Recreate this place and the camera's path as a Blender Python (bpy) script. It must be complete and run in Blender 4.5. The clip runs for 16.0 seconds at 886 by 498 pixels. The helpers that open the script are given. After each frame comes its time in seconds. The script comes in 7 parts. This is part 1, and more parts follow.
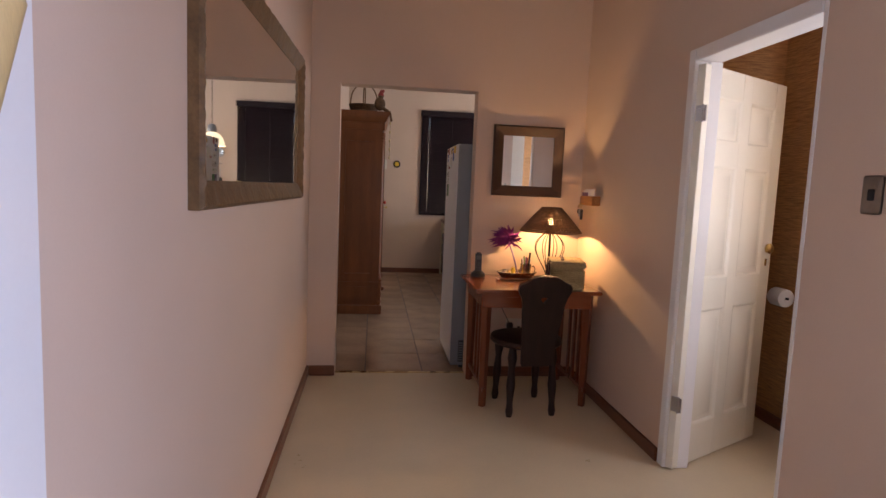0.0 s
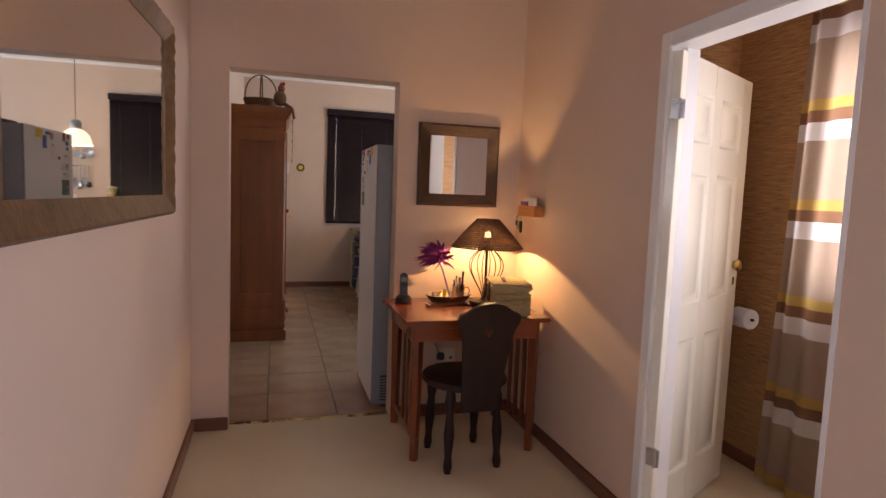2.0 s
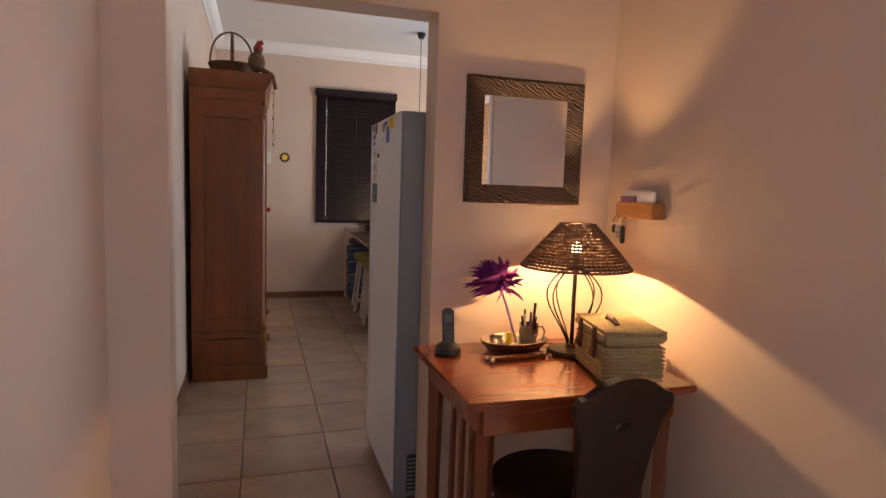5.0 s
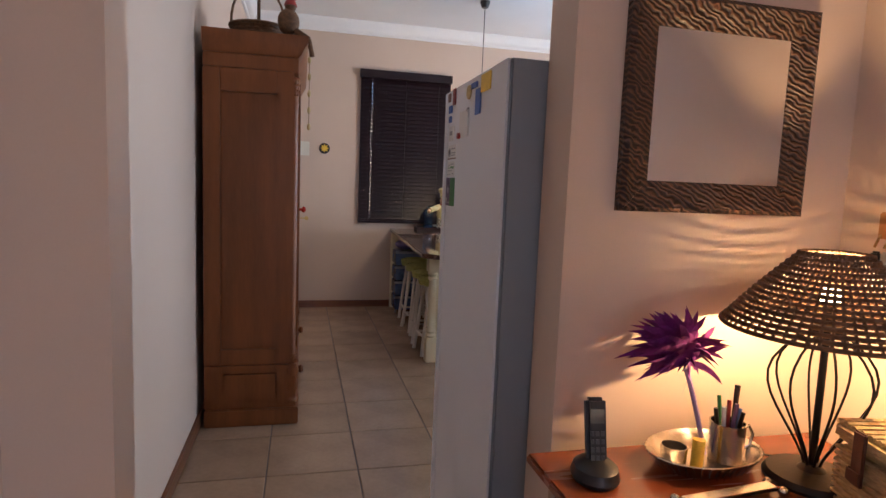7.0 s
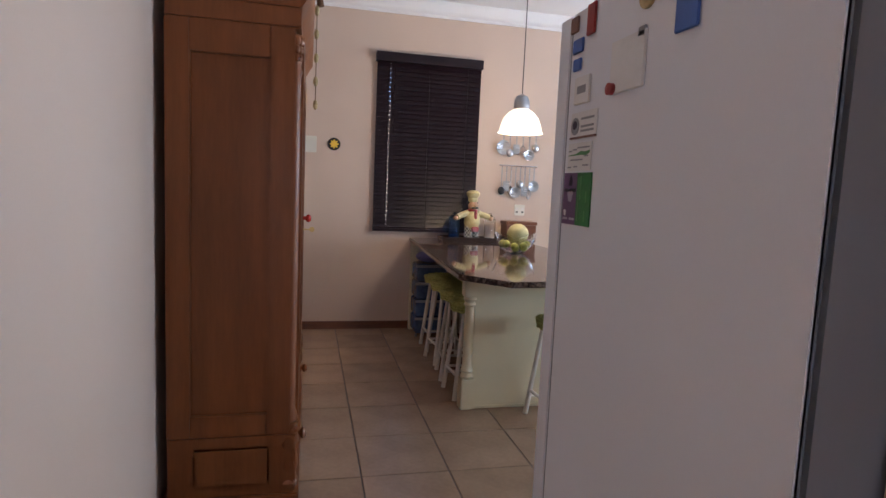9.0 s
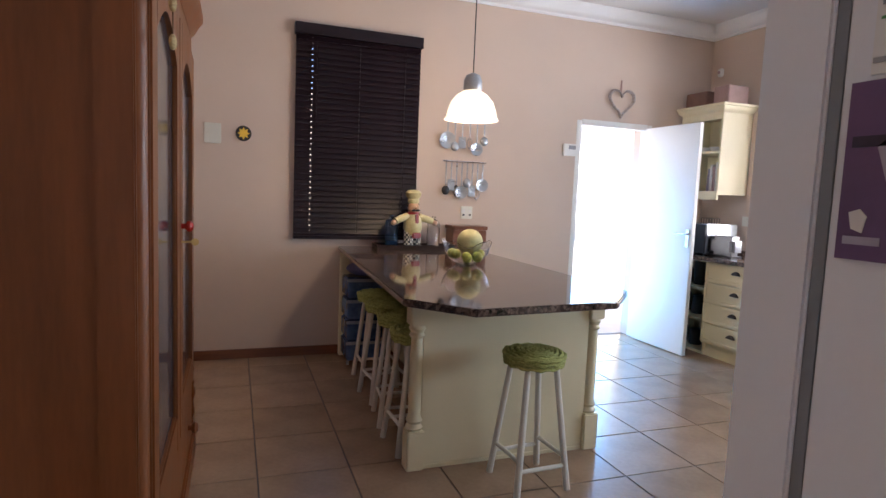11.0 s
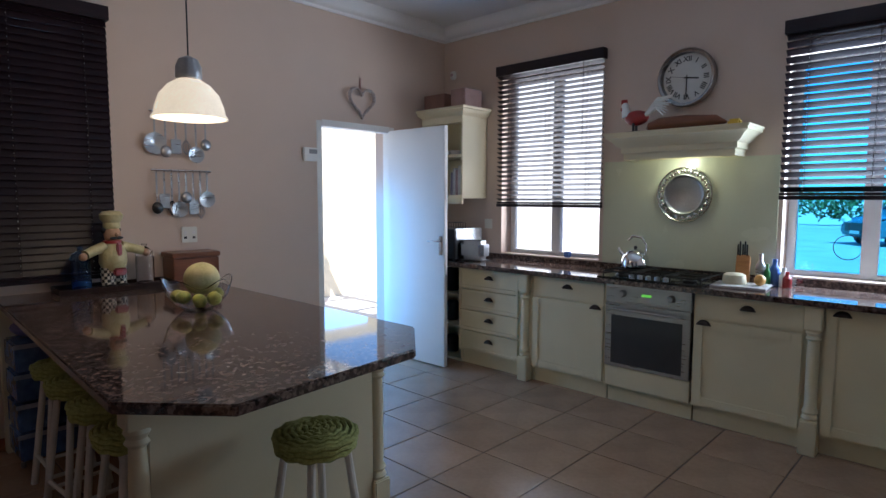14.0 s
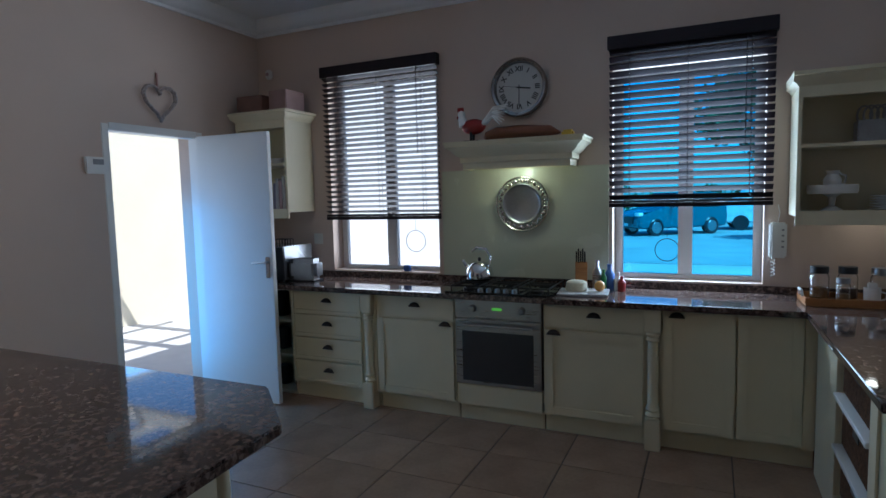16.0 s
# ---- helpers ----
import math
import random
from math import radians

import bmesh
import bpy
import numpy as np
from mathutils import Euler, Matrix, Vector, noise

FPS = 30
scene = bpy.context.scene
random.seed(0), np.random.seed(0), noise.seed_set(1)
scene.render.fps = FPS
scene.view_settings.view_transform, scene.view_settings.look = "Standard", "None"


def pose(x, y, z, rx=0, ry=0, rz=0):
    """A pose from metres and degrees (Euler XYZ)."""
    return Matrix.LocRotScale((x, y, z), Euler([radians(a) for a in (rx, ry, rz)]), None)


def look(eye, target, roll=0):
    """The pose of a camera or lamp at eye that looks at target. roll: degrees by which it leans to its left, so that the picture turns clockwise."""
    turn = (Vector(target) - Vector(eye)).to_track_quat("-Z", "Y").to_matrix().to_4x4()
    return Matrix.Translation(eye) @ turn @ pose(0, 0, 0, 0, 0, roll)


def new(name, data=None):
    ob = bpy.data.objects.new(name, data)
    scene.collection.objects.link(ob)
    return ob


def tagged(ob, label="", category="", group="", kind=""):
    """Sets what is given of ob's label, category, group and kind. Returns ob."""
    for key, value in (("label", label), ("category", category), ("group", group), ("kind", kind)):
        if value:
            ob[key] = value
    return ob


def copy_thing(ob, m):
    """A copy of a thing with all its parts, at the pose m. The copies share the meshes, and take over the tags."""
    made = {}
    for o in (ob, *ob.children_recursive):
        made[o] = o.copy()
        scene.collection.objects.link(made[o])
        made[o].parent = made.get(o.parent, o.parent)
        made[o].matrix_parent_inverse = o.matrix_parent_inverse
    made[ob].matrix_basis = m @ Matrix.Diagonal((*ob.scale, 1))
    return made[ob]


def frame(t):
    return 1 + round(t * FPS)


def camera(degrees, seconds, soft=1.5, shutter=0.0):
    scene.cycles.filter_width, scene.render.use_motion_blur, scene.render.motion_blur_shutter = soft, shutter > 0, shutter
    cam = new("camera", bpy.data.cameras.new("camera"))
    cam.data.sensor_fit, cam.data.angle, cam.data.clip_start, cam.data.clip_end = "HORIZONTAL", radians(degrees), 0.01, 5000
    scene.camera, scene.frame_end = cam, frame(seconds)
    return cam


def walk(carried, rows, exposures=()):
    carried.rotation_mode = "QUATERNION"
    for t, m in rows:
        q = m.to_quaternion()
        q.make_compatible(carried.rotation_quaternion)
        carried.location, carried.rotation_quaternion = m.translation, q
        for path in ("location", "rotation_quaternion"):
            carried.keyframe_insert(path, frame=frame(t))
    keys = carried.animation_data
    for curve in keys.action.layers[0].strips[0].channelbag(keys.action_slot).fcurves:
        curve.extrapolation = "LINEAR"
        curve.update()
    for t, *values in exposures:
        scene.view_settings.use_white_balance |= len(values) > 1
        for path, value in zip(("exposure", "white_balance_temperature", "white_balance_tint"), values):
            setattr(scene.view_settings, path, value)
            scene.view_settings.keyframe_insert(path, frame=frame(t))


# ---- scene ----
cam = camera(74.6, 16.0)
PATH = [
    (0, (0.232, -0.013, 1.394), (0.474, 1.962, 1.188), 2.4),
    (0.5, (0.229, 0.141, 1.404), (0.549, 2.105, 1.203), 2.4),
    (1, (0.198, 0.305, 1.415), (0.606, 2.253, 1.221), 2.5),
    (1.5, (0.21, 0.448, 1.422), (0.702, 2.377, 1.232), 2.2),
    (2, (0.236, 0.652, 1.425), (0.793, 2.565, 1.243), 2.2),
    (2.5, (0.249, 0.83, 1.42), (0.856, 2.728, 1.241), 2.1),
    (3, (0.245, 1.04, 1.408), (0.882, 2.928, 1.233), 2.1),
    (3.2, (0.252, 1.124, 1.412), (0.884, 3.013, 1.234), 2.1),
    (5.3, (0.306, 2.117, 1.4), (0.902, 4.015, 1.202), 1.9),
    (5.5, (0.318, 2.235, 1.395), (0.898, 4.139, 1.2), 2.2),
    (6, (0.315, 2.453, 1.392), (0.862, 4.366, 1.186), 2.2),
    (6.5, (0.334, 2.707, 1.394), (0.848, 4.628, 1.182), 2.4),
    (7, (0.35, 2.931, 1.406), (0.826, 4.862, 1.189), 2.3),
    (7.5, (0.324, 3.176, 1.408), (0.781, 5.111, 1.195), 2.5),
    (8, (0.3, 3.41, 1.409), (0.748, 5.347, 1.196), 2.5),
    (8.2, (0.311, 3.512, 1.405), (0.755, 5.451, 1.193), 2.4),
    (10.3, (0.451, 4.439, 1.381), (1.005, 6.351, 1.188), 2.7),
    (10.5, (0.469, 4.521, 1.365), (1.054, 6.424, 1.177), 2.6),
    (11, (0.528, 4.715, 1.364), (1.204, 6.588, 1.174), 2.4),
    (11.5, (0.552, 4.849, 1.373), (1.344, 6.675, 1.179), 2.1),
    (12, (0.552, 4.998, 1.394), (1.473, 6.764, 1.204), 1.8),
    (12.5, (0.57, 5.097, 1.398), (1.641, 6.776, 1.213), 1.4),
    (13, (0.6, 5.204, 1.412), (1.809, 6.788, 1.235), 0.9),
    (13.5, (0.666, 5.301, 1.443), (1.993, 6.787, 1.268), 0.6),
    (14, (0.731, 5.395, 1.461), (2.175, 6.767, 1.287), 0.1),
    (14.5, (0.77, 5.53, 1.491), (2.331, 6.769, 1.315), -0.3),
    (15, (0.79, 5.653, 1.5), (2.454, 6.748, 1.325), -0.7),
    (15.5, (0.849, 5.716, 1.503), (2.586, 6.691, 1.329), -1.0),
    (16, (0.906, 5.803, 1.547), (2.716, 6.636, 1.372), -1.4),
]
EXPO = [(0.0, 2.1, 7200, 21), (1.0, 2.28, 7150, 22), (3.0, 2.34, 7450, 21), (6.0, 2.5, 6600, 18), (8.0, 2.55, 6050, 17), (10.3, 2.64, 6300, 17), (11.0, 2.48, 6350, 18), (12.5, 1.75, 6200, 17), (13.5, 1.4, 5900, 15), (14.5, 0.98, 5550, 11), (16.0, 0.5, 5300, 8)]
walk(cam, [(t, look(eye, target, roll)) for t, eye, target, roll in PATH], EXPO)

# ---- light ----
WX, WY, BX, HX = 5.05, 9.48, 2.76, 1.768   # inner faces of the stove wall, the far wall, the bathroom's outer wall and the hall's east wall
world = bpy.data.worlds.new("sky")
scene.world = world
world.use_nodes = True
wn = world.node_tree.nodes
sky = wn.new("ShaderNodeTexSky")
sky.sky_type = "NISHITA"
sky.sun_disc = False
sky.sun_elevation = radians(52)
sky.sun_rotation = radians(222)
world.node_tree.links.new(sky.outputs[0], wn["Background"].inputs[0])
sky.ozone_density, sky.dust_density = 5.0, 0.8
wn["Background"].inputs[1].default_value = 0.15
sun_data = bpy.data.lights.new("sun", "SUN")
sun_data.energy, sun_data.angle, sun_data.color = 5.0, radians(0.5), (1.0, 0.95, 0.88)
sun = new("sun", sun_data)
sun.matrix_world = look((0, 0, 0), (0.45, 0.5, -0.9))


def window_light(name, x, y, z, turn, w, h, energy, color, spread=180):
    """The sky's light in a window's opening; the hall fill is an added lamp."""
    d = bpy.data.lights.new(name, "AREA")
    d.shape, d.size, d.size_y, d.energy, d.color = "RECTANGLE", w, h, energy, color
    d.spread = radians(spread)
    ob = new(name, d)
    ob.matrix_world = pose(x, y, z, 90, 0, turn)
    return ob


window_light("sky_window_stove", WX + 0.085, 8.25, 1.77, 90, 0.9, 1.5, 8.5, (0.95, 0.95, 0.95))
window_light("sky_window_drive", WX + 0.085, 5.95, 1.68, 90, 0.82, 1.3, 31.0, (0.72, 0.87, 1.0))
window_light("sky_back_door", 3.945, 9.80, 0.85, 180, 0.7, 1.4, 6.0, (0.02, 0.42, 1.0))
window_light("sky_bath_window", BX + 0.09, 2.12, 1.6, 90, 1.2, 1.05, 9.5, (0.72, 0.82, 1.0))
# added fill for the west hall wall, in an unseen opening behind the walk
window_light("added_hall_fill", HX + 0.03, -0.85, 0.98, 88, 0.76, 1.8, 18.0, (0.46, 0.62, 1.0), 140)
window_light("sky_hall_window", 0.62, -2.55, 1.5, 0, 0.6, 1.0, 0.35, (0.58, 0.66, 1.0))


def point_light(name, x, y, z, energy, color, radius=0.03):
    d = bpy.data.lights.new(name, "POINT")
    d.energy, d.color, d.shadow_soft_size = energy, color, radius
    ob = new(name, d)
    ob.location = (x, y, z)
    return ob


point_light("desk_bulb_light", 1.475, 3.94, 1.20, 3.9, (1.0, 0.66, 0.32), 0.009)
point_light("pendant_bulb_light", 1.985, 8.31, 1.97, 2.6, (1.0, 0.74, 0.46), 0.04)
point_light("hood_bulb_light", 4.87, 7.05, 1.72, 0.6, (0.92, 1.0, 0.72), 0.03)
point_light("shelf_bulb_light", 4.86, 4.95, 1.383, 0.28, (1.0, 0.92, 0.75), 0.03)


# ---- materials ----
def mat(name, col, rough=0.6, metal=0.0, col2=None, scale=6.0, var=0.12, fine=90.0, bump=0.08, coat=0.0, stretch=(1, 1, 1), rvar=0.1,
        trans=0.0, emit=None, per=0.0, spec=0.5):
    m = bpy.data.materials.new(name)
    m.use_nodes = True
    nt = m.node_tree
    n, l = nt.nodes, nt.links
    b = n["Principled BSDF"]
    if col2 is None:
        col2 = tuple(c * (1 - 2 * var) for c in col)
    tc = n.new("ShaderNodeTexCoord")
    mp = n.new("ShaderNodeMapping")
    mp.inputs["Scale"].default_value = stretch
    l.new(tc.outputs["Object"], mp.inputs[0])
    big = n.new("ShaderNodeTexNoise")
    big.inputs["Scale"].default_value, big.inputs["Detail"].default_value = scale, 5
    small = n.new("ShaderNodeTexNoise")
    small.inputs["Scale"].default_value, small.inputs["Detail"].default_value = fine, 3
    l.new(mp.outputs[0], big.inputs["Vector"])
    l.new(mp.outputs[0], small.inputs["Vector"])
    add = n.new("ShaderNodeMath")
    add.operation = "MULTIPLY_ADD"
    l.new(small.outputs[0], add.inputs[0])
    add.inputs[1].default_value = 0.35
    l.new(big.outputs[0], add.inputs[2])
    ramp = n.new("ShaderNodeValToRGB")
    ramp.color_ramp.elements[0].position, ramp.color_ramp.elements[1].position = 0.42, 0.85
    ramp.color_ramp.elements[0].color, ramp.color_ramp.elements[1].color = (*col2, 1), (*col, 1)
    l.new(add.outputs[0], ramp.inputs[0])
    out = ramp.outputs[0]
    if per:
        info = n.new("ShaderNodeObjectInfo")
        hsv = n.new("ShaderNodeHueSaturation")
        mr = n.new("ShaderNodeMapRange")
        mr.inputs["To Min"].default_value, mr.inputs["To Max"].default_value = 1 - per, 1 + per
        l.new(info.outputs["Random"], mr.inputs["Value"])
        l.new(mr.outputs[0], hsv.inputs["Value"])
        l.new(out, hsv.inputs["Color"])
        out = hsv.outputs[0]
    l.new(out, b.inputs["Base Color"])
    rr = n.new("ShaderNodeMapRange")
    rr.inputs["To Min"].default_value, rr.inputs["To Max"].default_value = max(0.02, rough - rvar), min(1, rough + rvar)
    l.new(big.outputs[0], rr.inputs["Value"])
    l.new(rr.outputs[0], b.inputs["Roughness"])
    b.inputs["Metallic"].default_value = metal
    b.inputs["Coat Weight"].default_value = coat
    b.inputs["Coat Roughness"].default_value = 0.12
    b.inputs["Transmission Weight"].default_value = trans
    b.inputs["Specular IOR Level"].default_value = spec
    if bump:
        bp = n.new("ShaderNodeBump")
        bp.inputs["Strength"].default_value, bp.inputs["Distance"].default_value = bump, 0.01
        l.new(add.outputs[0], bp.inputs["Height"])
        l.new(bp.outputs[0], b.inputs["Normal"])
    if emit:
        b.inputs["Emission Color"].default_value = (*emit[0], 1)
        b.inputs["Emission Strength"].default_value = emit[1]
    return m


M_HALL = mat("painted_plaster_hall", (0.66, 0.50, 0.385), 0.55, scale=2.0, var=0.03, fine=160, bump=0.05)
M_KITCHEN = mat("painted_plaster_kitchen", (0.62, 0.485, 0.395), 0.6, scale=2.0, var=0.03, fine=160, bump=0.05)
M_CEIL = mat("ceiling_paint", (0.80, 0.80, 0.80), 0.8, scale=3, var=0.02, bump=0.03)
M_CORNICE = mat("cornice_paint", (0.82, 0.82, 0.82), 0.6, scale=4, var=0.02, bump=0.03)
M_SKIRT = mat("stained_skirting_wood", (0.20, 0.068, 0.028), 0.4, col2=(0.12, 0.04, 0.017), scale=4, fine=40, stretch=(1, 1, 12), bump=0.1, coat=0.2)
M_VINYL = mat("cream_vinyl_floor", (0.65, 0.53, 0.355), 0.30, scale=3, var=0.05, fine=60, bump=0.02, rvar=0.06)
M_TILE = mat("mottled_floor_tile", (0.38, 0.25, 0.165), 0.24, col2=(0.28, 0.18, 0.118), scale=4, fine=40, bump=0.05, per=0.10, rvar=0.08)
M_GROUT = mat("dark_grout", (0.11, 0.08, 0.07), 0.9, scale=20, bump=0.1)
M_WHITE = mat("white_gloss_paint", (0.80, 0.79, 0.76), 0.30, scale=3, var=0.02, fine=120, bump=0.015, rvar=0.02)
M_ENAMEL = mat("ivory_door_enamel", (0.78, 0.75, 0.63), 0.20, scale=3, var=0.03, fine=120, bump=0.015, rvar=0.03)
M_CREAM = mat("cream_cabinet_paint", (0.74, 0.66, 0.45), 0.40, scale=4, var=0.03, fine=100, bump=0.02, rvar=0.03)
M_SPLASH = mat("pale_green_splashback", (0.62, 0.62, 0.46), 0.25, scale=3, var=0.03, bump=0.02)
M_WARD = mat("varnished_oak", (0.225, 0.072, 0.02), 0.40, col2=(0.14, 0.042, 0.011), scale=2.5, fine=22, stretch=(4, 4, 0.5), bump=0.05, coat=0.06, spec=0.3)
M_DESK = mat("polished_teak", (0.26, 0.06, 0.018), 0.24, col2=(0.21, 0.047, 0.014), scale=4, fine=40, stretch=(0.5, 6, 6), bump=0.04, coat=0.4)
M_DESKLEG = mat("polished_teak_leg", (0.20, 0.048, 0.015), 0.3, col2=(0.15, 0.036, 0.011), scale=4, fine=30, stretch=(8, 8, 0.6), bump=0.04, coat=0.3)
M_DARKWOOD = mat("dark_stained_wood", (0.030, 0.013, 0.009), 0.45, col2=(0.016, 0.007, 0.005), scale=5, fine=40, stretch=(6, 6, 0.7), bump=0.06, coat=0.05, spec=0.3)
M_BLIND = mat("dark_wood_slat", (0.017, 0.008, 0.012), 0.36, col2=(0.009, 0.0045, 0.007), scale=6, fine=60, stretch=(1, 1, 8), bump=0.05, spec=0.28)
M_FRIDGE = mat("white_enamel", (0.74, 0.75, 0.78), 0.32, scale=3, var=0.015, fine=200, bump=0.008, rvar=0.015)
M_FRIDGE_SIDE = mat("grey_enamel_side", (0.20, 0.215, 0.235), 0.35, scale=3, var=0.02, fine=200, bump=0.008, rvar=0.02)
M_CHROME = mat("polished_chrome", (0.75, 0.75, 0.76), 0.10, 1.0, scale=8, var=0.04, bump=0.01, rvar=0.05)
M_STEEL = mat("brushed_steel", (0.42, 0.42, 0.43), 0.30, 1.0, scale=6, var=0.05, fine=160, stretch=(1, 1, 20), bump=0.03)
M_BRASS = mat("aged_brass", (0.62, 0.44, 0.18), 0.28, 1.0, scale=12, var=0.12, bump=0.03)
M_IRON = mat("black_iron", (0.025, 0.022, 0.02), 0.45, 0.6, scale=12, bump=0.08)
M_BLACK = mat("black_plastic", (0.015, 0.015, 0.017), 0.35, scale=12, bump=0.02)
M_PEWTER = mat("dark_bronze_pull", (0.05, 0.04, 0.035), 0.4, 0.8, scale=12, bump=0.04)
M_SMOKED = mat("smoked_grey_glass", (0.055, 0.06, 0.07), 0.10, scale=2, var=0.05, bump=0.0, rvar=0.02, spec=0.35)
M_MIRROR = mat("mirror_silver", (0.88, 0.89, 0.88), 0.012, 1.0, scale=2, var=0.01, bump=0.0, rvar=0.005)
M_SEATGREEN = mat("lime_woven_cord", (0.47, 0.48, 0.16), 0.85, col2=(0.24, 0.26, 0.06), scale=60, fine=200, bump=0.4)
M_STOOL = mat("white_painted_wood", (0.74, 0.71, 0.64), 0.5, scale=8, var=0.06, bump=0.06)
M_WICKER = mat("wicker", (0.17, 0.085, 0.04), 0.8, col2=(0.08, 0.04, 0.018), scale=50, fine=180, bump=0.4)
M_SILVER = mat("tarnished_silver", (0.62, 0.58, 0.52), 0.22, 1.0, scale=20, var=0.12, bump=0.05)
M_BASKET = mat("pale_woven_straw", (0.52, 0.40, 0.20), 0.8, col2=(0.34, 0.25, 0.11), scale=70, fine=220, bump=0.4, stretch=(1, 1, 3))
M_LEATHER = mat("brown_leather", (0.12, 0.05, 0.03), 0.55, scale=30, bump=0.2)
M_PURPLE = mat("purple_feather", (0.23, 0.02, 0.20), 0.8, col2=(0.10, 0.005, 0.10), scale=40, bump=0.2)


def granite():
    m = mat("speckled_brown_granite", (0.10, 0.07, 0.06), 0.055, scale=30, bump=0.0, rvar=0.02)
    nt = m.node_tree
    n, l = nt.nodes, nt.links
    tc = n.new("ShaderNodeTexCoord")
    vo = n.new("ShaderNodeTexVoronoi")
    vo.inputs["Scale"].default_value = 75
    no = n.new("ShaderNodeTexNoise")
    no.inputs["Scale"].default_value, no.inputs["Detail"].default_value = 45, 6
    l.new(tc.outputs["Object"], vo.inputs["Vector"])
    l.new(tc.outputs["Object"], no.inputs["Vector"])
    mix = n.new("ShaderNodeMath")
    mix.operation = "MULTIPLY_ADD"
    l.new(vo.outputs["Color"], mix.inputs[0])
    mix.inputs[1].default_value = 0.5
    l.new(no.outputs[0], mix.inputs[2])
    r = n.new("ShaderNodeValToRGB")
    e = r.color_ramp.elements
    e[0].position, e[0].color = 0.45, (0.012, 0.009, 0.009, 1)
    e[1].position, e[1].color = 1.0, (0.22, 0.155, 0.125, 1)
    k = e.new(0.72)
    k.color = (0.075, 0.045, 0.037, 1)
    l.new(mix.outputs[0], r.inputs[0])
    l.new(r.outputs[0], n["Principled BSDF"].inputs["Base Color"])
    n["Principled BSDF"].inputs["IOR"].default_value = 1.65
    return m


M_GRANITE = granite()


def glass(name, tint=(1, 1, 1), rough=0.02):
    m = bpy.data.materials.new(name)
    m.use_nodes = True
    b = m.node_tree.nodes["Principled BSDF"]
    b.inputs["Base Color"].default_value = (*tint, 1)
    b.inputs["Roughness"].default_value = rough
    b.inputs["Transmission Weight"].default_value = 1.0
    b.inputs["IOR"].default_value = 1.45
    return m


M_GLASS = glass("clear_glass")
# the blue cast of the daylight outside is put into this glass colour
M_DAYPANE = glass("daylight_blue_pane", (0.12, 0.64, 1.0))
M_BLUEGLASS = glass("blue_glass", (0.25, 0.5, 0.85))


# ---- building helpers ----
def bx(bm, x0, y0, z0, x1, y1, z1, bev=0.0):
    m = Matrix.Translation(((x0 + x1) / 2, (y0 + y1) / 2, (z0 + z1) / 2)) @ Matrix.Diagonal((abs(x1 - x0), abs(y1 - y0), abs(z1 - z0), 1))
    r = bmesh.ops.create_cube(bm, size=1, matrix=m)
    if bev:
        es = list({e for v in r["verts"] for e in v.link_edges})
        bmesh.ops.bevel(bm, geom=es, offset=bev, segments=2, affect="EDGES", clamp_overlap=True)
    return bm


def rod(bm, a, b, r0, r1=None, seg=12):
    a, b = Vector(a), Vector(b)
    r1 = r0 if r1 is None else r1
    m = Matrix.Translation((a + b) / 2) @ (b - a).to_track_quat("Z", "Y").to_matrix().to_4x4()
    bmesh.ops.create_cone(bm, cap_ends=True, segments=seg, radius1=r0, radius2=r1, depth=(b - a).length, matrix=m)
    return bm


def ball(bm, c, r, sc=(1, 1, 1), u=14, v=10):
    bmesh.ops.create_uvsphere(bm, u_segments=u, v_segments=v, radius=r, matrix=Matrix.Translation(c) @ Matrix.Diagonal((*sc, 1)))
    return bm


def turn(bm, profile, seg=28, m=Matrix.Identity(4), caps=True):
    """A turned shape: (radius, height) from bottom to top round z."""
    rings = []
    for r, z in profile:
        rings.append([bm.verts.new(m @ Vector((r * math.cos(2 * math.pi * k / seg), r * math.sin(2 * math.pi * k / seg), z))) for k in range(seg)])
    for a, b in zip(rings, rings[1:]):
        for k in range(seg):
            bm.faces.new((a[k], a[(k + 1) % seg], b[(k + 1) % seg], b[k]))
    if caps and profile[0][0] > 1e-4:
        bm.faces.new(rings[0][::-1])
    if caps and profile[-1][0] > 1e-4:
        bm.faces.new(rings[-1])
    return bm


def pipe(bm, pts, r, seg=8, closed=False):
    """A round bar along points; r may be a number or one for each point."""
    pts = [Vector(p) for p in pts]
    n = len(pts)
    rings = []
    up = None
    for i, p in enumerate(pts):
        d = (pts[(i + 1) % n] - pts[i - 1]) if closed else (pts[min(i + 1, n - 1)] - pts[max(i - 1, 0)])
        d.normalize()
        if up is None:
            up = d.orthogonal().normalized()
        up = (up - d * up.dot(d))
        up = up.normalized() if up.length > 1e-6 else d.orthogonal().normalized()
        side = d.cross(up)
        rad = r[i] if isinstance(r, (list, tuple)) else r
        rings.append([bm.verts.new(p + rad * (math.cos(2 * math.pi * k / seg) * up + math.sin(2 * math.pi * k / seg) * side)) for k in range(seg)])
    for i in range(n if closed else n - 1):
        a, b = rings[i], rings[(i + 1) % n]
        for k in range(seg):
            bm.faces.new((a[k], a[(k + 1) % seg], b[(k + 1) % seg], b[k]))
    if not closed:
        bm.faces.new(rings[0][::-1])
        bm.faces.new(rings[-1])
    return bm


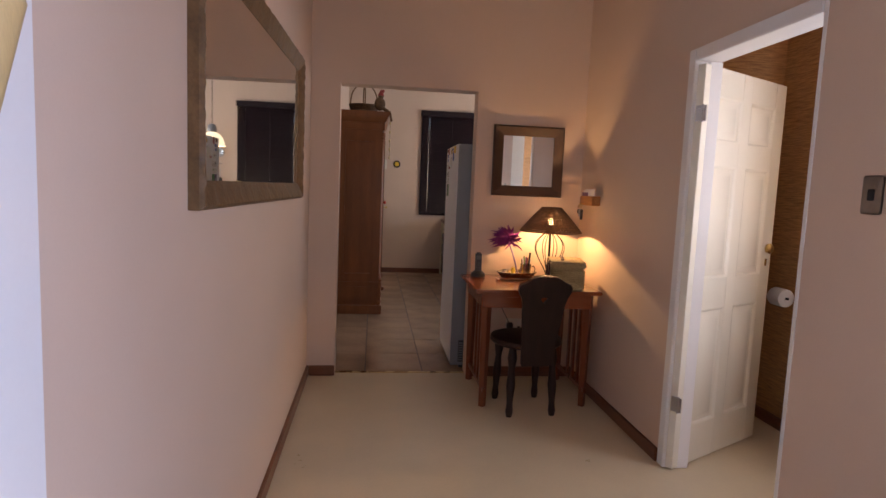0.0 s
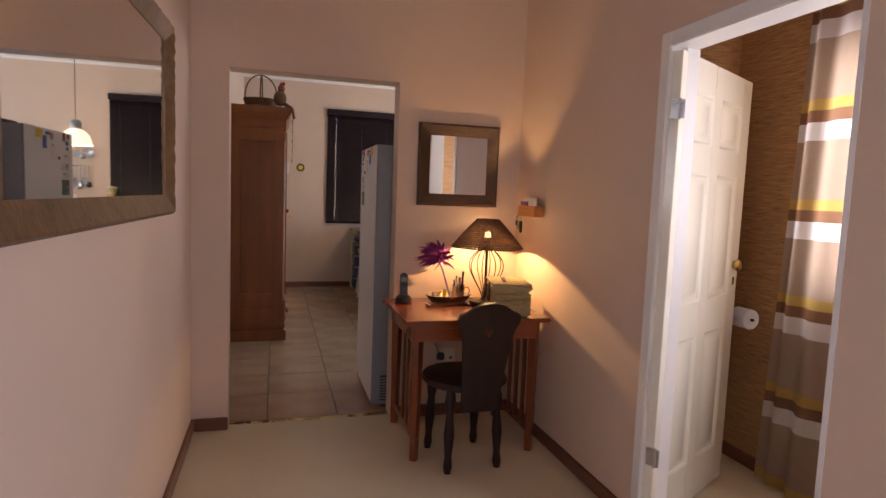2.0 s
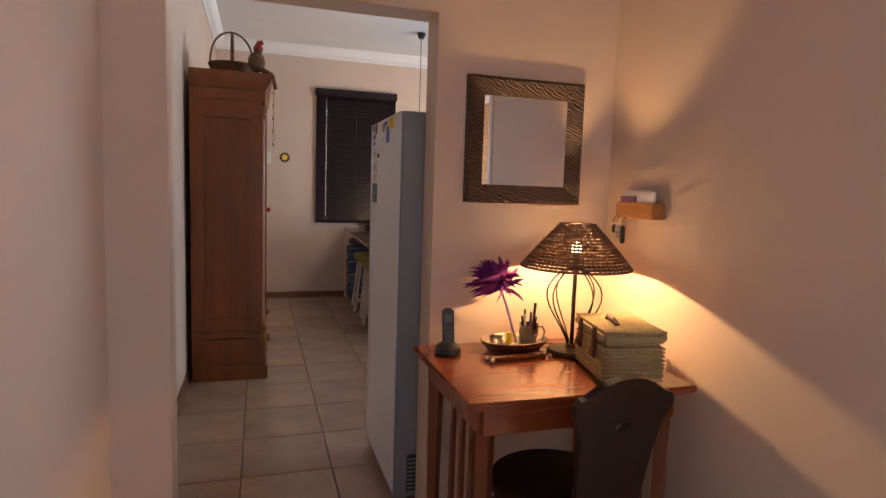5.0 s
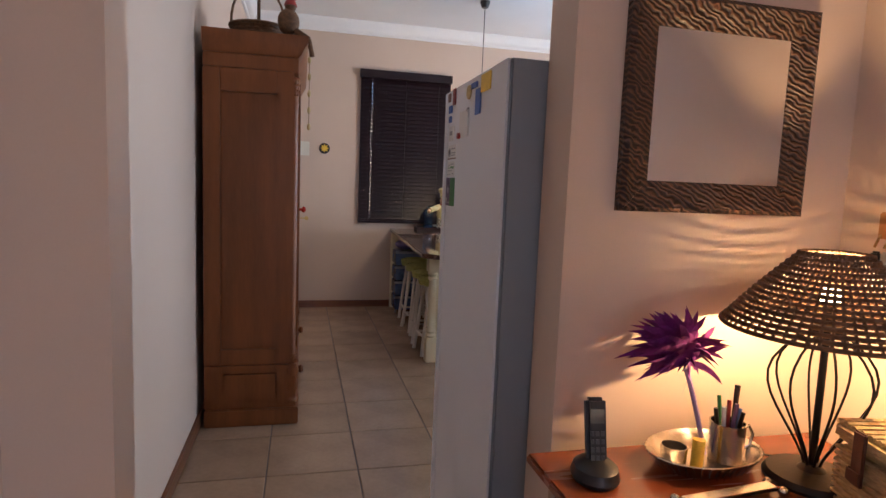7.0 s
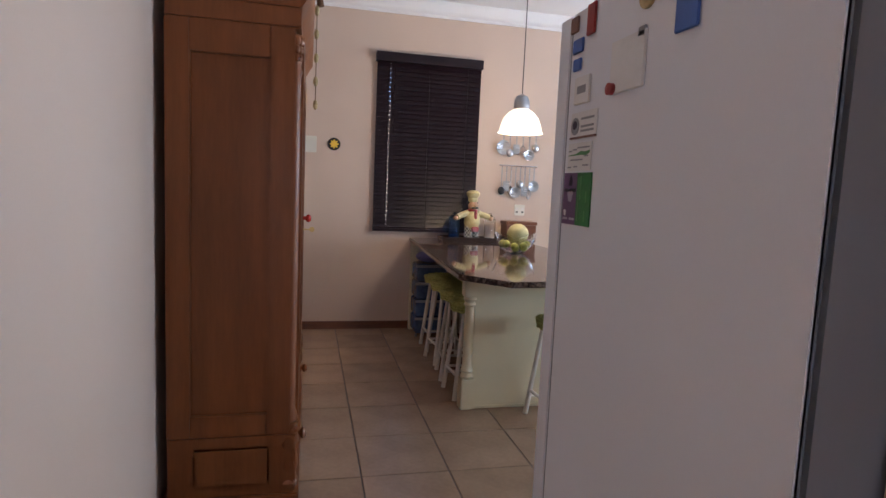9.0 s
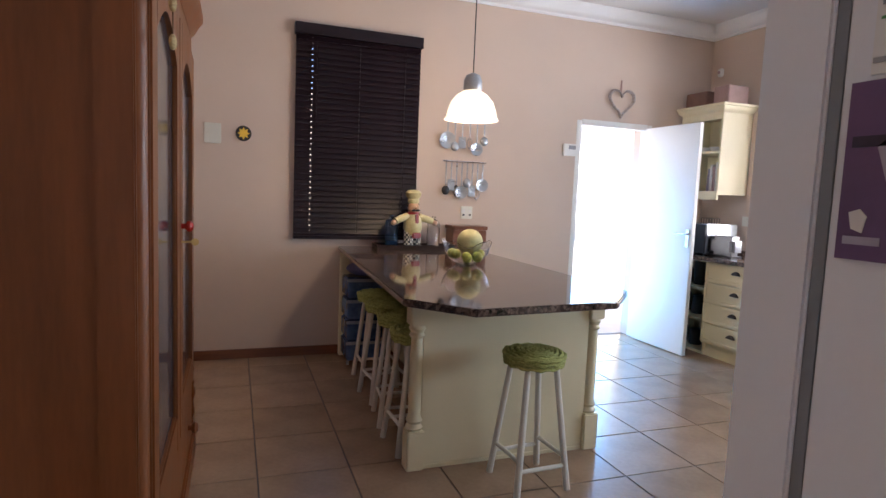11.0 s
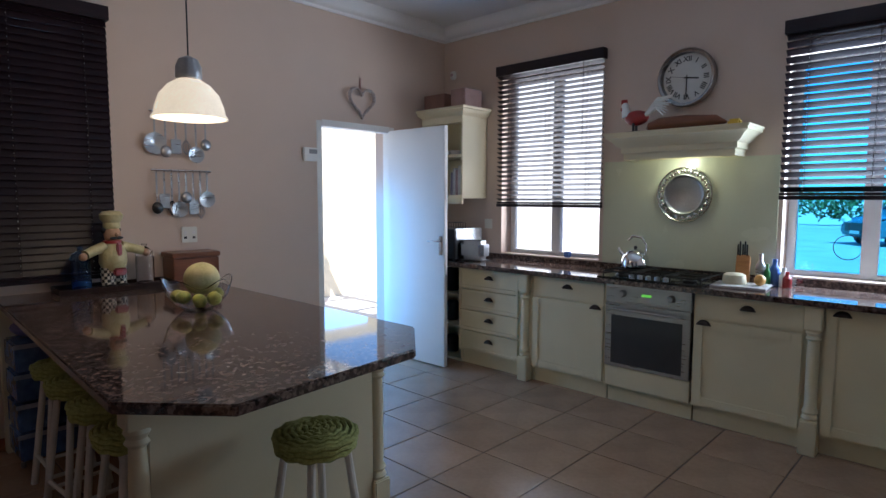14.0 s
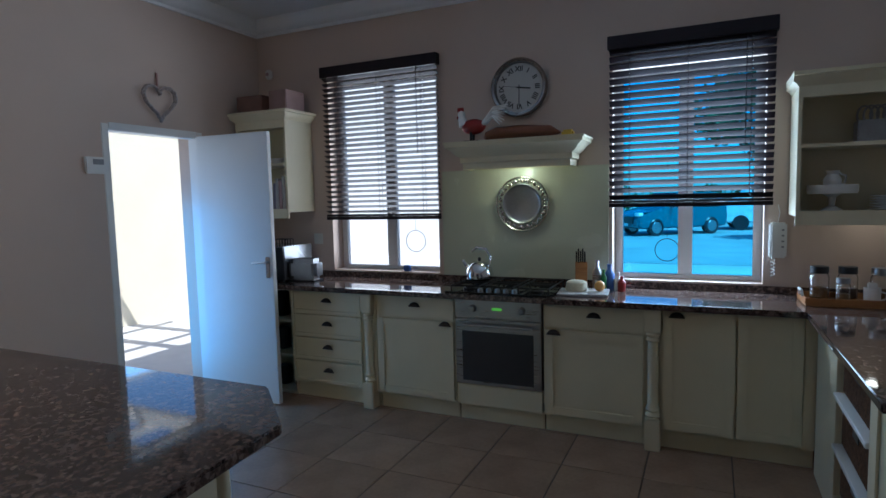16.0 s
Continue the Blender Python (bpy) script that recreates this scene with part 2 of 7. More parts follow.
def slab(bm, outline, z0, z1, bev=0.0, m=Matrix.Identity(4)):
    """An upright prism over an outline of (x, y)."""
    lo = [bm.verts.new(m @ Vector((x, y, z0))) for x, y in outline]
    hi = [bm.verts.new(m @ Vector((x, y, z1))) for x, y in outline]
    fs = [bm.faces.new(lo[::-1]), bm.faces.new(hi)]
    for k in range(len(lo)):
        j = (k + 1) % len(lo)
        fs.append(bm.faces.new((lo[k], lo[j], hi[j], hi[k])))
    if bev:
        es = list({e for f in fs for e in f.edges})
        bmesh.ops.bevel(bm, geom=es, offset=bev, segments=2, affect="EDGES", clamp_overlap=True)
    return bm


def part(name, bm, material, parent=None, label="", smooth=True):
    me = bpy.data.meshes.new(name)
    bmesh.ops.recalc_face_normals(bm, faces=bm.faces)
    bm.to_mesh(me)
    bm.free()
    me.materials.append(material)
    if smooth:
        for p in me.polygons:
            p.use_smooth = True
        me.set_sharp_from_angle(angle=radians(35))
    ob = new(name, me)
    ob.parent = parent
    if label:
        tagged(ob, label)
    return ob


def B():
    return bmesh.new()


def pbox(name, material, parent, x0, y0, z0, x1, y1, z1, bev=0.003, label=""):
    return part(name, bx(B(), x0, y0, z0, x1, y1, z1, bev), material, parent, label)


def thing(name, label, category, x, y, z, rz=0.0, group=""):
    ob = new(name)
    ob.empty_display_size = 0.1
    ob.matrix_basis = pose(x, y, z, 0, 0, rz)
    return tagged(ob, label, category, group)


def structure(ob, label="", category=""):
    return tagged(ob, label, category, kind="structure")


def wall(name, material, x0, y0, x1, y1, z0, z1, axis, holes=(), label="", category="wall"):
    """A thick wall along axis 'x' or 'y' with openings (a0, a1, z0, z1) cut right through."""
    bm = B()
    a0, a1 = (x0, x1) if axis == "x" else (y0, y1)
    cuts = sorted({a0, a1, *[h[0] for h in holes], *[h[1] for h in holes]})
    for a, b in zip(cuts, cuts[1:]):
        spans = sorted((h[2], h[3]) for h in holes if h[0] <= a + 1e-6 and h[1] >= b - 1e-6)
        z = z0
        for s0, s1 in spans + [(z1, z1)]:
            if s0 > z + 1e-5:
                if axis == "x":
                    bx(bm, a, y0, z, b, y1, s0)
                else:
                    bx(bm, x0, a, z, x1, b, s0)
            z = max(z, s1)
    bmesh.ops.remove_doubles(bm, verts=bm.verts, dist=1e-5)
    # faces shared by two neighbouring blocks are taken out
    seen = {}
    for f in bm.faces:
        seen.setdefault(tuple(round(c, 4) for c in f.calc_center_median()), []).append(f)
    inner = [f for fs in seen.values() if len(fs) > 1 for f in fs]
    bmesh.ops.delete(bm, geom=inner, context="FACES_ONLY")
    ob = part(name, bm, material, None, "", False)
    return structure(ob, label, category)


# ---- the shell ----
CEIL = 3.12
wall("wall_hall_west", M_HALL, -0.36, -2.6, -0.22, 4.20, 0, CEIL, "y", label="plain beige painted hall wall")
wall("wall_hall_north", M_HALL, -0.36, 4.20, HX, 4.35, 0, CEIL, "x", [(-0.018, 0.958, 0, 2.10)], "plain beige wall with the opening to the kitchen")
# the first opening is added, unseen, to hold the hall fill lamp
wall("wall_hall_east", M_HALL, HX, -2.6, HX + 0.12, 4.32, 0, CEIL, "y", [(-1.25, -0.45, 0, 2.05), (1.90, 2.74, 0, 2.09)], "plain beige wall with the bathroom doorway")
wall("wall_hall_south", M_HALL, -0.36, -2.74, HX + 0.12, -2.6, 0, CEIL, "x", [(0.3, 0.95, 1.0, 2.1)], "plain beige wall with a window behind the walk")
# unseen box added behind the hall opening to keep the sky's light out
wall("wall_sky_block_east", M_HALL, 3.6, -2.2, 3.72, 0.5, 0, CEIL, "y", label="unseen plain beige wall that blocks sky at the hall opening")
wall("wall_sky_block_north", M_HALL, HX + 0.12, 0.5, 3.72, 0.62, 0, CEIL, "x", label="unseen plain beige wall that blocks sky at the hall opening")
wall("wall_sky_block_south", M_HALL, HX + 0.12, -2.32, 3.72, -2.2, 0, CEIL, "x", label="unseen plain beige wall that blocks sky at the hall opening")
structure(part("ceiling_side_room", bx(B(), HX + 0.1201, -2.32, CEIL, 3.72, 0.62, CEIL + 0.1), M_CEIL, None, "", False), "unseen plain white ceiling that blocks sky at the hall opening", "ceiling")
structure(part("floor_side_room", bx(B(), HX + 0.1201, -2.32, -0.1, 3.72, 0.62, 0.0), M_VINYL, None, "", False), "unseen cream vinyl floor that closes off the hall opening", "floor")
wall("wall_kitchen_west", M_KITCHEN, -0.34, 4.35, -0.20, WY + 0.14, 0, CEIL, "y", label="plain beige kitchen wall")
wall("wall_kitchen_south", M_KITCHEN, HX + 0.12, 4.32, WX + 0.2, 4.46, 0, CEIL, "x", label="plain beige kitchen wall")
wall("wall_kitchen_north", M_KITCHEN, -0.20, WY, WX, WY + 0.22, 0, CEIL, "x", [(1.02, 1.92, 1.0, 2.57), (3.56, 4.33, 0, 2.07)], "plain beige wall with a window and the back door")
wall("wall_kitchen_east", M_KITCHEN, WX, 4.46, WX + 0.24, WY + 0.22, 0, CEIL, "y", [(5.495, 6.415, 0.955, 2.38), (7.74, 8.745, 0.955, 2.57)], "plain beige wall with two windows over the worktop")
structure(part("ceiling_hall", bx(B(), -0.36, -2.74, CEIL, HX + 0.12, 4.32, CEIL + 0.1), M_CEIL, None, "", False), "plain white hall ceiling", "ceiling")
structure(part("ceiling_kitchen", bx(B(), -0.34, 4.3201, CEIL, WX + 0.24, WY + 0.22, CEIL + 0.1), M_CEIL, None, "", False), "plain white kitchen ceiling", "ceiling")
structure(part("floor_hall", bx(B(), -0.36, -2.74, -0.1, HX + 0.12, 4.27, 0.0), M_VINYL, None, "", False), "glossy cream vinyl hall floor", "floor")

structure(pbox("trim_threshold", M_BRASS, None, -0.017, 4.254, 0.0, 0.957, 4.286, 0.004, 0.0015), "thin metal threshold strip between vinyl and tiles", "threshold")

# bathroom shell
M_PAPER = mat("brown_grass_paper", (0.55, 0.30, 0.12), 0.65, col2=(0.25, 0.115, 0.042), scale=9, fine=40, stretch=(1.2, 1.2, 16), bump=0.25)
wall("wall_bath_east", M_PAPER, BX, 0.9, BX + 0.14, 3.58, 0, CEIL, "y", [(1.45, 2.80, 1.05, 2.15)], "brown grass-textured bathroom wall with a window")
wall("wall_bath_north", M_PAPER, HX + 0.12, 3.44, BX, 3.58, 0, CEIL, "x", label="brown grass-textured bathroom wall")
wall("wall_bath_south", M_PAPER, HX + 0.12, 0.76, BX + 0.14, 0.9, 0, CEIL, "x", label="brown grass-textured bathroom wall")
structure(part("ceiling_bath", bx(B(), HX + 0.1201, 0.76, CEIL, BX + 0.14, 3.58, CEIL + 0.1), M_CEIL, None, "", False), "plain white bathroom ceiling", "ceiling")
structure(part("floor_bath", bx(B(), HX + 0.1201, 0.76, -0.1, BX + 0.14, 3.58, 0.0), M_VINYL, None, "", False), "cream vinyl bathroom floor", "floor")


def skirting(name, x0, y0, x1, y1):
    structure(pbox(name, M_SKIRT, None, x0, y0, 0, x1, y1, 0.075, 0.004), "stained wooden skirting board", "skirting")


skirting("baseboard_hall_west", -0.22, -2.6, -0.203, 4.2)
skirting("baseboard_hall_north_west", -0.203, 4.183, -0.018, 4.2)
skirting("baseboard_hall_north_east", 0.958, 4.183, HX - 0.017, 4.2)
skirting("baseboard_hall_east", HX - 0.017, 2.785, HX, 4.2)
skirting("baseboard_kitchen_west", -0.2, 4.35, -0.183, WY)
skirting("baseboard_kitchen_north", -0.183, WY - 0.017, 1.80, WY)
skirting("baseboard_bath_east", BX - 0.017, 0.9, BX, 3.44)

# kitchen cornice
def cornice(name, pts):
    prof = [(0.0, 0.0), (0.02, 0.0), (0.025, 0.02), (0.05, 0.03), (0.07, 0.06), (0.09, 0.09), (0.10, 0.11), (0.10, 0.13), (0.0, 0.13)]
    bm = B()
    rings = []
    for (x, y, dx, dy) in pts:
        rings.append([bm.verts.new((x + dx * o, y + dy * o, CEIL - 0.13 + h - 0.001)) for o, h in prof])
    for a, b in zip(rings, rings[1:]):
        for k in range(len(prof)):
            j = (k + 1) % len(prof)
            bm.faces.new((a[k], a[j], b[j], b[k]))
    bm.faces.new(rings[0])
    bm.faces.new(rings[-1][::-1])
    structure(part(name, bm, M_CORNICE), "white moulded ceiling cornice", "cornice")


cornice("trim_cornice", [(-0.199, 4.36, 1, 1), (-0.199, WY - 0.001, 1, -1), (WX - 0.001, WY - 0.001, -1, -1), (WX - 0.001, 4.47, -1, 1)])

# ---- wardrobe ----
def wardrobe():
    w = thing("wardrobe", "tall varnished oak wardrobe with smoked glass double doors", "wardrobe", -0.163, 6.278, 0)
    D, L, H = 0.49, 1.58, 2.17     # depth in x, length in y, height
    pbox("plinth", M_WARD, w, 0, -0.01, 0, D + 0.02, L + 0.01, 0.10, 0.006)
    pbox("base_drawer_box", M_WARD, w, 0, 0, 0.10, D + 0.005, L, 0.36, 0.006)
    pbox("carcass", M_WARD, w, 0, 0.012, 0.36, D - 0.02, L - 0.012, 1.98, 0.004)
    # framed side towards the hall
    pbox("side_stile", M_WARD, w, 0.0, -0.006, 0.36, 0.09, 0.012, 1.98, 0.004)
    pbox("side_stile", M_WARD, w, D - 0.11, -0.006, 0.36, D - 0.02, 0.012, 1.98, 0.004)
    pbox("side_rail", M_WARD, w, 0.09, -0.006, 1.86, D - 0.11, 0.012, 1.98, 0.004)
    pbox("side_rail", M_WARD, w, 0.09, -0.006, 0.36, D - 0.11, 0.012, 0.45, 0.004)
    pbox("base_panel", M_WARD, w, 0.10, -0.012, 0.15, D - 0.10, 0.0, 0.31, 0.006)
    pbox("frieze", M_WARD, w, 0, 0, 1.98, D, L, 2.06, 0.006)
    bm = B()
    prof = [(0.0, 2.06), (0.015, 2.08), (0.03, 2.11), (0.05, 2.14), (0.05, 2.175)]
    rings = []
    for o, z in prof:
        rings.append([bm.verts.new(v) for v in ((0, -o * 0.5, z), (D + o, -o * 0.5, z), (D + o, L + o * 0.5, z), (0, L + o * 0.5, z))])
    for a, b in zip(rings, rings[1:]):
        for k in range(4):
            bm.faces.new((a[k], a[(k + 1) % 4], b[(k + 1) % 4], b[k]))
    bm.faces.new(rings[0][::-1])
    bm.faces.new(rings[-1])
    part("crown_moulding", bm, M_WARD, w)
    for i, y0 in enumerate((0.03, L / 2 + 0.004)):
        y1 = y0 + L / 2 - 0.034
        x = D - 0.02
        d = pbox("door", M_WARD, w, x, y0, 0.38, x + 0.012, y1, 1.96, 0.002)
        pbox("door_stile", M_WARD, d, x + 0.012, y0, 0.38, x + 0.032, y0 + 0.11, 1.96, 0.006)
        pbox("door_stile", M_WARD, d, x + 0.012, y1 - 0.11, 0.38, x + 0.032, y1, 1.96, 0.006)
        pbox("door_rail", M_WARD, d, x + 0.012, y0 + 0.11, 0.38, x + 0.032, y1 - 0.11, 0.52, 0.006)
        bm = B()
        n = 14
        pts = [(y0 + 0.11, 1.96)] + [(y0 + 0.11 + (y1 - y0 - 0.22) * k / n, 1.76 + 0.10 * math.sin(math.pi * k / n)) for k in range(n + 1)] + [(y1 - 0.11, 1.96)]
        lo = [bm.verts.new((x + 0.012, p, q)) for p, q in pts]
        hi = [bm.verts.new((x + 0.032, p, q)) for p, q in pts]
        bm.faces.new(lo[::-1]); bm.faces.new(hi)
        for k in range(len(pts)):
            bm.faces.new((lo[k], lo[(k + 1) % len(pts)], hi[(k + 1) % len(pts)], hi[k]))
        part("door_arch_rail", bm, M_WARD, d)
        pbox("door_panel", M_SMOKED, d, x + 0.0125, y0 + 0.11, 0.52, x + 0.016, y1 - 0.11, 1.86, 0, "smoked grey glass panel")
    for yc in (0.035, L - 0.035):
        turn(bm := B(), [(0.034, 0.40), (0.040, 0.41), (0.036, 0.44), (0.030, 0.46), (0.031, 1.80), (0.036, 1.82), (0.030, 1.84), (0.034, 1.86)], 24, pose(D - 0.028, yc, 0))
        part("turned_column", bm, M_WARD, w)
        cap = B()
        for z, r in ((1.875, 0.030), (1.905, 0.036), (1.94, 0.042)):
            for q in range(7):
                a = -1.6 + q * 0.53
                ball(cap, (D - 0.028 + 0.024 * math.cos(a), yc + 0.024 * math.sin(a), z), r * 0.42, (1, 1, 1.3), 10, 8)
            turn(cap, [(r * 0.8, z - 0.016), (r * 0.9, z), (r * 0.8, z + 0.016)], 18, pose(D - 0.028, yc, 0))
        part("carved_capital", cap, M_WARD, w, "carved column capital")
        scroll = B()
        for q in range(14):
            a = q * 0.55
            ball(scroll, (D - 0.008 + 0.012 * math.sin(q * 1.3), yc + (0.030 - 0.0015 * q) * math.cos(a), 0.30 + 0.012 * q + 0.010 * math.sin(a)), 0.017 - 0.0005 * q, (1, 1, 1), 10, 8)
        turn(scroll, [(0.036, 0.12), (0.042, 0.14), (0.030, 0.17), (0.040, 0.21), (0.034, 0.27), (0.044, 0.31), (0.030, 0.37), (0.034, 0.40)], 20, pose(D - 0.022, yc, 0))
        part("carved_scroll", scroll, M_WARD, w, "carved scroll at the column foot")
    for yy in (0.3, L - 0.3):
        bm = B()
        turn(bm, [(0.012, 0), (0.012, 0.012), (0.024, 0.02), (0.028, 0.03), (0.018, 0.042), (0.0, 0.045)], 16, pose(D + 0.006, yy, 0.23, 0, 90, 0))
        part("drawer_knob", bm, M_WARD, w)
    bm = B()
    turn(bm, [(0.010, 0), (0.010, 0.014), (0.020, 0.022), (0.022, 0.032), (0.012, 0.042), (0.0, 0.044)], 16, pose(D + 0.012, L / 2 + 0.05, 1.20, 0, 90, 0))
    part("door_knob", bm, mat("red_ceramic", (0.5, 0.03, 0.02), 0.25), w, "red ceramic knob")
    bm = B()
    rod(bm, (D + 0.012, L / 2 + 0.05, 1.14), (D + 0.05, L / 2 + 0.05, 1.14), 0.004)
    bmesh.ops.create_cone(bm, cap_ends=True, segments=14, radius1=0.014, radius2=0.014, depth=0.004, matrix=pose(D + 0.06, L / 2 + 0.05, 1.14, 90, 0, 0))
    part("key", bm, M_BRASS, w, "small brass key")
    return w


wardrobe()

# ---- fridge ----
def fridge():
    f = thing("fridge", "tall white fridge with a grey side and magnets on its door", "fridge", 0.852, 4.357, 0)
    W, D, H = 0.66, 0.66, 1.735
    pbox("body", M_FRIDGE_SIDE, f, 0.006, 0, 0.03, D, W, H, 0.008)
    pbox("door", M_FRIDGE, f, 0, 0.001, 0.06, 0.006, W - 0.058, H - 0.001, 0.003)
    pbox("door_grip", M_FRIDGE, f, 0, W - 0.05, 0.06, 0.006, W - 0.002, H - 0.002, 0.002, "white vertical grip strip")
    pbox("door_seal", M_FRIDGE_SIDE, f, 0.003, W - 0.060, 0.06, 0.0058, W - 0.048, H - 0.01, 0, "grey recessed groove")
    pbox("foot", M_BLACK, f, 0.08, 0.04, 0, 0.14, 0.10, 0.03)
    pbox("foot", M_BLACK, f, 0.08, W - 0.1, 0, 0.14, W - 0.04, 0.03)
    pbox("foot", M_BLACK, f, D - 0.12, 0.04, 0, D - 0.06, 0.1, 0.03)
    pbox("foot", M_BLACK, f, D - 0.12, W - 0.1, 0, D - 0.06, W - 0.04, 0.03)
    g = pbox("vent_plate", M_BLACK, f, 0.065, -0.004, 0.06, 0.115, 0.0, 0.23, 0.0, "black slotted vent")
    for k in range(8):
        pbox("vent_slat", M_FRIDGE_SIDE, g, 0.068, -0.008, 0.072 + k * 0.019, 0.112, -0.004, 0.080 + k * 0.019, 0.001)
    return f


fridge()

# ---- island ----
def island_top():
    o = [(1.225, 7.13), (1.46, 6.86), (2.205, 6.935), (2.465, 7.215), (2.465, WY - 0.002), (1.33, WY - 0.002)]
    bm = slab(B(), o, 0.865, 0.90, 0.006)
    ob = part("island_worktop", bm, M_GRANITE)
    return tagged(ob, "polished dark brown granite worktop on the island", "worktop")


island_top()


def turned_post(parent, x, y, h=0.865, r=0.045):
    pbox("post_foot", M_CREAM, parent, x - r, y - r, 0, x + r, y + r, 0.20, 0.006)
    bm = B()
    turn(bm, [(r * 0.8, 0.20), (r, 0.215), (r * 0.75, 0.235), (r * 0.95, 0.25), (r * 0.7, 0.275), (r * 0.72, 0.55), (r * 0.62, 0.66), (r * 0.9, 0.675), (r * 0.7, 0.69), (r * 0.95, 0.71), (r * 0.8, 0.725)], 20, pose(x, y, 0))
    part("post_shaft", bm, M_CREAM, parent)
    pbox("post_head", M_CREAM, parent, x - r, y - r, 0.725, x + r, y + r, h, 0.006)


def island():
    w = thing("kitchen_island", "cream painted island cabinet with turned corner posts", "kitchen island", 0.085, -0.015, 0)
    pbox("end_panel", M_CREAM, w, 1.31, 7.36, 0, 2.25, 7.40, 0.865, 0.004)
    pbox("carcass", M_CREAM, w, 1.72, 7.40, 0.0, 2.25, WY + 0.004, 0.865, 0.004)
    turned_post(w, 1.285, 7.38)
    turned_post(w, 2.285, 7.38)
    pbox("end_skirt", M_CREAM, w, 1.33, 7.352, 0, 2.24, 7.36, 0.02, 0.002)
    pbox("wall_leg", M_CREAM, w, 1.26, WY - 0.06, 0, 1.33, WY + 0.004, 0.865, 0.004)
    return w


island()


def stool(x, y, rz, group="stools at the island", h=0.66):
    s = thing("bar_stool", "white painted bar stool with a lime green woven seat", "stool", x, y, 0, rz, group)
    bm = B()
    turn(bm, [(0.0, h - 0.07), (0.12, h - 0.068), (0.14, h - 0.05), (0.14, h - 0.03), (0.125, h - 0.024), (0.0, h - 0.022)], 30)
    seat = part("seat", bm, M_SEATGREEN, s, "lime green woven cord seat")
    for k in range(6):
        r = 0.016 + k * 0.0225
        bm = B()
        n = 40
        pipe(bm, [(r * math.cos(2 * math.pi * i / n), r * math.sin(2 * math.pi * i / n), h - 0.012 - 0.012 * (k / 5) ** 3 + 0.004 * math.sin(i * 1.9 + k)) for i in range(n)], 0.0098, 7, True)
        part("seat_coil", bm, M_SEATGREEN, seat)
    for k in range(3):
        r = 0.143 - 0.004 * k
        bm = B()
        n = 40
        pipe(bm, [(r * math.cos(2 * math.pi * i / n), r * math.sin(2 * math.pi * i / n), h - 0.030 - 0.020 * k + 0.004 * math.sin(i * 1.9 + k)) for i in range(n)], 0.0098, 7, True)
        part("edge_coil", bm, M_SEATGREEN, seat)
    feet = []
    for sx, sy in ((-1, -1), (1, -1), (1, 1), (-1, 1)):
        a = Vector((sx * 0.075, sy * 0.075, h - 0.07))
        b = Vector((sx * 0.135, sy * 0.135, 0.0))
        feet.append((a, b))
        part("leg", rod(B(), b + Vector((0, 0, 0.004)), a, 0.016, 0.014, 10), M_STOOL, s)
    for k in range(4):
        f = 0.20 + 0.07 * (k % 2)
        a, b = feet[k], feet[(k + 1) % 4]
        p, q = a[1].lerp(a[0], f), b[1].lerp(b[0], f)
        part("stretcher", rod(B(), p, q, 0.010, None, 8), M_STOOL, s)
    return s


first = stool(1.868, 7.095, 3)
for x, y, rz in ((1.455, 7.62, 3), (1.47, 7.99, -6), (1.48, 8.38, 5), (1.50, 8.74, 0)):
    copy_thing(first, pose(x, y, 0, 0, 0, rz))

# ---- stove wall cabinets ----
EX, EY = 0.17, 0.10
FX = 4.36                      # the cabinet fronts
def pull(parent, x, y, z):
    """A cup pull on a front that faces -x."""
    bm = B()
    n = 10
    rows = []
    for i in range(5):
        a = math.pi / 2 * i / 4
        rows.append([bm.verts.new((x - 0.022 * math.sin(a), y + 0.040 * math.cos(math.pi * k / n), z + 0.030 * math.sin(math.pi * k / n) * math.cos(a) + 0.0)) for k in range(n + 1)])
    for a, b in zip(rows, rows[1:]):
        for k in range(n):
            bm.faces.new((a[k], a[k + 1], b[k + 1], b[k]))
    bm2 = bx(bm, x - 0.004, y - 0.044, z - 0.006, x, y + 0.044, z + 0.004)
    part("cup_pull", bm2, M_PEWTER, parent, "dark bronze cup pull")


def front(parent, name, y0, y1, z0, z1, pulls=(), frame_w=0.055, x=FX):
    d = pbox(name, M_CREAM, parent, x - 0.012, y0, z0, x, y1, z1, 0.002)
    if frame_w:
        for a in ((y0, z0, y0 + frame_w, z1), (y1 - frame_w, z0, y1, z1), (y0 + frame_w, z0, y1 - frame_w, z0 + frame_w), (y0 + frame_w, z1 - frame_w, y1 - frame_w, z1)):
            pbox("front_frame", M_CREAM, d, x - 0.022, a[0], a[1], x - 0.012, a[2], a[3], 0.003)
    for y, z in pulls:
        pull(d, x - (0.022 if frame_w else 0.012), y, z)
    return d


def unit(label, y0, y1):
    c = thing("base_cabinet", label, "cabinet", EX, EY, 0, 0, "base cabinets under the windows")
    pbox("body", M_CREAM, c, FX, y0, 0.12, 4.89, y1, 0.865, 0.002)
    pbox("kick_board", M_CREAM, c, FX + 0.045, y0, 0, FX + 0.063, y1, 0.12, 0.002)
    return c


c = unit("cream painted cabinet of four drawers with cup pulls", 8.04, 8.70)
for k in range(4):
    z1 = 0.855 - k * 0.182
    front(c, "drawer_front", 8.05, 8.69, z1 - 0.172, z1, [(8.35, z1 - 0.075)], 0.028)
c = unit("cream painted cabinet with a drawer over a door", 7.29, 7.92)
front(c, "drawer_front", 7.30, 7.91, 0.705, 0.855, [(7.60, 0.787)], 0)
front(c, "door", 7.30, 7.91, 0.135, 0.69, [(7.36, 0.665)])
c = unit("cream painted cabinet with a drawer over a door", 6.045, 6.67)
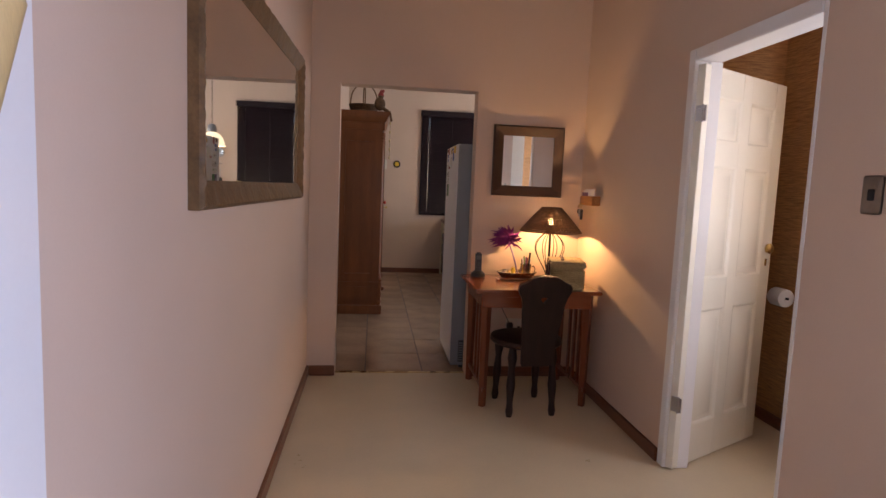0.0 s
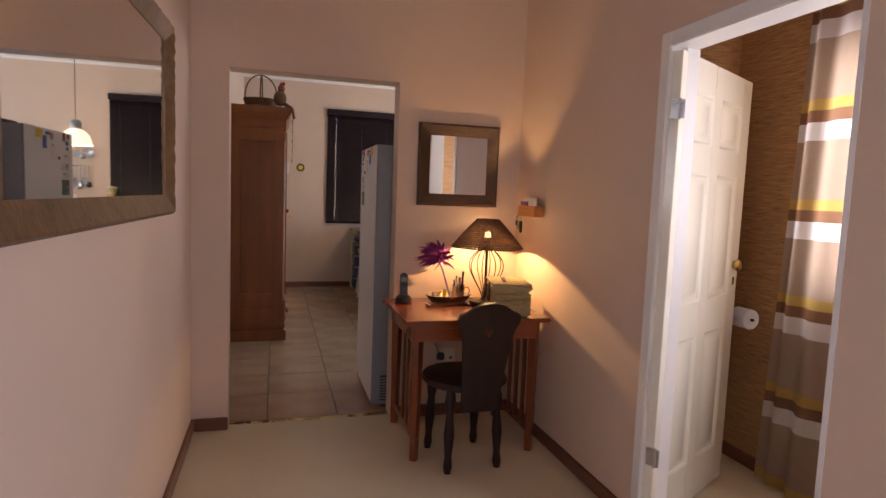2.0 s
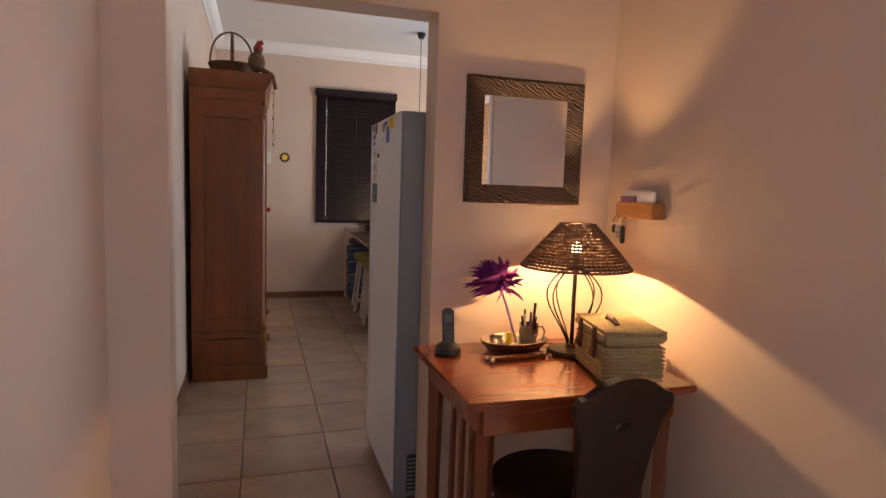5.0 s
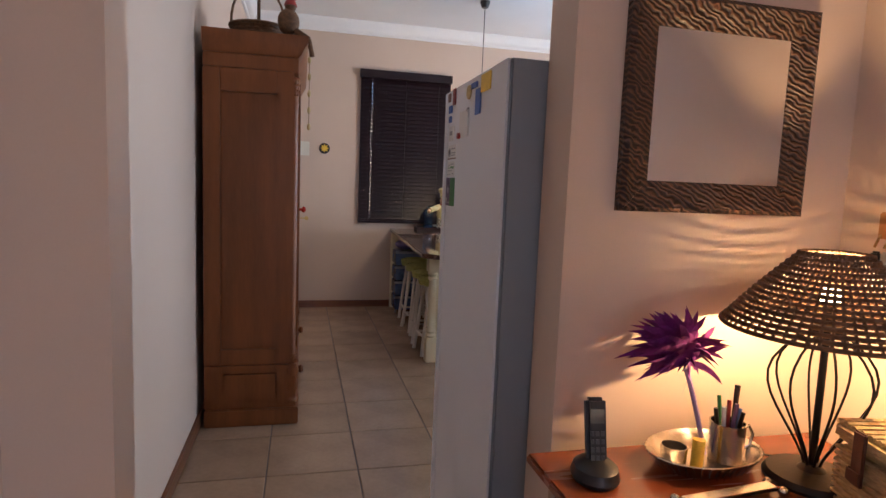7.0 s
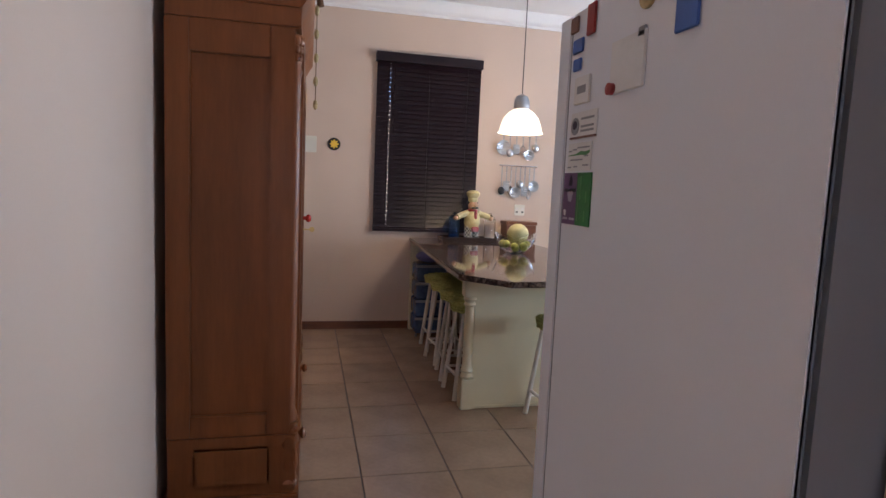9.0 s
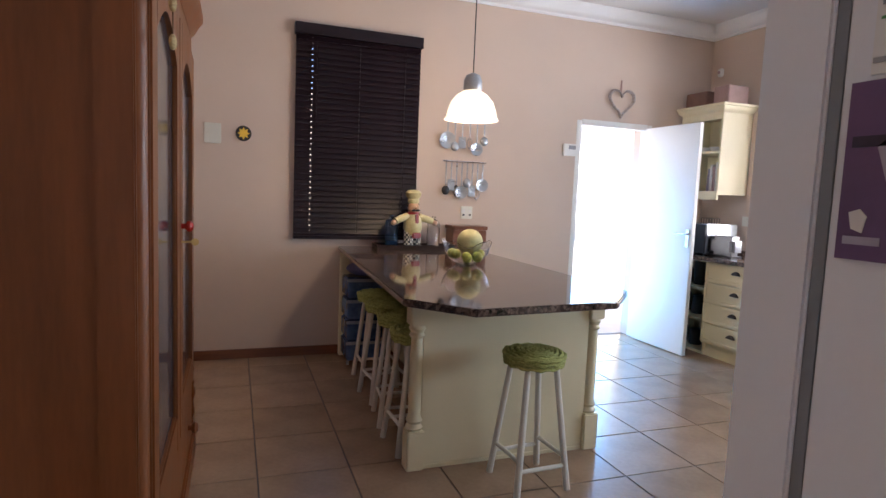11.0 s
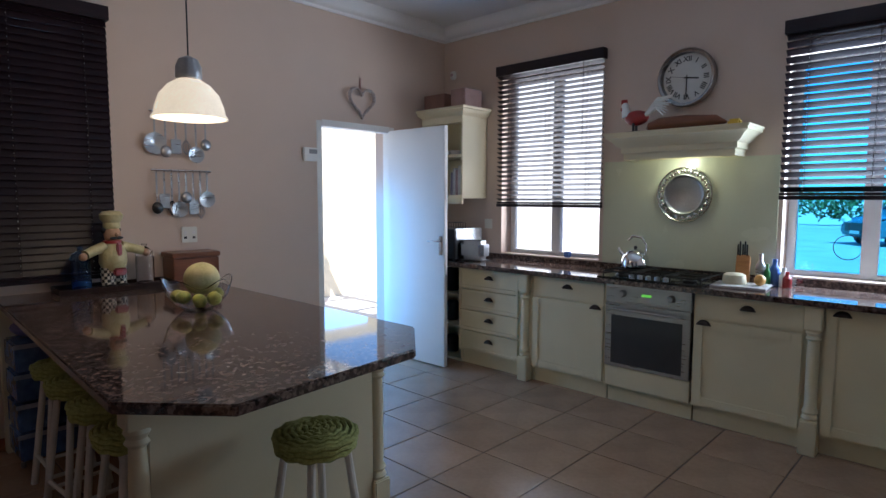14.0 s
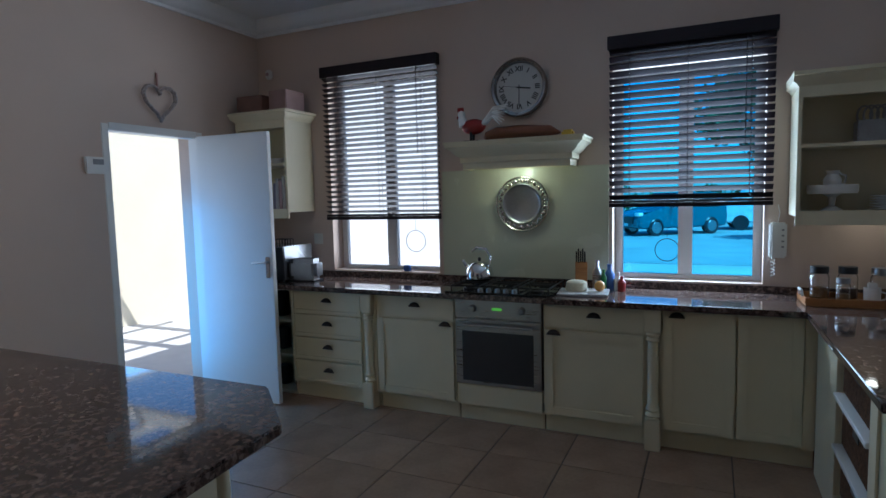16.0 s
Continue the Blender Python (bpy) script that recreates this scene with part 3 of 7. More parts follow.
front(c, "drawer_front", 6.055, 6.66, 0.705, 0.855, [(6.35, 0.787)], 0)
front(c, "door", 6.055, 6.66, 0.135, 0.69, [(6.60, 0.665)])
c = unit("cream painted cabinet with two doors in the corner", 5.165, 5.955)
front(c, "door", 5.56, 5.945, 0.135, 0.855, [(5.87, 0.82)])
pbox("corner_filler", M_CREAM, c, FX - 0.010, 5.168, 0.12, FX, 5.226, 0.865, 0.001)
front(c, "door", 5.23, 5.55, 0.135, 0.855)
for y in (7.985, 6.0):
    p = thing("corner_post", "cream turned pilaster post between the cabinets", "post", FX - 0.01 + EX, y + EY, 0, 0, "pilaster posts")
    turned_post(p, 0, 0)
    pbox("filler_panel", M_CREAM, p, 0.014, -0.057, 0.12, 0.03, 0.057, 0.865, 0.001)
    pbox("filler_kick", M_CREAM, p, 0.055, -0.057, 0, 0.073, 0.057, 0.12, 0.001)


def oven():
    o = thing("oven", "stainless steel built-in oven with a dark glass door", "oven", EX, EY, 0)
    y0, y1 = 6.68, 7.28
    pbox("body", M_STEEL, o, FX, y0, 0.27, 4.80, y1, 0.865, 0.002)
    pbox("control_panel", M_STEEL, o, FX - 0.022, y0, 0.735, FX, y1, 0.865, 0.004)
    d = pbox("door", M_STEEL, o, FX - 0.025, y0, 0.275, FX, y1, 0.727, 0.004)
    pbox("door_window", mat("oven_glass", (0.045, 0.045, 0.05), 0.06, scale=3, bump=0), d, FX - 0.028, y0 + 0.05, 0.30, FX - 0.0245, y1 - 0.05, 0.645, 0.001, "dark glass")
    bm = rod(B(), (FX - 0.06, y0 + 0.05, 0.69), (FX - 0.06, y1 - 0.05, 0.69), 0.009)
    rod(bm, (FX - 0.06, y0 + 0.08, 0.69), (FX - 0.02, y0 + 0.08, 0.69), 0.006)
    rod(bm, (FX - 0.06, y1 - 0.08, 0.69), (FX - 0.02, y1 - 0.08, 0.69), 0.006)
    part("door_handle", bm, M_STEEL, d, "steel bar handle")
    for y in (y0 + 0.13, y1 - 0.13):
        bm = turn(B(), [(0.026, 0), (0.024, 0.018), (0.018, 0.03), (0, 0.031)], 20, pose(FX - 0.022, y, 0.80, 0, -90, 0))
        part("knob", bm, M_STEEL, o)
    pbox("display", mat("green_display", (0.02, 0.05, 0.02), 0.2, emit=((0.25, 0.9, 0.1), 0.25)), o, FX - 0.024, 6.945, 0.792, FX - 0.0215, 7.015, 0.81, 0.001, "green lit display")
    pbox("plinth_drawer", M_CREAM, o, FX - 0.012, y0, 0.125, FX + 0.02, y1, 0.268, 0.003, "cream plinth front")
    pbox("kick_board", M_CREAM, o, FX + 0.045, y0, 0, FX + 0.063, y1, 0.12, 0.002)
    return o


oven()
WT = 4.455
o = [(WT, 9.46), (WT, 5.325), (3.0, 5.325), (3.0, 4.47), (WX - 0.003, 4.47), (WX - 0.003, 9.46)]
tagged(part("worktop", slab(B(), o, 0.865, 0.90, 0.005), M_GRANITE), "polished dark granite worktop along the windows", "worktop")
structure(pbox("trim_upstand", M_GRANITE, None, WX - 0.02, 4.47, 0.90, WX, 9.46, 0.945, 0.003), "granite upstand along the wall", "upstand")
structure(pbox("trim_splashback", M_SPLASH, None, WX - 0.012, 6.44, 0.945, WX, 7.70, 1.75, 0.001), "pale green painted splashback", "splashback")

# ---- windows ----
M_FRAME = mat("white_window_paint", (0.78, 0.78, 0.78), 0.35, scale=5, var=0.03, bump=0.03)


def window(name, axis, a0, a1, z0, z1, plane, out, mull=1, pane=None, look_of="clear"):
    """A framed window in a wall; plane is the inner wall face, out the way outside."""
    w = structure(new(name), "white framed window with %s panes" % look_of, "window")
    at = plane + out * 0.165
    f = 0.05

    def bar(nm, a, b, c, d, mt=M_FRAME, t=0.025, off=0.0):
        p, q = sorted((at + off - t, at + off + t))
        if axis == "x":
            return pbox(nm, mt, w, a, p, c, b, q, d, 0.004 if mt is M_FRAME else 0)
        return pbox(nm, mt, w, p, a, c, q, b, d, 0.004 if mt is M_FRAME else 0)
    bar("frame_jamb", a0, a0 + f, z0, z1)
    bar("frame_jamb", a1 - f, a1, z0, z1)
    bar("frame_sill", a0 + f, a1 - f, z0, z0 + 0.03)
    bar("frame_head", a0 + f, a1 - f, z1 - f, z1)
    n = mull + 1
    step = (a1 - a0 - 2 * f) / n
    for k in range(n):
        l, r = a0 + f + k * step, a0 + f + (k + 1) * step
        if k:
            bar("mullion", l - 0.045, l + 0.045, z0 + 0.03, z1 - f, t=0.027)
        g = bar("pane", l, r, z0 + 0.03, z1 - f, pane or M_GLASS, 0.002)
        g.visible_shadow = False
    return w


window("window_1", "y", 7.74, 8.745, 0.955, 2.57, WX, 1)
# panes coloured blue in place of cool daylight through them
window("window_2", "y", 5.495, 6.415, 0.955, 2.38, WX, 1, 1, M_DAYPANE, "daylight-blue")
window("window_3", "x", 1.02, 1.92, 1.0, 2.57, WY, 1)

for y, z, r in ((8.026, 1.195, 0.089), (6.071, 1.150, 0.078)):
    g = thing("window_hanger", "thin wire ring hanging against the window pane", "ornament", WX + 0.15, y, z, 0, "rings on the panes")
    part("ring", pipe(B(), [(0, r * math.cos(2 * math.pi * i / 36), r * math.sin(2 * math.pi * i / 36)) for i in range(36)], 0.0025, 6, True), M_IRON, g)
    part("hanging_wire", rod(B(), (0, 0, r), (0, 0, r + 0.10), 0.001, None, 5), M_IRON, g)


def blind(label, axis, a0, a1, zt, zb, face, out, tilt, step=0.042):
    """A wooden venetian blind that hangs on the wall face; out is the way into the room."""
    b = thing("venetian_blind", label, "blind", 0, 0, 0, 0, "dark wooden blinds")
    mid = (a0 + a1) / 2
    L = a1 - a0

    def place(nm, m, d0, d1, z0, z1, l=L, c=mid, par=b, bev=0.002):
        p, q = sorted((face + out * d0, face + out * d1))
        if axis == "x":
            return pbox(nm, m, par, c - l / 2, p, z0, c + l / 2, q, z1, bev)
        return pbox(nm, m, par, p, c - l / 2, z0, q, c + l / 2, z1, bev)
    place("headrail", M_BLIND, 0.004, 0.075, zt - 0.085, zt, L + 0.02)
    place("bottom_rail", M_BLIND, 0.012, 0.062, zb, zb + 0.026, L)
    place("stacked_slats", M_BLIND, 0.014, 0.060, zb + 0.028, zb + 0.045, L)
    n = int((zt - 0.09 - zb - 0.03) / step)
    bm = bx(B(), -L / 2, -0.0245, -0.0014, L / 2, -0.004, 0.0014)
    bx(bm, -L / 2, 0.004, -0.0014, L / 2, 0.0245, 0.0014)
    edges = [-L / 2, -L / 2 + 0.122, -L / 2 + 0.131, -0.002, 0.002, L / 2 - 0.129, L / 2 - 0.125, L / 2]
    for a, b_ in zip(edges[::2], edges[1::2]):
        bx(bm, a, -0.004, -0.0014, b_, 0.004, 0.0014)
    slat = part("slat", bm, M_BLIND, b, "", False)
    for k in range(n):
        s = slat if k == 0 else slat.copy()
        if k:
            scene.collection.objects.link(s)
        z = zb + 0.065 + k * (zt - 0.10 - zb - 0.065) / (n - 1)
        wob = random.uniform(-1.2, 1.2)
        if axis == "x":
            s.matrix_basis = pose(mid, face + out * 0.037, z, tilt + wob, 0, 0)
        else:
            s.matrix_basis = pose(face + out * 0.037, mid, z, 0, 0, 90) @ pose(0, 0, 0, tilt + wob, 0, 0)
    for c in (a0 + 0.13, mid, a1 - 0.13):
        for d in (0.012, 0.062):
            place("ladder_cord", M_BLIND, d - 0.001, d + 0.001, zb + 0.02, zt - 0.08, 0.003, c, b, 0)
    place("wand", M_BLIND, 0.076, 0.082, zt - 0.75, zt - 0.08, 0.006, a0 + 0.16)
    return b


blind("dark wooden venetian blind lowered and closed over the window", "x", 0.965, 1.97, 2.625, 0.96, WY, -1, 68)
blind("dark wooden venetian blind half lowered with open slats", "y", 7.71, 8.76, 2.645, 1.385, WX, -1, 22)
blind("dark wooden venetian blind half lowered with open slats", "y", 5.452, 6.43, 2.585, 1.455, WX, -1, 38, 0.048)

# ---- bathroom door ----
def hall_door():
    st = structure(new("door_frame_1"), "white painted door frame of the bathroom", "door frame")
    for nm, a in (("jamb", (HX - 0.008, 2.72, 0, HX + 0.128, 2.78, 2.12)), ("jamb", (HX - 0.003, 1.89, 0, HX + 0.128, 1.915, 2.12)), ("head", (HX - 0.008, 1.915, 2.06, HX + 0.128, 2.72, 2.12)),
                  ("door_stop", (HX + 0.06, 2.705, 0, HX + 0.128, 2.72, 2.06))):
        pbox(nm, M_WHITE, st, *a, 0.004)


def six_panel_door(name, label, x, y, rz, w, h, thick=0.04):
    """A moulded panel leaf; the hinge at the origin, the leaf along +x, its faces to -y and +y."""
    d = thing(name, label, "door", x, y, 0.008, rz)
    tagged(d, kind="structure")
    pbox("leaf", M_ENAMEL, d, 0.002, -thick / 2 + 0.014, 0.002, w - 0.002, thick / 2 - 0.014, h - 0.002, 0)
    cols = ((0.11, w / 2 - 0.045), (w / 2 + 0.045, w - 0.11))
    rows_ = ((0.20, 0.82), (0.98, 1.56), (1.68, 1.90))
    for x0, x1 in ((0, 0.11), (w / 2 - 0.045, w / 2 + 0.045), (w - 0.11, w)):
        pbox("stile", M_ENAMEL, d, x0, -thick / 2, 0, x1, thick / 2, h, 0.0015)
    for z0, z1 in ((0, 0.20), (0.82, 0.98), (1.56, 1.68), (1.90, h)):
        for x0, x1 in cols:
            pbox("rail", M_ENAMEL, d, x0, -thick / 2 + 0.0004, z0, x1, thick / 2 - 0.0004, z1, 0)
    prof = ((0.0, 0.0), (0.003, -0.001), (0.015, -0.0125), (0.026, -0.013), (0.034, -0.0125), (0.055, -0.002))
    for c0, c1 in cols:
        for z0, z1 in rows_:
            for s in (-1, 1):
                bm = B()
                rings = []
                for o, p in prof:
                    rings.append([bm.verts.new((a, s * (thick / 2 + p), b)) for a, b in ((c0 + o, z0 + o), (c1 - o, z0 + o), (c1 - o, z1 - o), (c0 + o, z1 - o))])
                for p, q in zip(rings, rings[1:]):
                    for k in range(4):
                        bm.faces.new((p[k], p[(k + 1) % 4], q[(k + 1) % 4], q[k]))
                bm.faces.new(rings[-1])
                part("panel", bm, M_ENAMEL, d)
    return d


hall_door()
d = six_panel_door("door_1", "ivory-white moulded six-panel bathroom door standing open", 1.785, 2.70, 28.6, 0.82, 2.035)
for z in (0.345, 1.80):
    bm = bx(B(), -0.010, -0.045, z - 0.038, -0.002, 0.010, z + 0.038, 0.002)
    rod(bm, (-0.008, -0.028, z - 0.042), (-0.008, -0.028, z + 0.042), 0.006)
    part("hinge", bm, M_STEEL, d, "dull steel hinge")
for s in (-1, 1):
    bm = turn(B(), [(0.028, 0), (0.028, 0.006), (0.010, 0.012), (0.010, 0.035), (0.026, 0.045), (0.030, 0.06), (0.020, 0.072), (0, 0.074)], 20, pose(0.765, s * 0.02, 1.125, 90 * s, 0, 0))
    part("knob", bm, M_BRASS, d, "round brass knob")
bm = bx(B(), 0.755, -0.024, 1.025, 0.775, -0.0195, 1.065, 0.002)
part("keyhole_plate", bm, M_BRASS, d)

# back door, standing open into the kitchen
d = tagged(thing("door_2", "plain cream painted back door standing open", "door", 4.298, 9.455, 0.008, -88.5), kind="structure")
pbox("leaf", M_WHITE, d, 0, -0.02, 0, 0.69, 0.02, 2.06, 0.003)
bm = bx(B(), 0.625, 0.02, 0.97, 0.665, 0.026, 1.13, 0.003)
bx(bm, 0.625, -0.026, 0.97, 0.665, -0.02, 1.13, 0.003)
part("lock_plate", bm, M_CHROME, d)
bm = B()
for s in (-1, 1):
    rod(bm, (0.645, s * 0.02, 1.09), (0.645, s * 0.06, 1.09), 0.009)
    rod(bm, (0.648, s * 0.055, 1.09), (0.53, s * 0.058, 1.085), 0.009, 0.008)
part("lever_handle", bm, M_CHROME, d)
st = structure(new("door_frame_2"), "cream painted frame of the back door", "door frame")
pbox("jamb", M_WHITE, st, 3.52, WY - 0.004, 0, 3.572, WY + 0.10, 2.10, 0.004)
pbox("jamb", M_WHITE, st, 4.318, WY - 0.003, 0, 4.37, WY + 0.10, 2.11, 0.004)
pbox("head", M_WHITE, st, 3.572, WY - 0.004, 2.055, 4.318, WY + 0.10, 2.11, 0.004)

# ---- desk ----
def desk():
    d = thing("writing_desk", "small polished reddish wooden writing desk", "desk", 0, 0, 0)
    x0, x1, y0, y1 = 0.88, 1.70, 3.495, 4.17
    part("desktop", bx(B(), x0, y0, 0.755, x1, y1, 0.78, 0.006), M_DESK, d)
    for x in (x0 + 0.09, x1 - 0.06):
        for y in (y0 + 0.09, y1 - 0.05):
            part("leg", rod(B(), (x, y, 0), (x, y, 0.755), 0.024, 0.034, 4), M_DESKLEG, d)
    pbox("apron", M_DESK, d, x0 + 0.06, y0 + 0.04, 0.66, x1 - 0.06, y0 + 0.06, 0.755)
    pbox("apron", M_DESK, d, x0 + 0.06, y1 - 0.06, 0.66, x1 - 0.06, y1 - 0.04, 0.755)
    pbox("apron", M_DESK, d, x0 + 0.05, y0 + 0.06, 0.66, x0 + 0.07, y1 - 0.06, 0.755)
    pbox("apron", M_DESK, d, x1 - 0.07, y0 + 0.06, 0.66, x1 - 0.05, y1 - 0.06, 0.755)
    for x in (x0 + 0.09, x1 - 0.06):
        for y in (y0 + 0.2, y0 + 0.3, y0 + 0.4):
            part("side_slat", bx(B(), x - 0.008, y - 0.015, 0.12, x + 0.008, y + 0.015, 0.66, 0.002), M_DESKLEG, d)
        pbox("side_stretcher", M_DESKLEG, d, x - 0.01, y0 + 0.05, 0.10, x + 0.01, y1 - 0.05, 0.13)
    return d


desk()


def chair():
    c = thing("desk_chair", "dark carved wooden chair with a heart cut-out in its back", "chair", 1.235, 3.575, 0, 4)
    c.scale = (1.08, 1.08, 1.08)
    bm = turn(B(), [(0.0, 0.40), (0.20, 0.40), (0.215, 0.415), (0.21, 0.435), (0.17, 0.445), (0.0, 0.446)], 30)
    part("seat", bm, M_DARKWOOD, c)
    for sx, sy in ((-1, -1), (1, -1), (1, 1), (-1, 1)):
        bm = B()
        a, b = Vector((sx * 0.12, sy * 0.13, 0.40)), Vector((sx * 0.13, sy * 0.15, 0))
        pipe(bm, [a.lerp(b, t) for t in (0, 0.15, 0.3, 0.55, 0.8, 0.92, 1)], [0.02, 0.028, 0.018, 0.026, 0.017, 0.022, 0.016], 12)
        part("leg", bm, M_DARKWOOD, c)
    # carved back board, leaning away
    n = 40
    hw = [(-0.11, 0.086), (-0.10, 0.090), (0.05, 0.102), (0.18, 0.114), (0.26, 0.122), (0.30, 0.132), (0.325, 0.146), (0.345, 0.153), (0.365, 0.152), (0.38, 0.140), (0.385, 0.122), (0.40, 0.098), (0.415, 0.074), (0.425, 0.048), (0.43, 0.02)]
    out = [(w, z) for z, w in hw] + [(-w, z) for z, w in reversed(hw)]
    heart = []
    for i in range(24):
        t = 2 * math.pi * i / 24
        heart.append((0.0013 * 16 * math.sin(t) ** 3, 0.29 + 0.0013 * (13 * math.cos(t) - 5 * math.cos(2 * t) - 2 * math.cos(3 * t) - math.cos(4 * t))))
    bm = B()
    ov = [bm.verts.new((x, 0, z)) for x, z in out]
    hv = [bm.verts.new((x, 0, z)) for x, z in heart]
    es = [bm.edges.new((v[k], v[(k + 1) % len(v)])) for v in (ov, hv) for k in range(len(v))]
    r = bmesh.ops.triangle_fill(bm, edges=es, use_beauty=True)
    faces = [f for f in bm.faces]
    inside = [f for f in faces if all(v in hv for v in f.verts)]
    bmesh.ops.delete(bm, geom=inside, context="FACES_ONLY")
    e = bmesh.ops.extrude_face_region(bm, geom=list(bm.faces))
    bmesh.ops.translate(bm, verts=[v for v in e["geom"] if isinstance(v, bmesh.types.BMVert)], vec=(0, 0.022, 0))
    bmesh.ops.transform(bm, matrix=pose(0, -0.222, 0.42, 10, 0, 0), verts=bm.verts)
    part("backrest", bm, M_DARKWOOD, c)
    return c


chair()


# ---- mirrors ----
def framed_mirror(name, label, x, y, z, rz, w, h, fw, depth, material, carve):
    """Hangs with its back at y = 0 and faces -y; (x, z) is its centre."""
    m = thing(name, label, "mirror", x, y, z, rz)
    prof = ((0.0, 0.0), (0.0, depth * 0.7), (fw * 0.15, depth), (fw * 0.45, depth * 0.82), (fw * 0.85, depth * 0.55), (fw, depth * 0.45), (fw, 0.0))
    for k in range(4):
        bm = B()
        a, b = (w, h) if k % 2 == 0 else (h, w)
        seg = 60
        rings = []
        for i in range(seg + 1):
            f = i / seg
            ring = []
            for o, d in prof:
                half = a / 2 - o
                ring.append(bm.verts.new((-half + 2 * half * f, -d - (carve * noise.noise((f * 40 * a, o * 70, k * 9.0)) if 0 < o < fw else 0), b / 2 - o)))
            rings.append(ring)
        for p, q in zip(rings, rings[1:]):
            for j in range(len(prof) - 1):
                bm.faces.new((p[j], p[j + 1], q[j + 1], q[j]))
        bmesh.ops.transform(bm, matrix=Matrix.Rotation(radians(90 * k), 4, "Y"), verts=bm.verts)
        part("frame_side", bm, material, m)
    pbox("mirror_glass", M_MIRROR, m, -w / 2 + fw, -depth * 0.4, -h / 2 + fw, w / 2 - fw, -0.003, h / 2 - fw, 0, "silvered mirror glass")
    return m


def zebra():
    m = mat("zebra_carved_wood", (0.08, 0.035, 0.015), 0.45, scale=10, bump=0.1)
    nt = m.node_tree
    n, l = nt.nodes, nt.links
    tc = n.new("ShaderNodeTexCoord")
    wv = n.new("ShaderNodeTexWave")
    wv.inputs["Scale"].default_value, wv.inputs["Distortion"].default_value, wv.inputs["Detail"].default_value = 26, 8, 2
    wv.inputs["Detail Scale"].default_value = 1.2
    mp = n.new("ShaderNodeMapping")
    mp.inputs["Rotation"].default_value = (0, radians(62), 0)
    l.new(tc.outputs["Object"], mp.inputs[0])
    l.new(mp.outputs[0], wv.inputs["Vector"])
    r = n.new("ShaderNodeValToRGB")
    r.color_ramp.elements[0].position, r.color_ramp.elements[0].color = 0.35, (0.02, 0.008, 0.005, 1)
    r.color_ramp.elements[1].position, r.color_ramp.elements[1].color = 0.9, (0.14, 0.065, 0.034, 1)
    l.new(wv.outputs[0], r.inputs[0])
    l.new(r.outputs[0], n["Principled BSDF"].inputs["Base Color"])
    bp = n.new("ShaderNodeBump")
    bp.inputs["Strength"].default_value, bp.inputs["Distance"].default_value = 0.6, 0.006
    l.new(wv.outputs[0], bp.inputs["Height"])
    l.new(bp.outputs[0], n["Principled BSDF"].inputs["Normal"])
    return m


M_GILT = mat("antique_gilt_wood", (0.18, 0.10, 0.042), 0.42, 0.3, col2=(0.09, 0.05, 0.022), scale=25, fine=120, bump=0.35)
framed_mirror("wall_mirror", "square mirror in a zebra-carved dark wooden frame", 1.346, 4.199, 1.618, 0, 0.526, 0.51, 0.075, 0.03, zebra(), 0.002)
framed_mirror("hall_mirror", "large mirror in an antique carved gilt frame", -0.197, 2.30, 1.67, 88.35, 1.64, 0.71, 0.075, 0.04, M_GILT, 0.005)


def joined(name, pieces, label, category, x=0, y=0, z=0, rz=0, group=""):
    """One mesh out of several (bmesh, material) pieces, for figures and other undivided things."""
    me = bpy.data.meshes.new(name)
    whole = bmesh.new()
    for k, (bm, m) in enumerate(pieces):
        bmesh.ops.recalc_face_normals(bm, faces=bm.faces)
        for f in bm.faces:
            f.material_index = k
            f.smooth = True
        tmp = bpy.data.meshes.new("piece")
        bm.to_mesh(tmp)
        bm.free()
        whole.from_mesh(tmp)
        bpy.data.meshes.remove(tmp)
        me.materials.append(m)
    whole.to_mesh(me)
    whole.free()
    me.set_sharp_from_angle(angle=radians(40))
    ob = new(name, me)
    ob.matrix_basis = pose(x, y, z, 0, 0, rz)
    return tagged(ob, label, category, group)


M_BULB = mat("lit_bulb", (1, 0.9, 0.7), 0.4, emit=((1.0, 0.72, 0.36), 6.0), bump=0)
M_RED = mat("red_glaze", (0.30, 0.02, 0.018), 0.35, scale=20)
M_YELLOW = mat("yellow_wax", (0.80, 0.52, 0.05), 0.5, scale=20)
M_PAPERW = mat("white_paper", (0.75, 0.73, 0.70), 0.8, scale=12, var=0.05)
M_SKIN = mat("painted_resin_skin", (0.52, 0.30, 0.18), 0.45, scale=20)
M_RESIN = mat("painted_resin_cream", (0.62, 0.55, 0.30), 0.45, col2=(0.45, 0.38, 0.18), scale=25)
M_PINE = mat("orange_pine", (0.45, 0.20, 0.06), 0.45, col2=(0.28, 0.11, 0.03), scale=6, fine=40, stretch=(8, 1, 8), bump=0.06)
M_PLASTIC = mat("ivory_plastic", (0.72, 0.70, 0.62), 0.4, scale=8, var=0.03, bump=0.02)
M_GREYPL = mat("grey_plastic", (0.30, 0.30, 0.31), 0.4, scale=8, bump=0.02)
M_BLUE = mat("blue_print", (0.06, 0.14, 0.42), 0.5, scale=20)
M_GREEN = mat("green_print", (0.03, 0.20, 0.05), 0.45, scale=20)
M_VIOLET = mat("violet_print", (0.14, 0.07, 0.17), 0.45, scale=20)
M_BROWNBOX = mat("brown_card_box", (0.24, 0.13, 0.10), 0.7, scale=10)
M_PINKBOX = mat("mauve_card_box", (0.40, 0.26, 0.24), 0.7, scale=10)


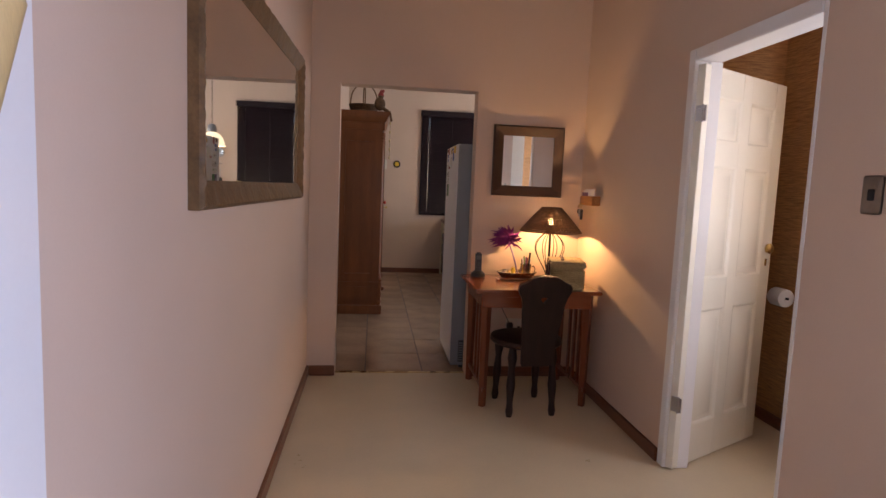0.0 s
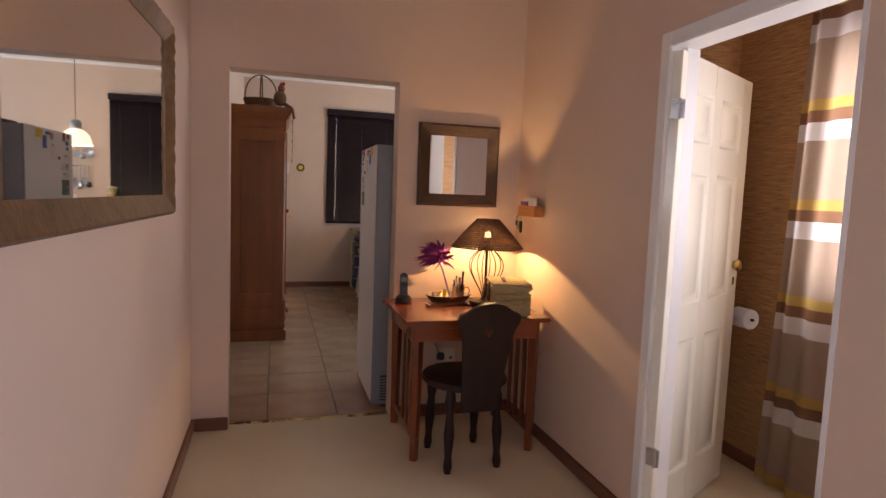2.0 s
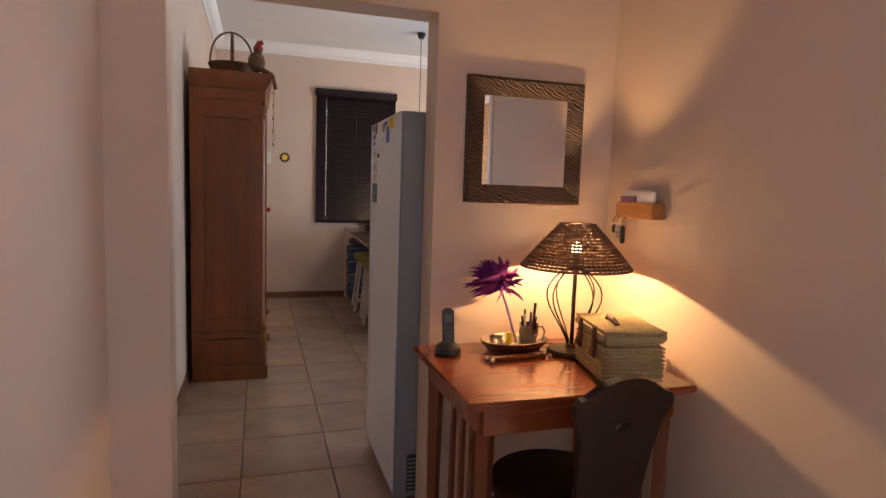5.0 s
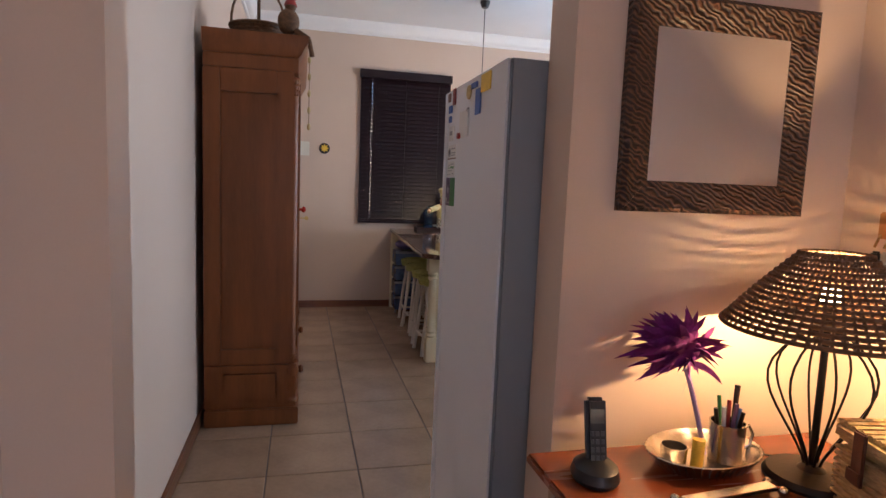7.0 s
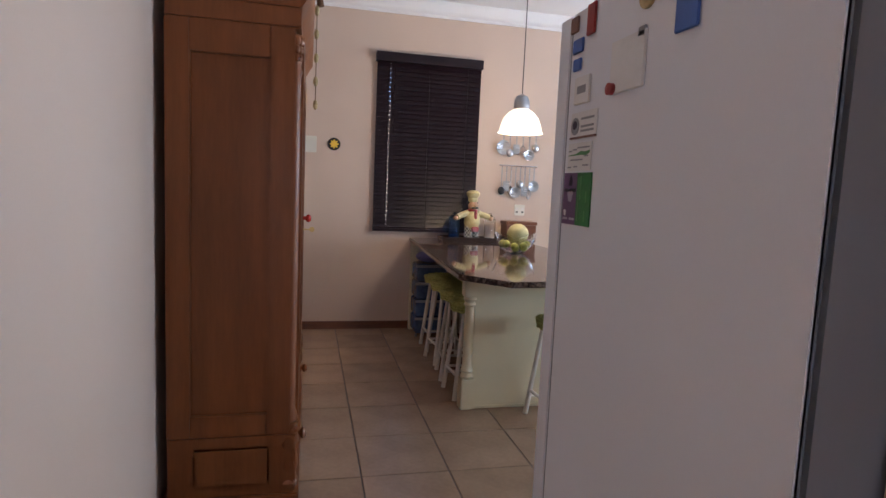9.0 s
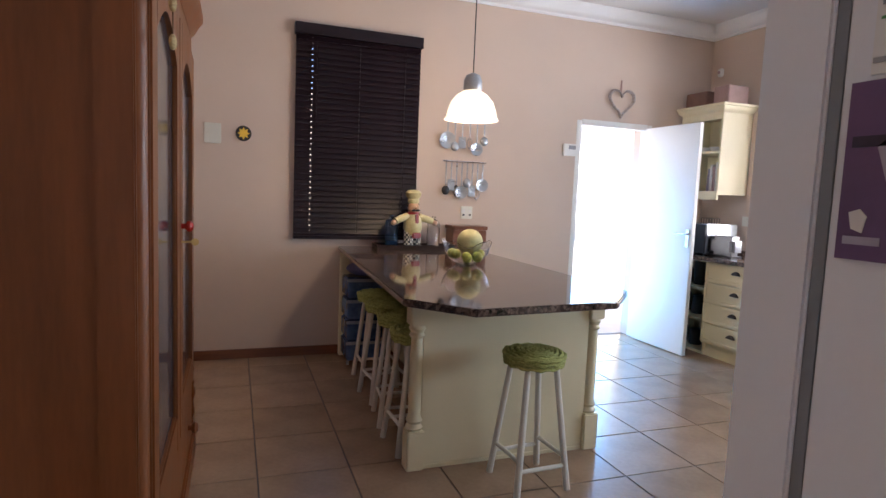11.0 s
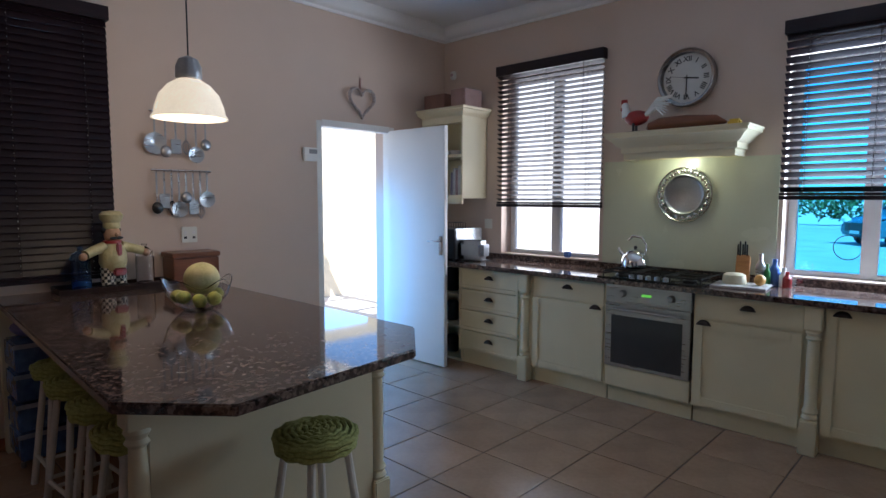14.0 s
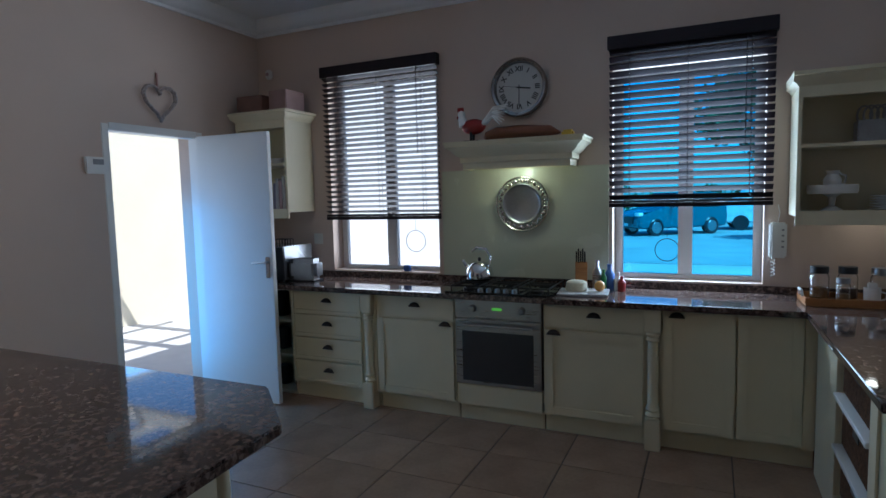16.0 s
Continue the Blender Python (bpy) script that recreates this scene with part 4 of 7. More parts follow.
# ---- desk lamp ----
def desk_lamp():
    l = thing("table_lamp", "lit table lamp with a wicker shade on a black wire stem", "lamp", 1.47, 3.94, 0.78)
    part("base", turn(B(), [(0.095, 0), (0.098, 0.008), (0.09, 0.02), (0.03, 0.028), (0.018, 0.04), (0, 0.04)], 32), M_IRON, l)
    part("stem", rod(B(), (0, 0, 0.03), (0, 0, 0.385), 0.008), M_IRON, l)
    part("collar", turn(B(), [(0.03, 0.335), (0.034, 0.34), (0.034, 0.352), (0.03, 0.357)], 20), M_IRON, l)
    for k in range(8):
        a = 2 * math.pi * k / 8 + 0.2
        pts = []
        for i in range(13):
            f = i / 12
            r = 0.014 + 0.092 * math.sin(math.pi * f ** 1.55) ** 0.9
            pts.append((r * math.cos(a), r * math.sin(a), 0.03 + 0.32 * f))
        part("stem_wire", pipe(B(), pts, 0.003, 6), M_IRON, l)
    shade = part("shade", pipe(B(), [(0.212 * math.cos(2 * math.pi * i / 48), 0.212 * math.sin(2 * math.pi * i / 48), 0.348) for i in range(48)], 0.005, 6, True), M_WICKER, l, "woven brown wicker shade")
    z0, z1, r0, r1 = 0.348, 0.512, 0.210, 0.066
    for k in range(15):
        f = (k + 1) / 15
        r = r0 + (r1 - r0) * f + 0.004 * math.sin(math.pi * f)
        n = 72
        bm = pipe(B(), [(((r + 0.0016 * (1 if (i + k) % 2 else -1)) * math.cos(2 * math.pi * i / n)), ((r + 0.0016 * (1 if (i + k) % 2 else -1)) * math.sin(2 * math.pi * i / n)), z0 + (z1 - z0) * f) for i in range(n)], 0.0053 if k < 14 else 0.006, 6, True)
        part("wicker_round", bm, M_WICKER, shade)
    bm = B()
    for k in range(64):
        a = 2 * math.pi * k / 64
        c, s = math.cos(a), math.sin(a)
        pipe(bm, [((r0 + (r1 - r0) * f + 0.004 * math.sin(math.pi * f)) * c, (r0 + (r1 - r0) * f + 0.004 * math.sin(math.pi * f)) * s, z0 + (z1 - z0) * f) for f in (0, 0.25, 0.5, 0.75, 1)], 0.0036, 5)
    part("wicker_weave", bm, M_WICKER, shade)
    part("bulb", ball(B(), (0, 0, 0.42), 0.021, (1, 1, 1.2)), M_BULB, l, "glowing bulb").visible_shadow = False
    part("bulb_holder", rod(B(), (0, 0, 0.37), (0, 0, 0.40), 0.014), M_IRON, l)
    pts = [(0.0, 0.09, 0.012), (-0.08, 0.16, 0.004), (-0.16, 0.19, 0.004), (-0.22, 0.235, 0.004), (-0.235, 0.248, -0.02), (-0.27, 0.25, -0.12), (-0.27, 0.25, -0.24), (-0.22, 0.245, -0.33), (-0.20, 0.235, -0.375)]
    part("cable", pipe(B(), pts, 0.003, 6), M_BLACK, l)
    part("plug", bx(B(), -0.222, 0.205, -0.405, -0.178, 0.245, -0.36, 0.006), M_BLACK, l, "black plug in the socket")


desk_lamp()


def phone():
    p = thing("cordless_phone", "black cordless phone standing in its cradle", "phone", 0.985, 4.03, 0.78, -8)
    bm = turn(B(), [(0.05, 0), (0.055, 0.01), (0.05, 0.03), (0.03, 0.045), (0, 0.047)], 24)
    bmesh.ops.scale(bm, vec=(0.95, 1.15, 1), verts=bm.verts)
    part("cradle", bm, M_BLACK, p)
    bm = bx(B(), -0.023, -0.013, 0, 0.023, 0.013, 0.155, 0.008)
    bmesh.ops.transform(bm, matrix=pose(0, -0.005, 0.022, -14, 0, 0), verts=bm.verts)
    h = part("handset", bm, M_BLACK, p)
    bm = bx(B(), -0.016, -0.0145, 0.10, 0.016, -0.0128, 0.13)
    bmesh.ops.transform(bm, matrix=pose(0, -0.005, 0.022, -14, 0, 0), verts=bm.verts)
    part("display", bm, mat("dark_lcd", (0.12, 0.13, 0.12), 0.2), h, "grey display")
    bm = B()
    for i in range(3):
        for j in range(4):
            bx(bm, -0.016 + i * 0.012, -0.015, 0.022 + j * 0.017, -0.008 + i * 0.012, -0.0128, 0.032 + j * 0.017)
    bmesh.ops.transform(bm, matrix=pose(0, -0.005, 0.022, -14, 0, 0), verts=bm.verts)
    part("keys", bm, mat("dark_key_rubber", (0.07, 0.07, 0.075), 0.5), h, "dark grey keys")


phone()


def silver_basket():
    t = thing("silver_basket", "oval pierced silver basket with a yellow candle in it", "basket", 1.27, 4.045, 0.78, 8)
    bm = turn(B(), [(0.0, 0.004), (0.075, 0.004), (0.09, 0.012), (0.105, 0.035), (0.118, 0.045), (0.12, 0.043), (0.108, 0.031), (0.092, 0.008), (0.075, 0.0), (0, 0)], 36)
    bmesh.ops.scale(bm, vec=(1.22, 0.85, 1), verts=bm.verts)
    part("bowl", bm, M_SILVER, t)
    for k in range(40):
        a = 2 * math.pi * k / 40
        part("rib", rod(B(), (0.094 * 1.22 * math.cos(a), 0.094 * 0.85 * math.sin(a), 0.006), (0.121 * 1.22 * math.cos(a), 0.121 * 0.85 * math.sin(a), 0.044), 0.0022, None, 5), M_SILVER, t)
    part("candle", rod(B(), (-0.04, -0.02, 0.008), (-0.035, -0.018, 0.075), 0.014), M_YELLOW, t, "yellow candle stub")
    part("glass_cup", turn(B(), [(0.02, 0.006), (0.028, 0.02), (0.03, 0.055), (0.028, 0.055), (0.026, 0.02), (0.0, 0.01)], 18, pose(-0.08, 0.01, 0)), M_SILVER, t)


silver_basket()


def pen_mug():
    m = thing("silver_mug", "silver mug crammed with pens and pencils", "mug", 1.335, 4.05, 0.785)
    part("cup", turn(B(), [(0.034, 0), (0.038, 0.004), (0.040, 0.09), (0.042, 0.095), (0.038, 0.095), (0.035, 0.01), (0, 0.008)], 28), M_SILVER, m)
    part("handle", pipe(B(), [(0.038, 0, 0.075), (0.06, 0, 0.082), (0.072, 0, 0.06), (0.066, 0, 0.035), (0.038, 0, 0.02)], 0.004, 8), M_SILVER, m)
    cols = (M_BLUE, M_RED, M_GREEN, M_BLACK, M_PAPERW, M_VIOLET, M_IRON)
    for k, c in enumerate(cols):
        a = k * 0.9
        part("pen", rod(B(), (0.012 * math.cos(a), 0.012 * math.sin(a), 0.012), (0.03 * math.cos(a), 0.03 * math.sin(a), 0.125 + 0.012 * (k % 3)), 0.005, None, 8), c, m)
    part("feather_pen", rod(B(), (0.02, 0.01, 0.02), (0.035, 0.02, 0.175), 0.004, 0.007, 8), M_DARKWOOD, m)


pen_mug()


def plume():
    p = thing("feather_pen", "pen with a bushy purple feather plume", "feather", 1.285, 4.06, 0.80)
    part("shaft", pipe(B(), [(0, 0, 0), (-0.03, 0, 0.10), (-0.05, 0.0, 0.16), (-0.07, 0, 0.21)], 0.006, 8), mat("lilac_tape", (0.35, 0.25, 0.50), 0.5), p)
    rnd = random.Random(4)
    for k in range(190):
        bm = B()
        a = rnd.uniform(0, 2 * math.pi)
        up = rnd.uniform(-0.15, 1.5)
        d = Vector((math.cos(a) * math.cos(up) - 0.25, 0.6 * math.sin(a) * math.cos(up), math.sin(up))).normalized()
        L = rnd.uniform(0.04, 0.145)
        side = d.cross(Vector((0, 1, 0.2))).normalized()
        base = Vector((-0.075 + rnd.uniform(-0.015, 0.015), rnd.uniform(-0.01, 0.01), 0.22 + rnd.uniform(0, 0.05)))
        l_, r_ = [], []
        for i in range(7):
            f = i / 6
            c = base + d * L * f + Vector((-0.02 * f * f, 0, -0.035 * f * f))
            w = 0.0115 * math.sin(math.pi * min(1, f * 0.9 + 0.12)) * rnd.uniform(0.6, 1.1)
            l_.append(bm.verts.new(c + side * w))
            r_.append(bm.verts.new(c - side * w))
        for i in range(6):
            bm.faces.new((l_[i], r_[i], r_[i + 1], l_[i + 1]))
        part("feather", bm, M_PURPLE, p)


plume()
t = thing("silver_pen_tray", "narrow silver tray with bead feet lying on the desk", "tray", 1.225, 3.90, 0.78, 6)
part("dish", bx(B(), -0.12, -0.018, 0.008, 0.12, 0.018, 0.018, 0.006), M_SILVER, t)
for sx in (-1, 1):
    for sy in (-1, 1):
        part("bead_foot", ball(B(), (sx * 0.125, sy * 0.02, 0.010), 0.010), M_SILVER, t)


def straw_box():
    b = thing("straw_box", "pale woven straw box with brown leather straps", "box", 1.515, 3.70, 0.78, -12)
    b.scale = (0.98, 1.18, 1.0)
    part("body", bx(B(), -0.105, -0.12, 0, 0.105, 0.12, 0.135, 0.01), M_BASKET, b)
    for z in [0.012 + 0.0135 * k for k in range(9)]:
        bm = B()
        for (x0, y0, x1, y1) in ((-0.107, -0.122, 0.107, -0.122), (-0.107, 0.122, 0.107, 0.122), (-0.107, -0.122, -0.107, 0.122), (0.107, -0.122, 0.107, 0.122)):
            rod(bm, (x0, y0, z), (x1, y1, z), 0.0042, None, 6)
        part("straw_course", bm, M_BASKET, b)
    lid = part("lid", bx(B(), -0.115, -0.13, 0.138, 0.115, 0.13, 0.175, 0.01), M_BASKET, b)
    for k in range(14):
        part("lid_course", rod(B(), (-0.11, -0.12 + k * 0.0185, 0.175), (0.11, -0.12 + k * 0.0185, 0.175), 0.006, None, 6), M_BASKET, lid)
    for y in (-0.06, 0.06):
        part("strap", bx(B(), -0.121, y - 0.014, 0.07, -0.113, y + 0.014, 0.18, 0.003), M_LEATHER, b, "brown leather strap")
        part("buckle", bx(B(), -0.127, y - 0.018, 0.075, -0.119, y + 0.018, 0.105, 0.004), M_LEATHER, b)
    part("top_handle", pipe(B(), [(-0.03, -0.05, 0.18), (-0.035, -0.03, 0.195), (-0.03, 0.02, 0.197), (-0.02, 0.05, 0.18)], 0.01, 8), M_LEATHER, b, "dark leather handle")


straw_box()


def key_rack():
    k = thing("key_rack", "small wooden wall box with papers and hanging keys", "key rack", HX, 3.93, 1.30)
    part("tray_box", bx(B(), -0.06, -0.12, 0.02, 0, 0.12, 0.085, 0.004), M_PINE, k)
    part("letter", bx(B(), -0.045, -0.11, 0.085, -0.040, 0.09, 0.125), M_PAPERW, k, "white letters")
    part("letter", bx(B(), -0.025, -0.06, 0.085, -0.020, 0.11, 0.135), M_PAPERW, k)
    part("letter", bx(B(), -0.052, 0.0, 0.085, -0.047, 0.10, 0.11), M_VIOLET, k)
    for i, y in enumerate((0.05, 0.085, 0.11)):
        part("key_fob", bx(B(), -0.075, y - 0.012, -0.085 + 0.02 * i, -0.06, y + 0.012, -0.01, 0.005), (M_BLACK, M_STEEL, M_BLACK)[i], k)
        part("hook", rod(B(), (-0.06, y, 0.03), (-0.075, y, 0.0), 0.003, None, 6), M_BRASS, k)


key_rack()


def socket(label, x, y, z, rz, w=0.12, h=0.075):
    """A wall plate that faces -y before it is turned."""
    s = thing("wall_socket", label, "socket", x, y, z, rz)
    part("plate", bx(B(), -w / 2, -0.012, -h / 2, w / 2, 0, h / 2, 0.004), M_PLASTIC, s)
    for i in (-1, 1):
        part("rocker", bx(B(), i * w * 0.27 - 0.012, -0.016, 0.004, i * w * 0.27 + 0.012, -0.011, 0.024, 0.002), M_PAPERW, s)
        part("pin_holes", bx(B(), i * w * 0.27 - 0.010, -0.0135, -0.028, i * w * 0.27 + 0.010, -0.0115, -0.012, 0.001), M_BLACK, s)


socket("ivory double wall socket under the desk", 1.31, 4.199, 0.40, 0, 0.13, 0.09)
socket("ivory wall socket with a plug in it above the island", 2.45, WY - 0.001, 1.205, 0, 0.11, 0.11)
socket("ivory wall socket behind the toaster", WX - 0.001, 8.90, 1.22, 90, 0.10, 0.10)
s = thing("shelf_switch", "small ivory switch plate beside the wall shelf", "switch", WX - 0.001, 8.993, 1.557, 90)
part("plate", bx(B(), -0.035, -0.009, -0.05, 0.035, 0, 0.05, 0.004), M_PLASTIC, s)
part("rocker", bx(B(), -0.010, -0.013, -0.016, 0.010, -0.008, 0.016, 0.002), M_PAPERW, s)
tagged(pbox("sponge", M_BLUE, None, WX + 0.02, 8.024, 0.955, WX + 0.06, 8.084, 1.005, 0.008), "small blue sponge on the window ledge", "sponge")
s = thing("light_switch", "bronze plate light switch with a dark rocker", "switch", HX - 0.001, 1.625, 1.43, -90)
part("plate", bx(B(), -0.04, -0.008, -0.06, 0.04, 0, 0.06, 0.006), mat("bronze_plate", (0.30, 0.25, 0.21), 0.35, 0.6), s)
part("rocker", bx(B(), -0.012, -0.013, -0.018, 0.012, -0.007, 0.018, 0.002), M_BLACK, s)

structure(pbox("door_frame_3", M_WHITE, None, -0.22, 0.0, 0, -0.198, 0.80, 2.2, 0.004), "white painted frame at the hall's end", "door frame")
# pale cane standing against the wall by the first steps
c = thing("bamboo_cane", "pale bamboo cane leaning against the hall wall", "cane", -0.10, 0.505, 0)
part("shaft", pipe(B(), [(0.0, -0.60, 0.0), (-0.03, -0.22, 0.8), (-0.05, 0.07, 1.40), (-0.06, 0.155, 1.572)], [0.022, 0.022, 0.023, 0.027], 16), mat("bamboo", (0.62, 0.44, 0.20), 0.45, scale=6, stretch=(8, 8, 0.6)), c)


# ---- bathroom ----
def curtain():
    ob = thing("curtain", "long striped curtain in taupe, gold, brown and white", "curtain", 0, 0, 0)
    bands = [(0.0, 0.055, 1)]
    for k in range(5):
        z = 0.055 + 0.466 * k
        bands += [(z, z + 0.276, 0), (z + 0.276, z + 0.361, 3), (z + 0.361, z + 0.416, 2), (z + 0.416, z + 0.466, 1)]
    cols = ((0.42, 0.30, 0.21), (0.55, 0.35, 0.10), (0.26, 0.13, 0.07), (0.74, 0.68, 0.62))
    mats = []
    for i, c in enumerate(cols):
        m = mat("curtain_band_" + "abcd"[i], c, 0.85, scale=30, var=0.06, fine=240, bump=0.15)
        nt = m.node_tree
        tr = nt.nodes.new("ShaderNodeBsdfTranslucent")
        tr.inputs[0].default_value = (*c, 1)
        mx = nt.nodes.new("ShaderNodeMixShader")
        mx.inputs[0].default_value = 0.55
        nt.links.new(nt.nodes["Principled BSDF"].outputs[0], mx.inputs[1])
        nt.links.new(tr.outputs[0], mx.inputs[2])
        nt.links.new(mx.outputs[0], nt.nodes["Material Output"].inputs["Surface"])
        mats.append(m)
    n = 90
    for z0, z1, c in bands:
        bm = B()
        cols_ = []
        for i in range(n + 1):
            f = i / n
            y = 2.915 - 0.66 * f
            row = []
            for z in (z0 + 0.02, z1 + 0.02):
                x = BX - 0.085 + 0.026 * math.sin(f * 30 + 1.5 * math.sin(f * 7)) * (0.6 + 0.4 * (1 - z / 2.4)) + 0.01 * math.sin(f * 17 + z)
                row.append(bm.verts.new((x, y + 0.10 * (1 - z / 2.4) * (1 - f), z)))
            cols_.append(row)
        for a, b in zip(cols_, cols_[1:]):
            bm.faces.new((a[0], b[0], b[1], a[1]))
        part("cloth_band", bm, mats[c], ob)
    part("rod", rod(B(), (BX - 0.085, 1.5, 2.45), (BX - 0.085, 3.2, 2.45), 0.012), M_IRON, ob)
    for y in (1.6, 3.1):
        part("bracket", rod(B(), (BX, y, 2.45), (BX - 0.085, y, 2.45), 0.008), M_IRON, ob)


curtain()
window("window_4", "y", 1.45, 2.80, 1.05, 2.15, BX, 1)
p = thing("toilet_roll_holder", "white paper roll on a black wall holder", "toilet roll", BX, 3.25, 0.83)
part("arm", pipe(B(), [(0, 0.0, 0.02), (-0.07, 0.0, 0.02), (-0.08, 0.0, 0.0), (-0.08, -0.14, 0.0)], 0.008, 8), M_IRON, p)
part("roll", turn(B(), [(0.018, -0.05), (0.052, -0.05), (0.054, -0.045), (0.054, 0.045), (0.052, 0.05), (0.018, 0.05)], 28, pose(-0.08, -0.075, 0, 90, 0, 0)), M_PAPERW, p, "white paper roll")

# ---- on the wardrobe ----
b = thing("wicker_basket", "round wicker basket with tall twig handles", "basket", 0.10, 6.55, 2.175)
bm = turn(B(), [(0.0, 0.0), (0.12, 0.0), (0.15, 0.05), (0.155, 0.09), (0.145, 0.09), (0.11, 0.01), (0, 0.01)], 30)
part("bowl", bm, M_WICKER, b)
for k in range(6):
    part("weave", pipe(B(), [((0.125 + 0.006 * k + 0.004 * ((i + k) % 2)) * math.cos(2 * math.pi * i / 40), (0.125 + 0.006 * k + 0.004 * ((i + k) % 2)) * math.sin(2 * math.pi * i / 40), 0.01 + 0.0155 * k) for i in range(40)], 0.008, 6, True), M_WICKER, b)
for rz in (12, 95):
    part("handle", pipe(B(), [Matrix.Rotation(radians(rz), 3, "Z") @ Vector((0.15 * math.cos(math.pi * i / 16), 0, 0.08 + 0.24 * math.sin(math.pi * i / 16) ** 0.8)) for i in range(17)], 0.007, 8), M_WICKER, b)
bm1 = ball(B(), (0, 0, 0.09), 0.06, (1, 0.8, 1.2))
ball(bm1, (0.01, 0, 0.17), 0.03)
rod(bm1, (0.03, -0.01, 0.05), (0.11, -0.03, 0.0), 0.016)
rod(bm1, (0.11, -0.03, 0.0), (0.13, -0.03, -0.09), 0.013)
rod(bm1, (0.03, 0.03, 0.05), (0.10, 0.04, 0.01), 0.016)
bm2 = turn(B(), [(0.036, 0.0), (0.03, 0.02), (0.0, 0.07)], 16, pose(0.01, 0, 0.175))
ball(bm2, (0.03, 0, 0.225), 0.018)
joined("shelf_figure", [(bm1, M_WICKER), (bm2, M_RED)], "small sitting decoration in brown with a red top", "figure", 0.27, 6.36, 2.175)
h = thing("hanging_ornament", "string of small pale ornaments hanging from the wardrobe", "ornament", 0.385, 6.30, 1.98)
part("string", rod(B(), (0, 0, -0.30), (0, 0, 0.19), 0.002, None, 6), M_WICKER, h)
for k in range(5):
    part("charm", ball(B(), (0.0, 0, -0.28 + k * 0.09), 0.016, (0.6, 1, 1.2)), M_BASKET, h)


# ---- fridge door papers ----
def stuck(label, y0, y1, z0, z1, m, name="fridge_magnet", cat="magnet"):
    return tagged(pbox(name, m, None, 0.8470, y0, z0, 0.8516, y1, z1, 0.0015), label, cat, "fridge magnets")


f = thing("fridge_poster", "violet and green printed card on the fridge door", "poster", 0, 0, 0)
part("card_half", bx(B(), 0.8495, 4.894, 1.337, 0.8516, 4.95, 1.434), M_VIOLET, f, "violet half")
part("card_half", bx(B(), 0.8495, 4.839, 1.337, 0.8516, 4.894, 1.434), M_GREEN, f, "green half")
M_DARKPRINT = mat("dark_print", (0.035, 0.02, 0.045), 0.5, scale=20)
M_PALEPRINT = mat("pale_print", (0.42, 0.38, 0.46), 0.5, scale=40)
M_GREENPRINT = mat("light_green_print", (0.10, 0.30, 0.10), 0.5, scale=40)
part("print_figure", slab(B(), [(4.914, 1.380), (4.926, 1.380), (4.932, 1.398), (4.927, 1.404), (4.913, 1.404), (4.908, 1.396)], 0, 0.0006, 0, Matrix(((0, 0, -1, 0.8495), (1, 0, 0, 0), (0, 1, 0, 0), (0, 0, 0, 1)))), M_PALEPRINT, f)
part("print_figure", slab(B(), [(4.913, 1.410), (4.927, 1.410), (4.924, 1.424), (4.919, 1.430), (4.914, 1.422)], 0, 0.0006, 0, Matrix(((0, 0, -1, 0.8495), (1, 0, 0, 0), (0, 1, 0, 0), (0, 0, 0, 1)))), M_DARKPRINT, f)
part("print_band", bx(B(), 0.8489, 4.898, 1.3985, 0.8496, 4.946, 1.4045), M_DARKPRINT, f)
part("print", slab(B(), [(4.936, 1.352), (4.942, 1.354), (4.944, 1.363), (4.938, 1.365), (4.934, 1.361)], 0, 0.0006, 0, Matrix(((0, 0, -1, 0.8495), (1, 0, 0, 0), (0, 1, 0, 0), (0, 0, 0, 1)))), M_PAPERW, f)
for y0, y1 in ((4.926, 4.946), (4.898, 4.918)):
    part("print_bar", bx(B(), 0.8489, y0, 1.3455, 0.8496, y1, 1.350), M_PALEPRINT, f)
for y0, z0, z1, w in ((4.884, 1.345, 1.425, 0.004), (4.876, 1.385, 1.428, 0.005), (4.856, 1.345, 1.365, 0.004), (4.853, 1.38, 1.40, 0.004)):
    part("print_bar", bx(B(), 0.8489, y0, z0, 0.8496, y0 + w, z1), M_GREENPRINT, f)
f = thing("fridge_notice", "white printed notice with a green swoosh on the fridge door", "notice", 0, 0, 0)
part("sheet", bx(B(), 0.8502, 4.848, 1.437, 0.8516, 4.941, 1.489), M_PAPERW, f)
part("swoosh", slab(B(), [(4.853, 1.474), (4.870, 1.472), (4.888, 1.4735), (4.905, 1.469), (4.938, 1.467), (4.938, 1.4655), (4.905, 1.466), (4.885, 1.4665), (4.868, 1.465), (4.853, 1.4695)], 0, 0.0007, 0, Matrix(((0, 0, -1, 0.8503), (1, 0, 0, 0), (0, 1, 0, 0), (0, 0, 0, 1)))), M_GREENPRINT, f)
for y0, y1, z in ((4.925, 4.938, 1.473), (4.905, 4.921, 1.4755), (4.855, 4.902, 1.4785), (4.880, 4.93, 1.4565), (4.858, 4.874, 1.463), (4.926, 4.94, 1.443), (4.90, 4.914, 1.444), (4.856, 4.878, 1.446)):
    part("print_bar", bx(B(), 0.8496, y0, z, 0.8503, y1, z + 0.0028), M_GREYPL, f)
f = thing("fridge_card", "white framed card with a round dark emblem on the fridge door", "card", 0, 0, 0)
part("sheet", bx(B(), 0.8502, 4.835, 1.499, 0.8516, 4.937, 1.545), M_PAPERW, f)
part("border", bx(B(), 0.8486, 4.835, 1.497, 0.8516, 4.937, 1.5005), M_BROWNBOX, f)
part("emblem", turn(B(), [(0.016, 0), (0.016, 0.001), (0, 0.001)], 24, pose(0.8501, 4.918, 1.520, 0, -90, 0)), M_GREYPL, f)
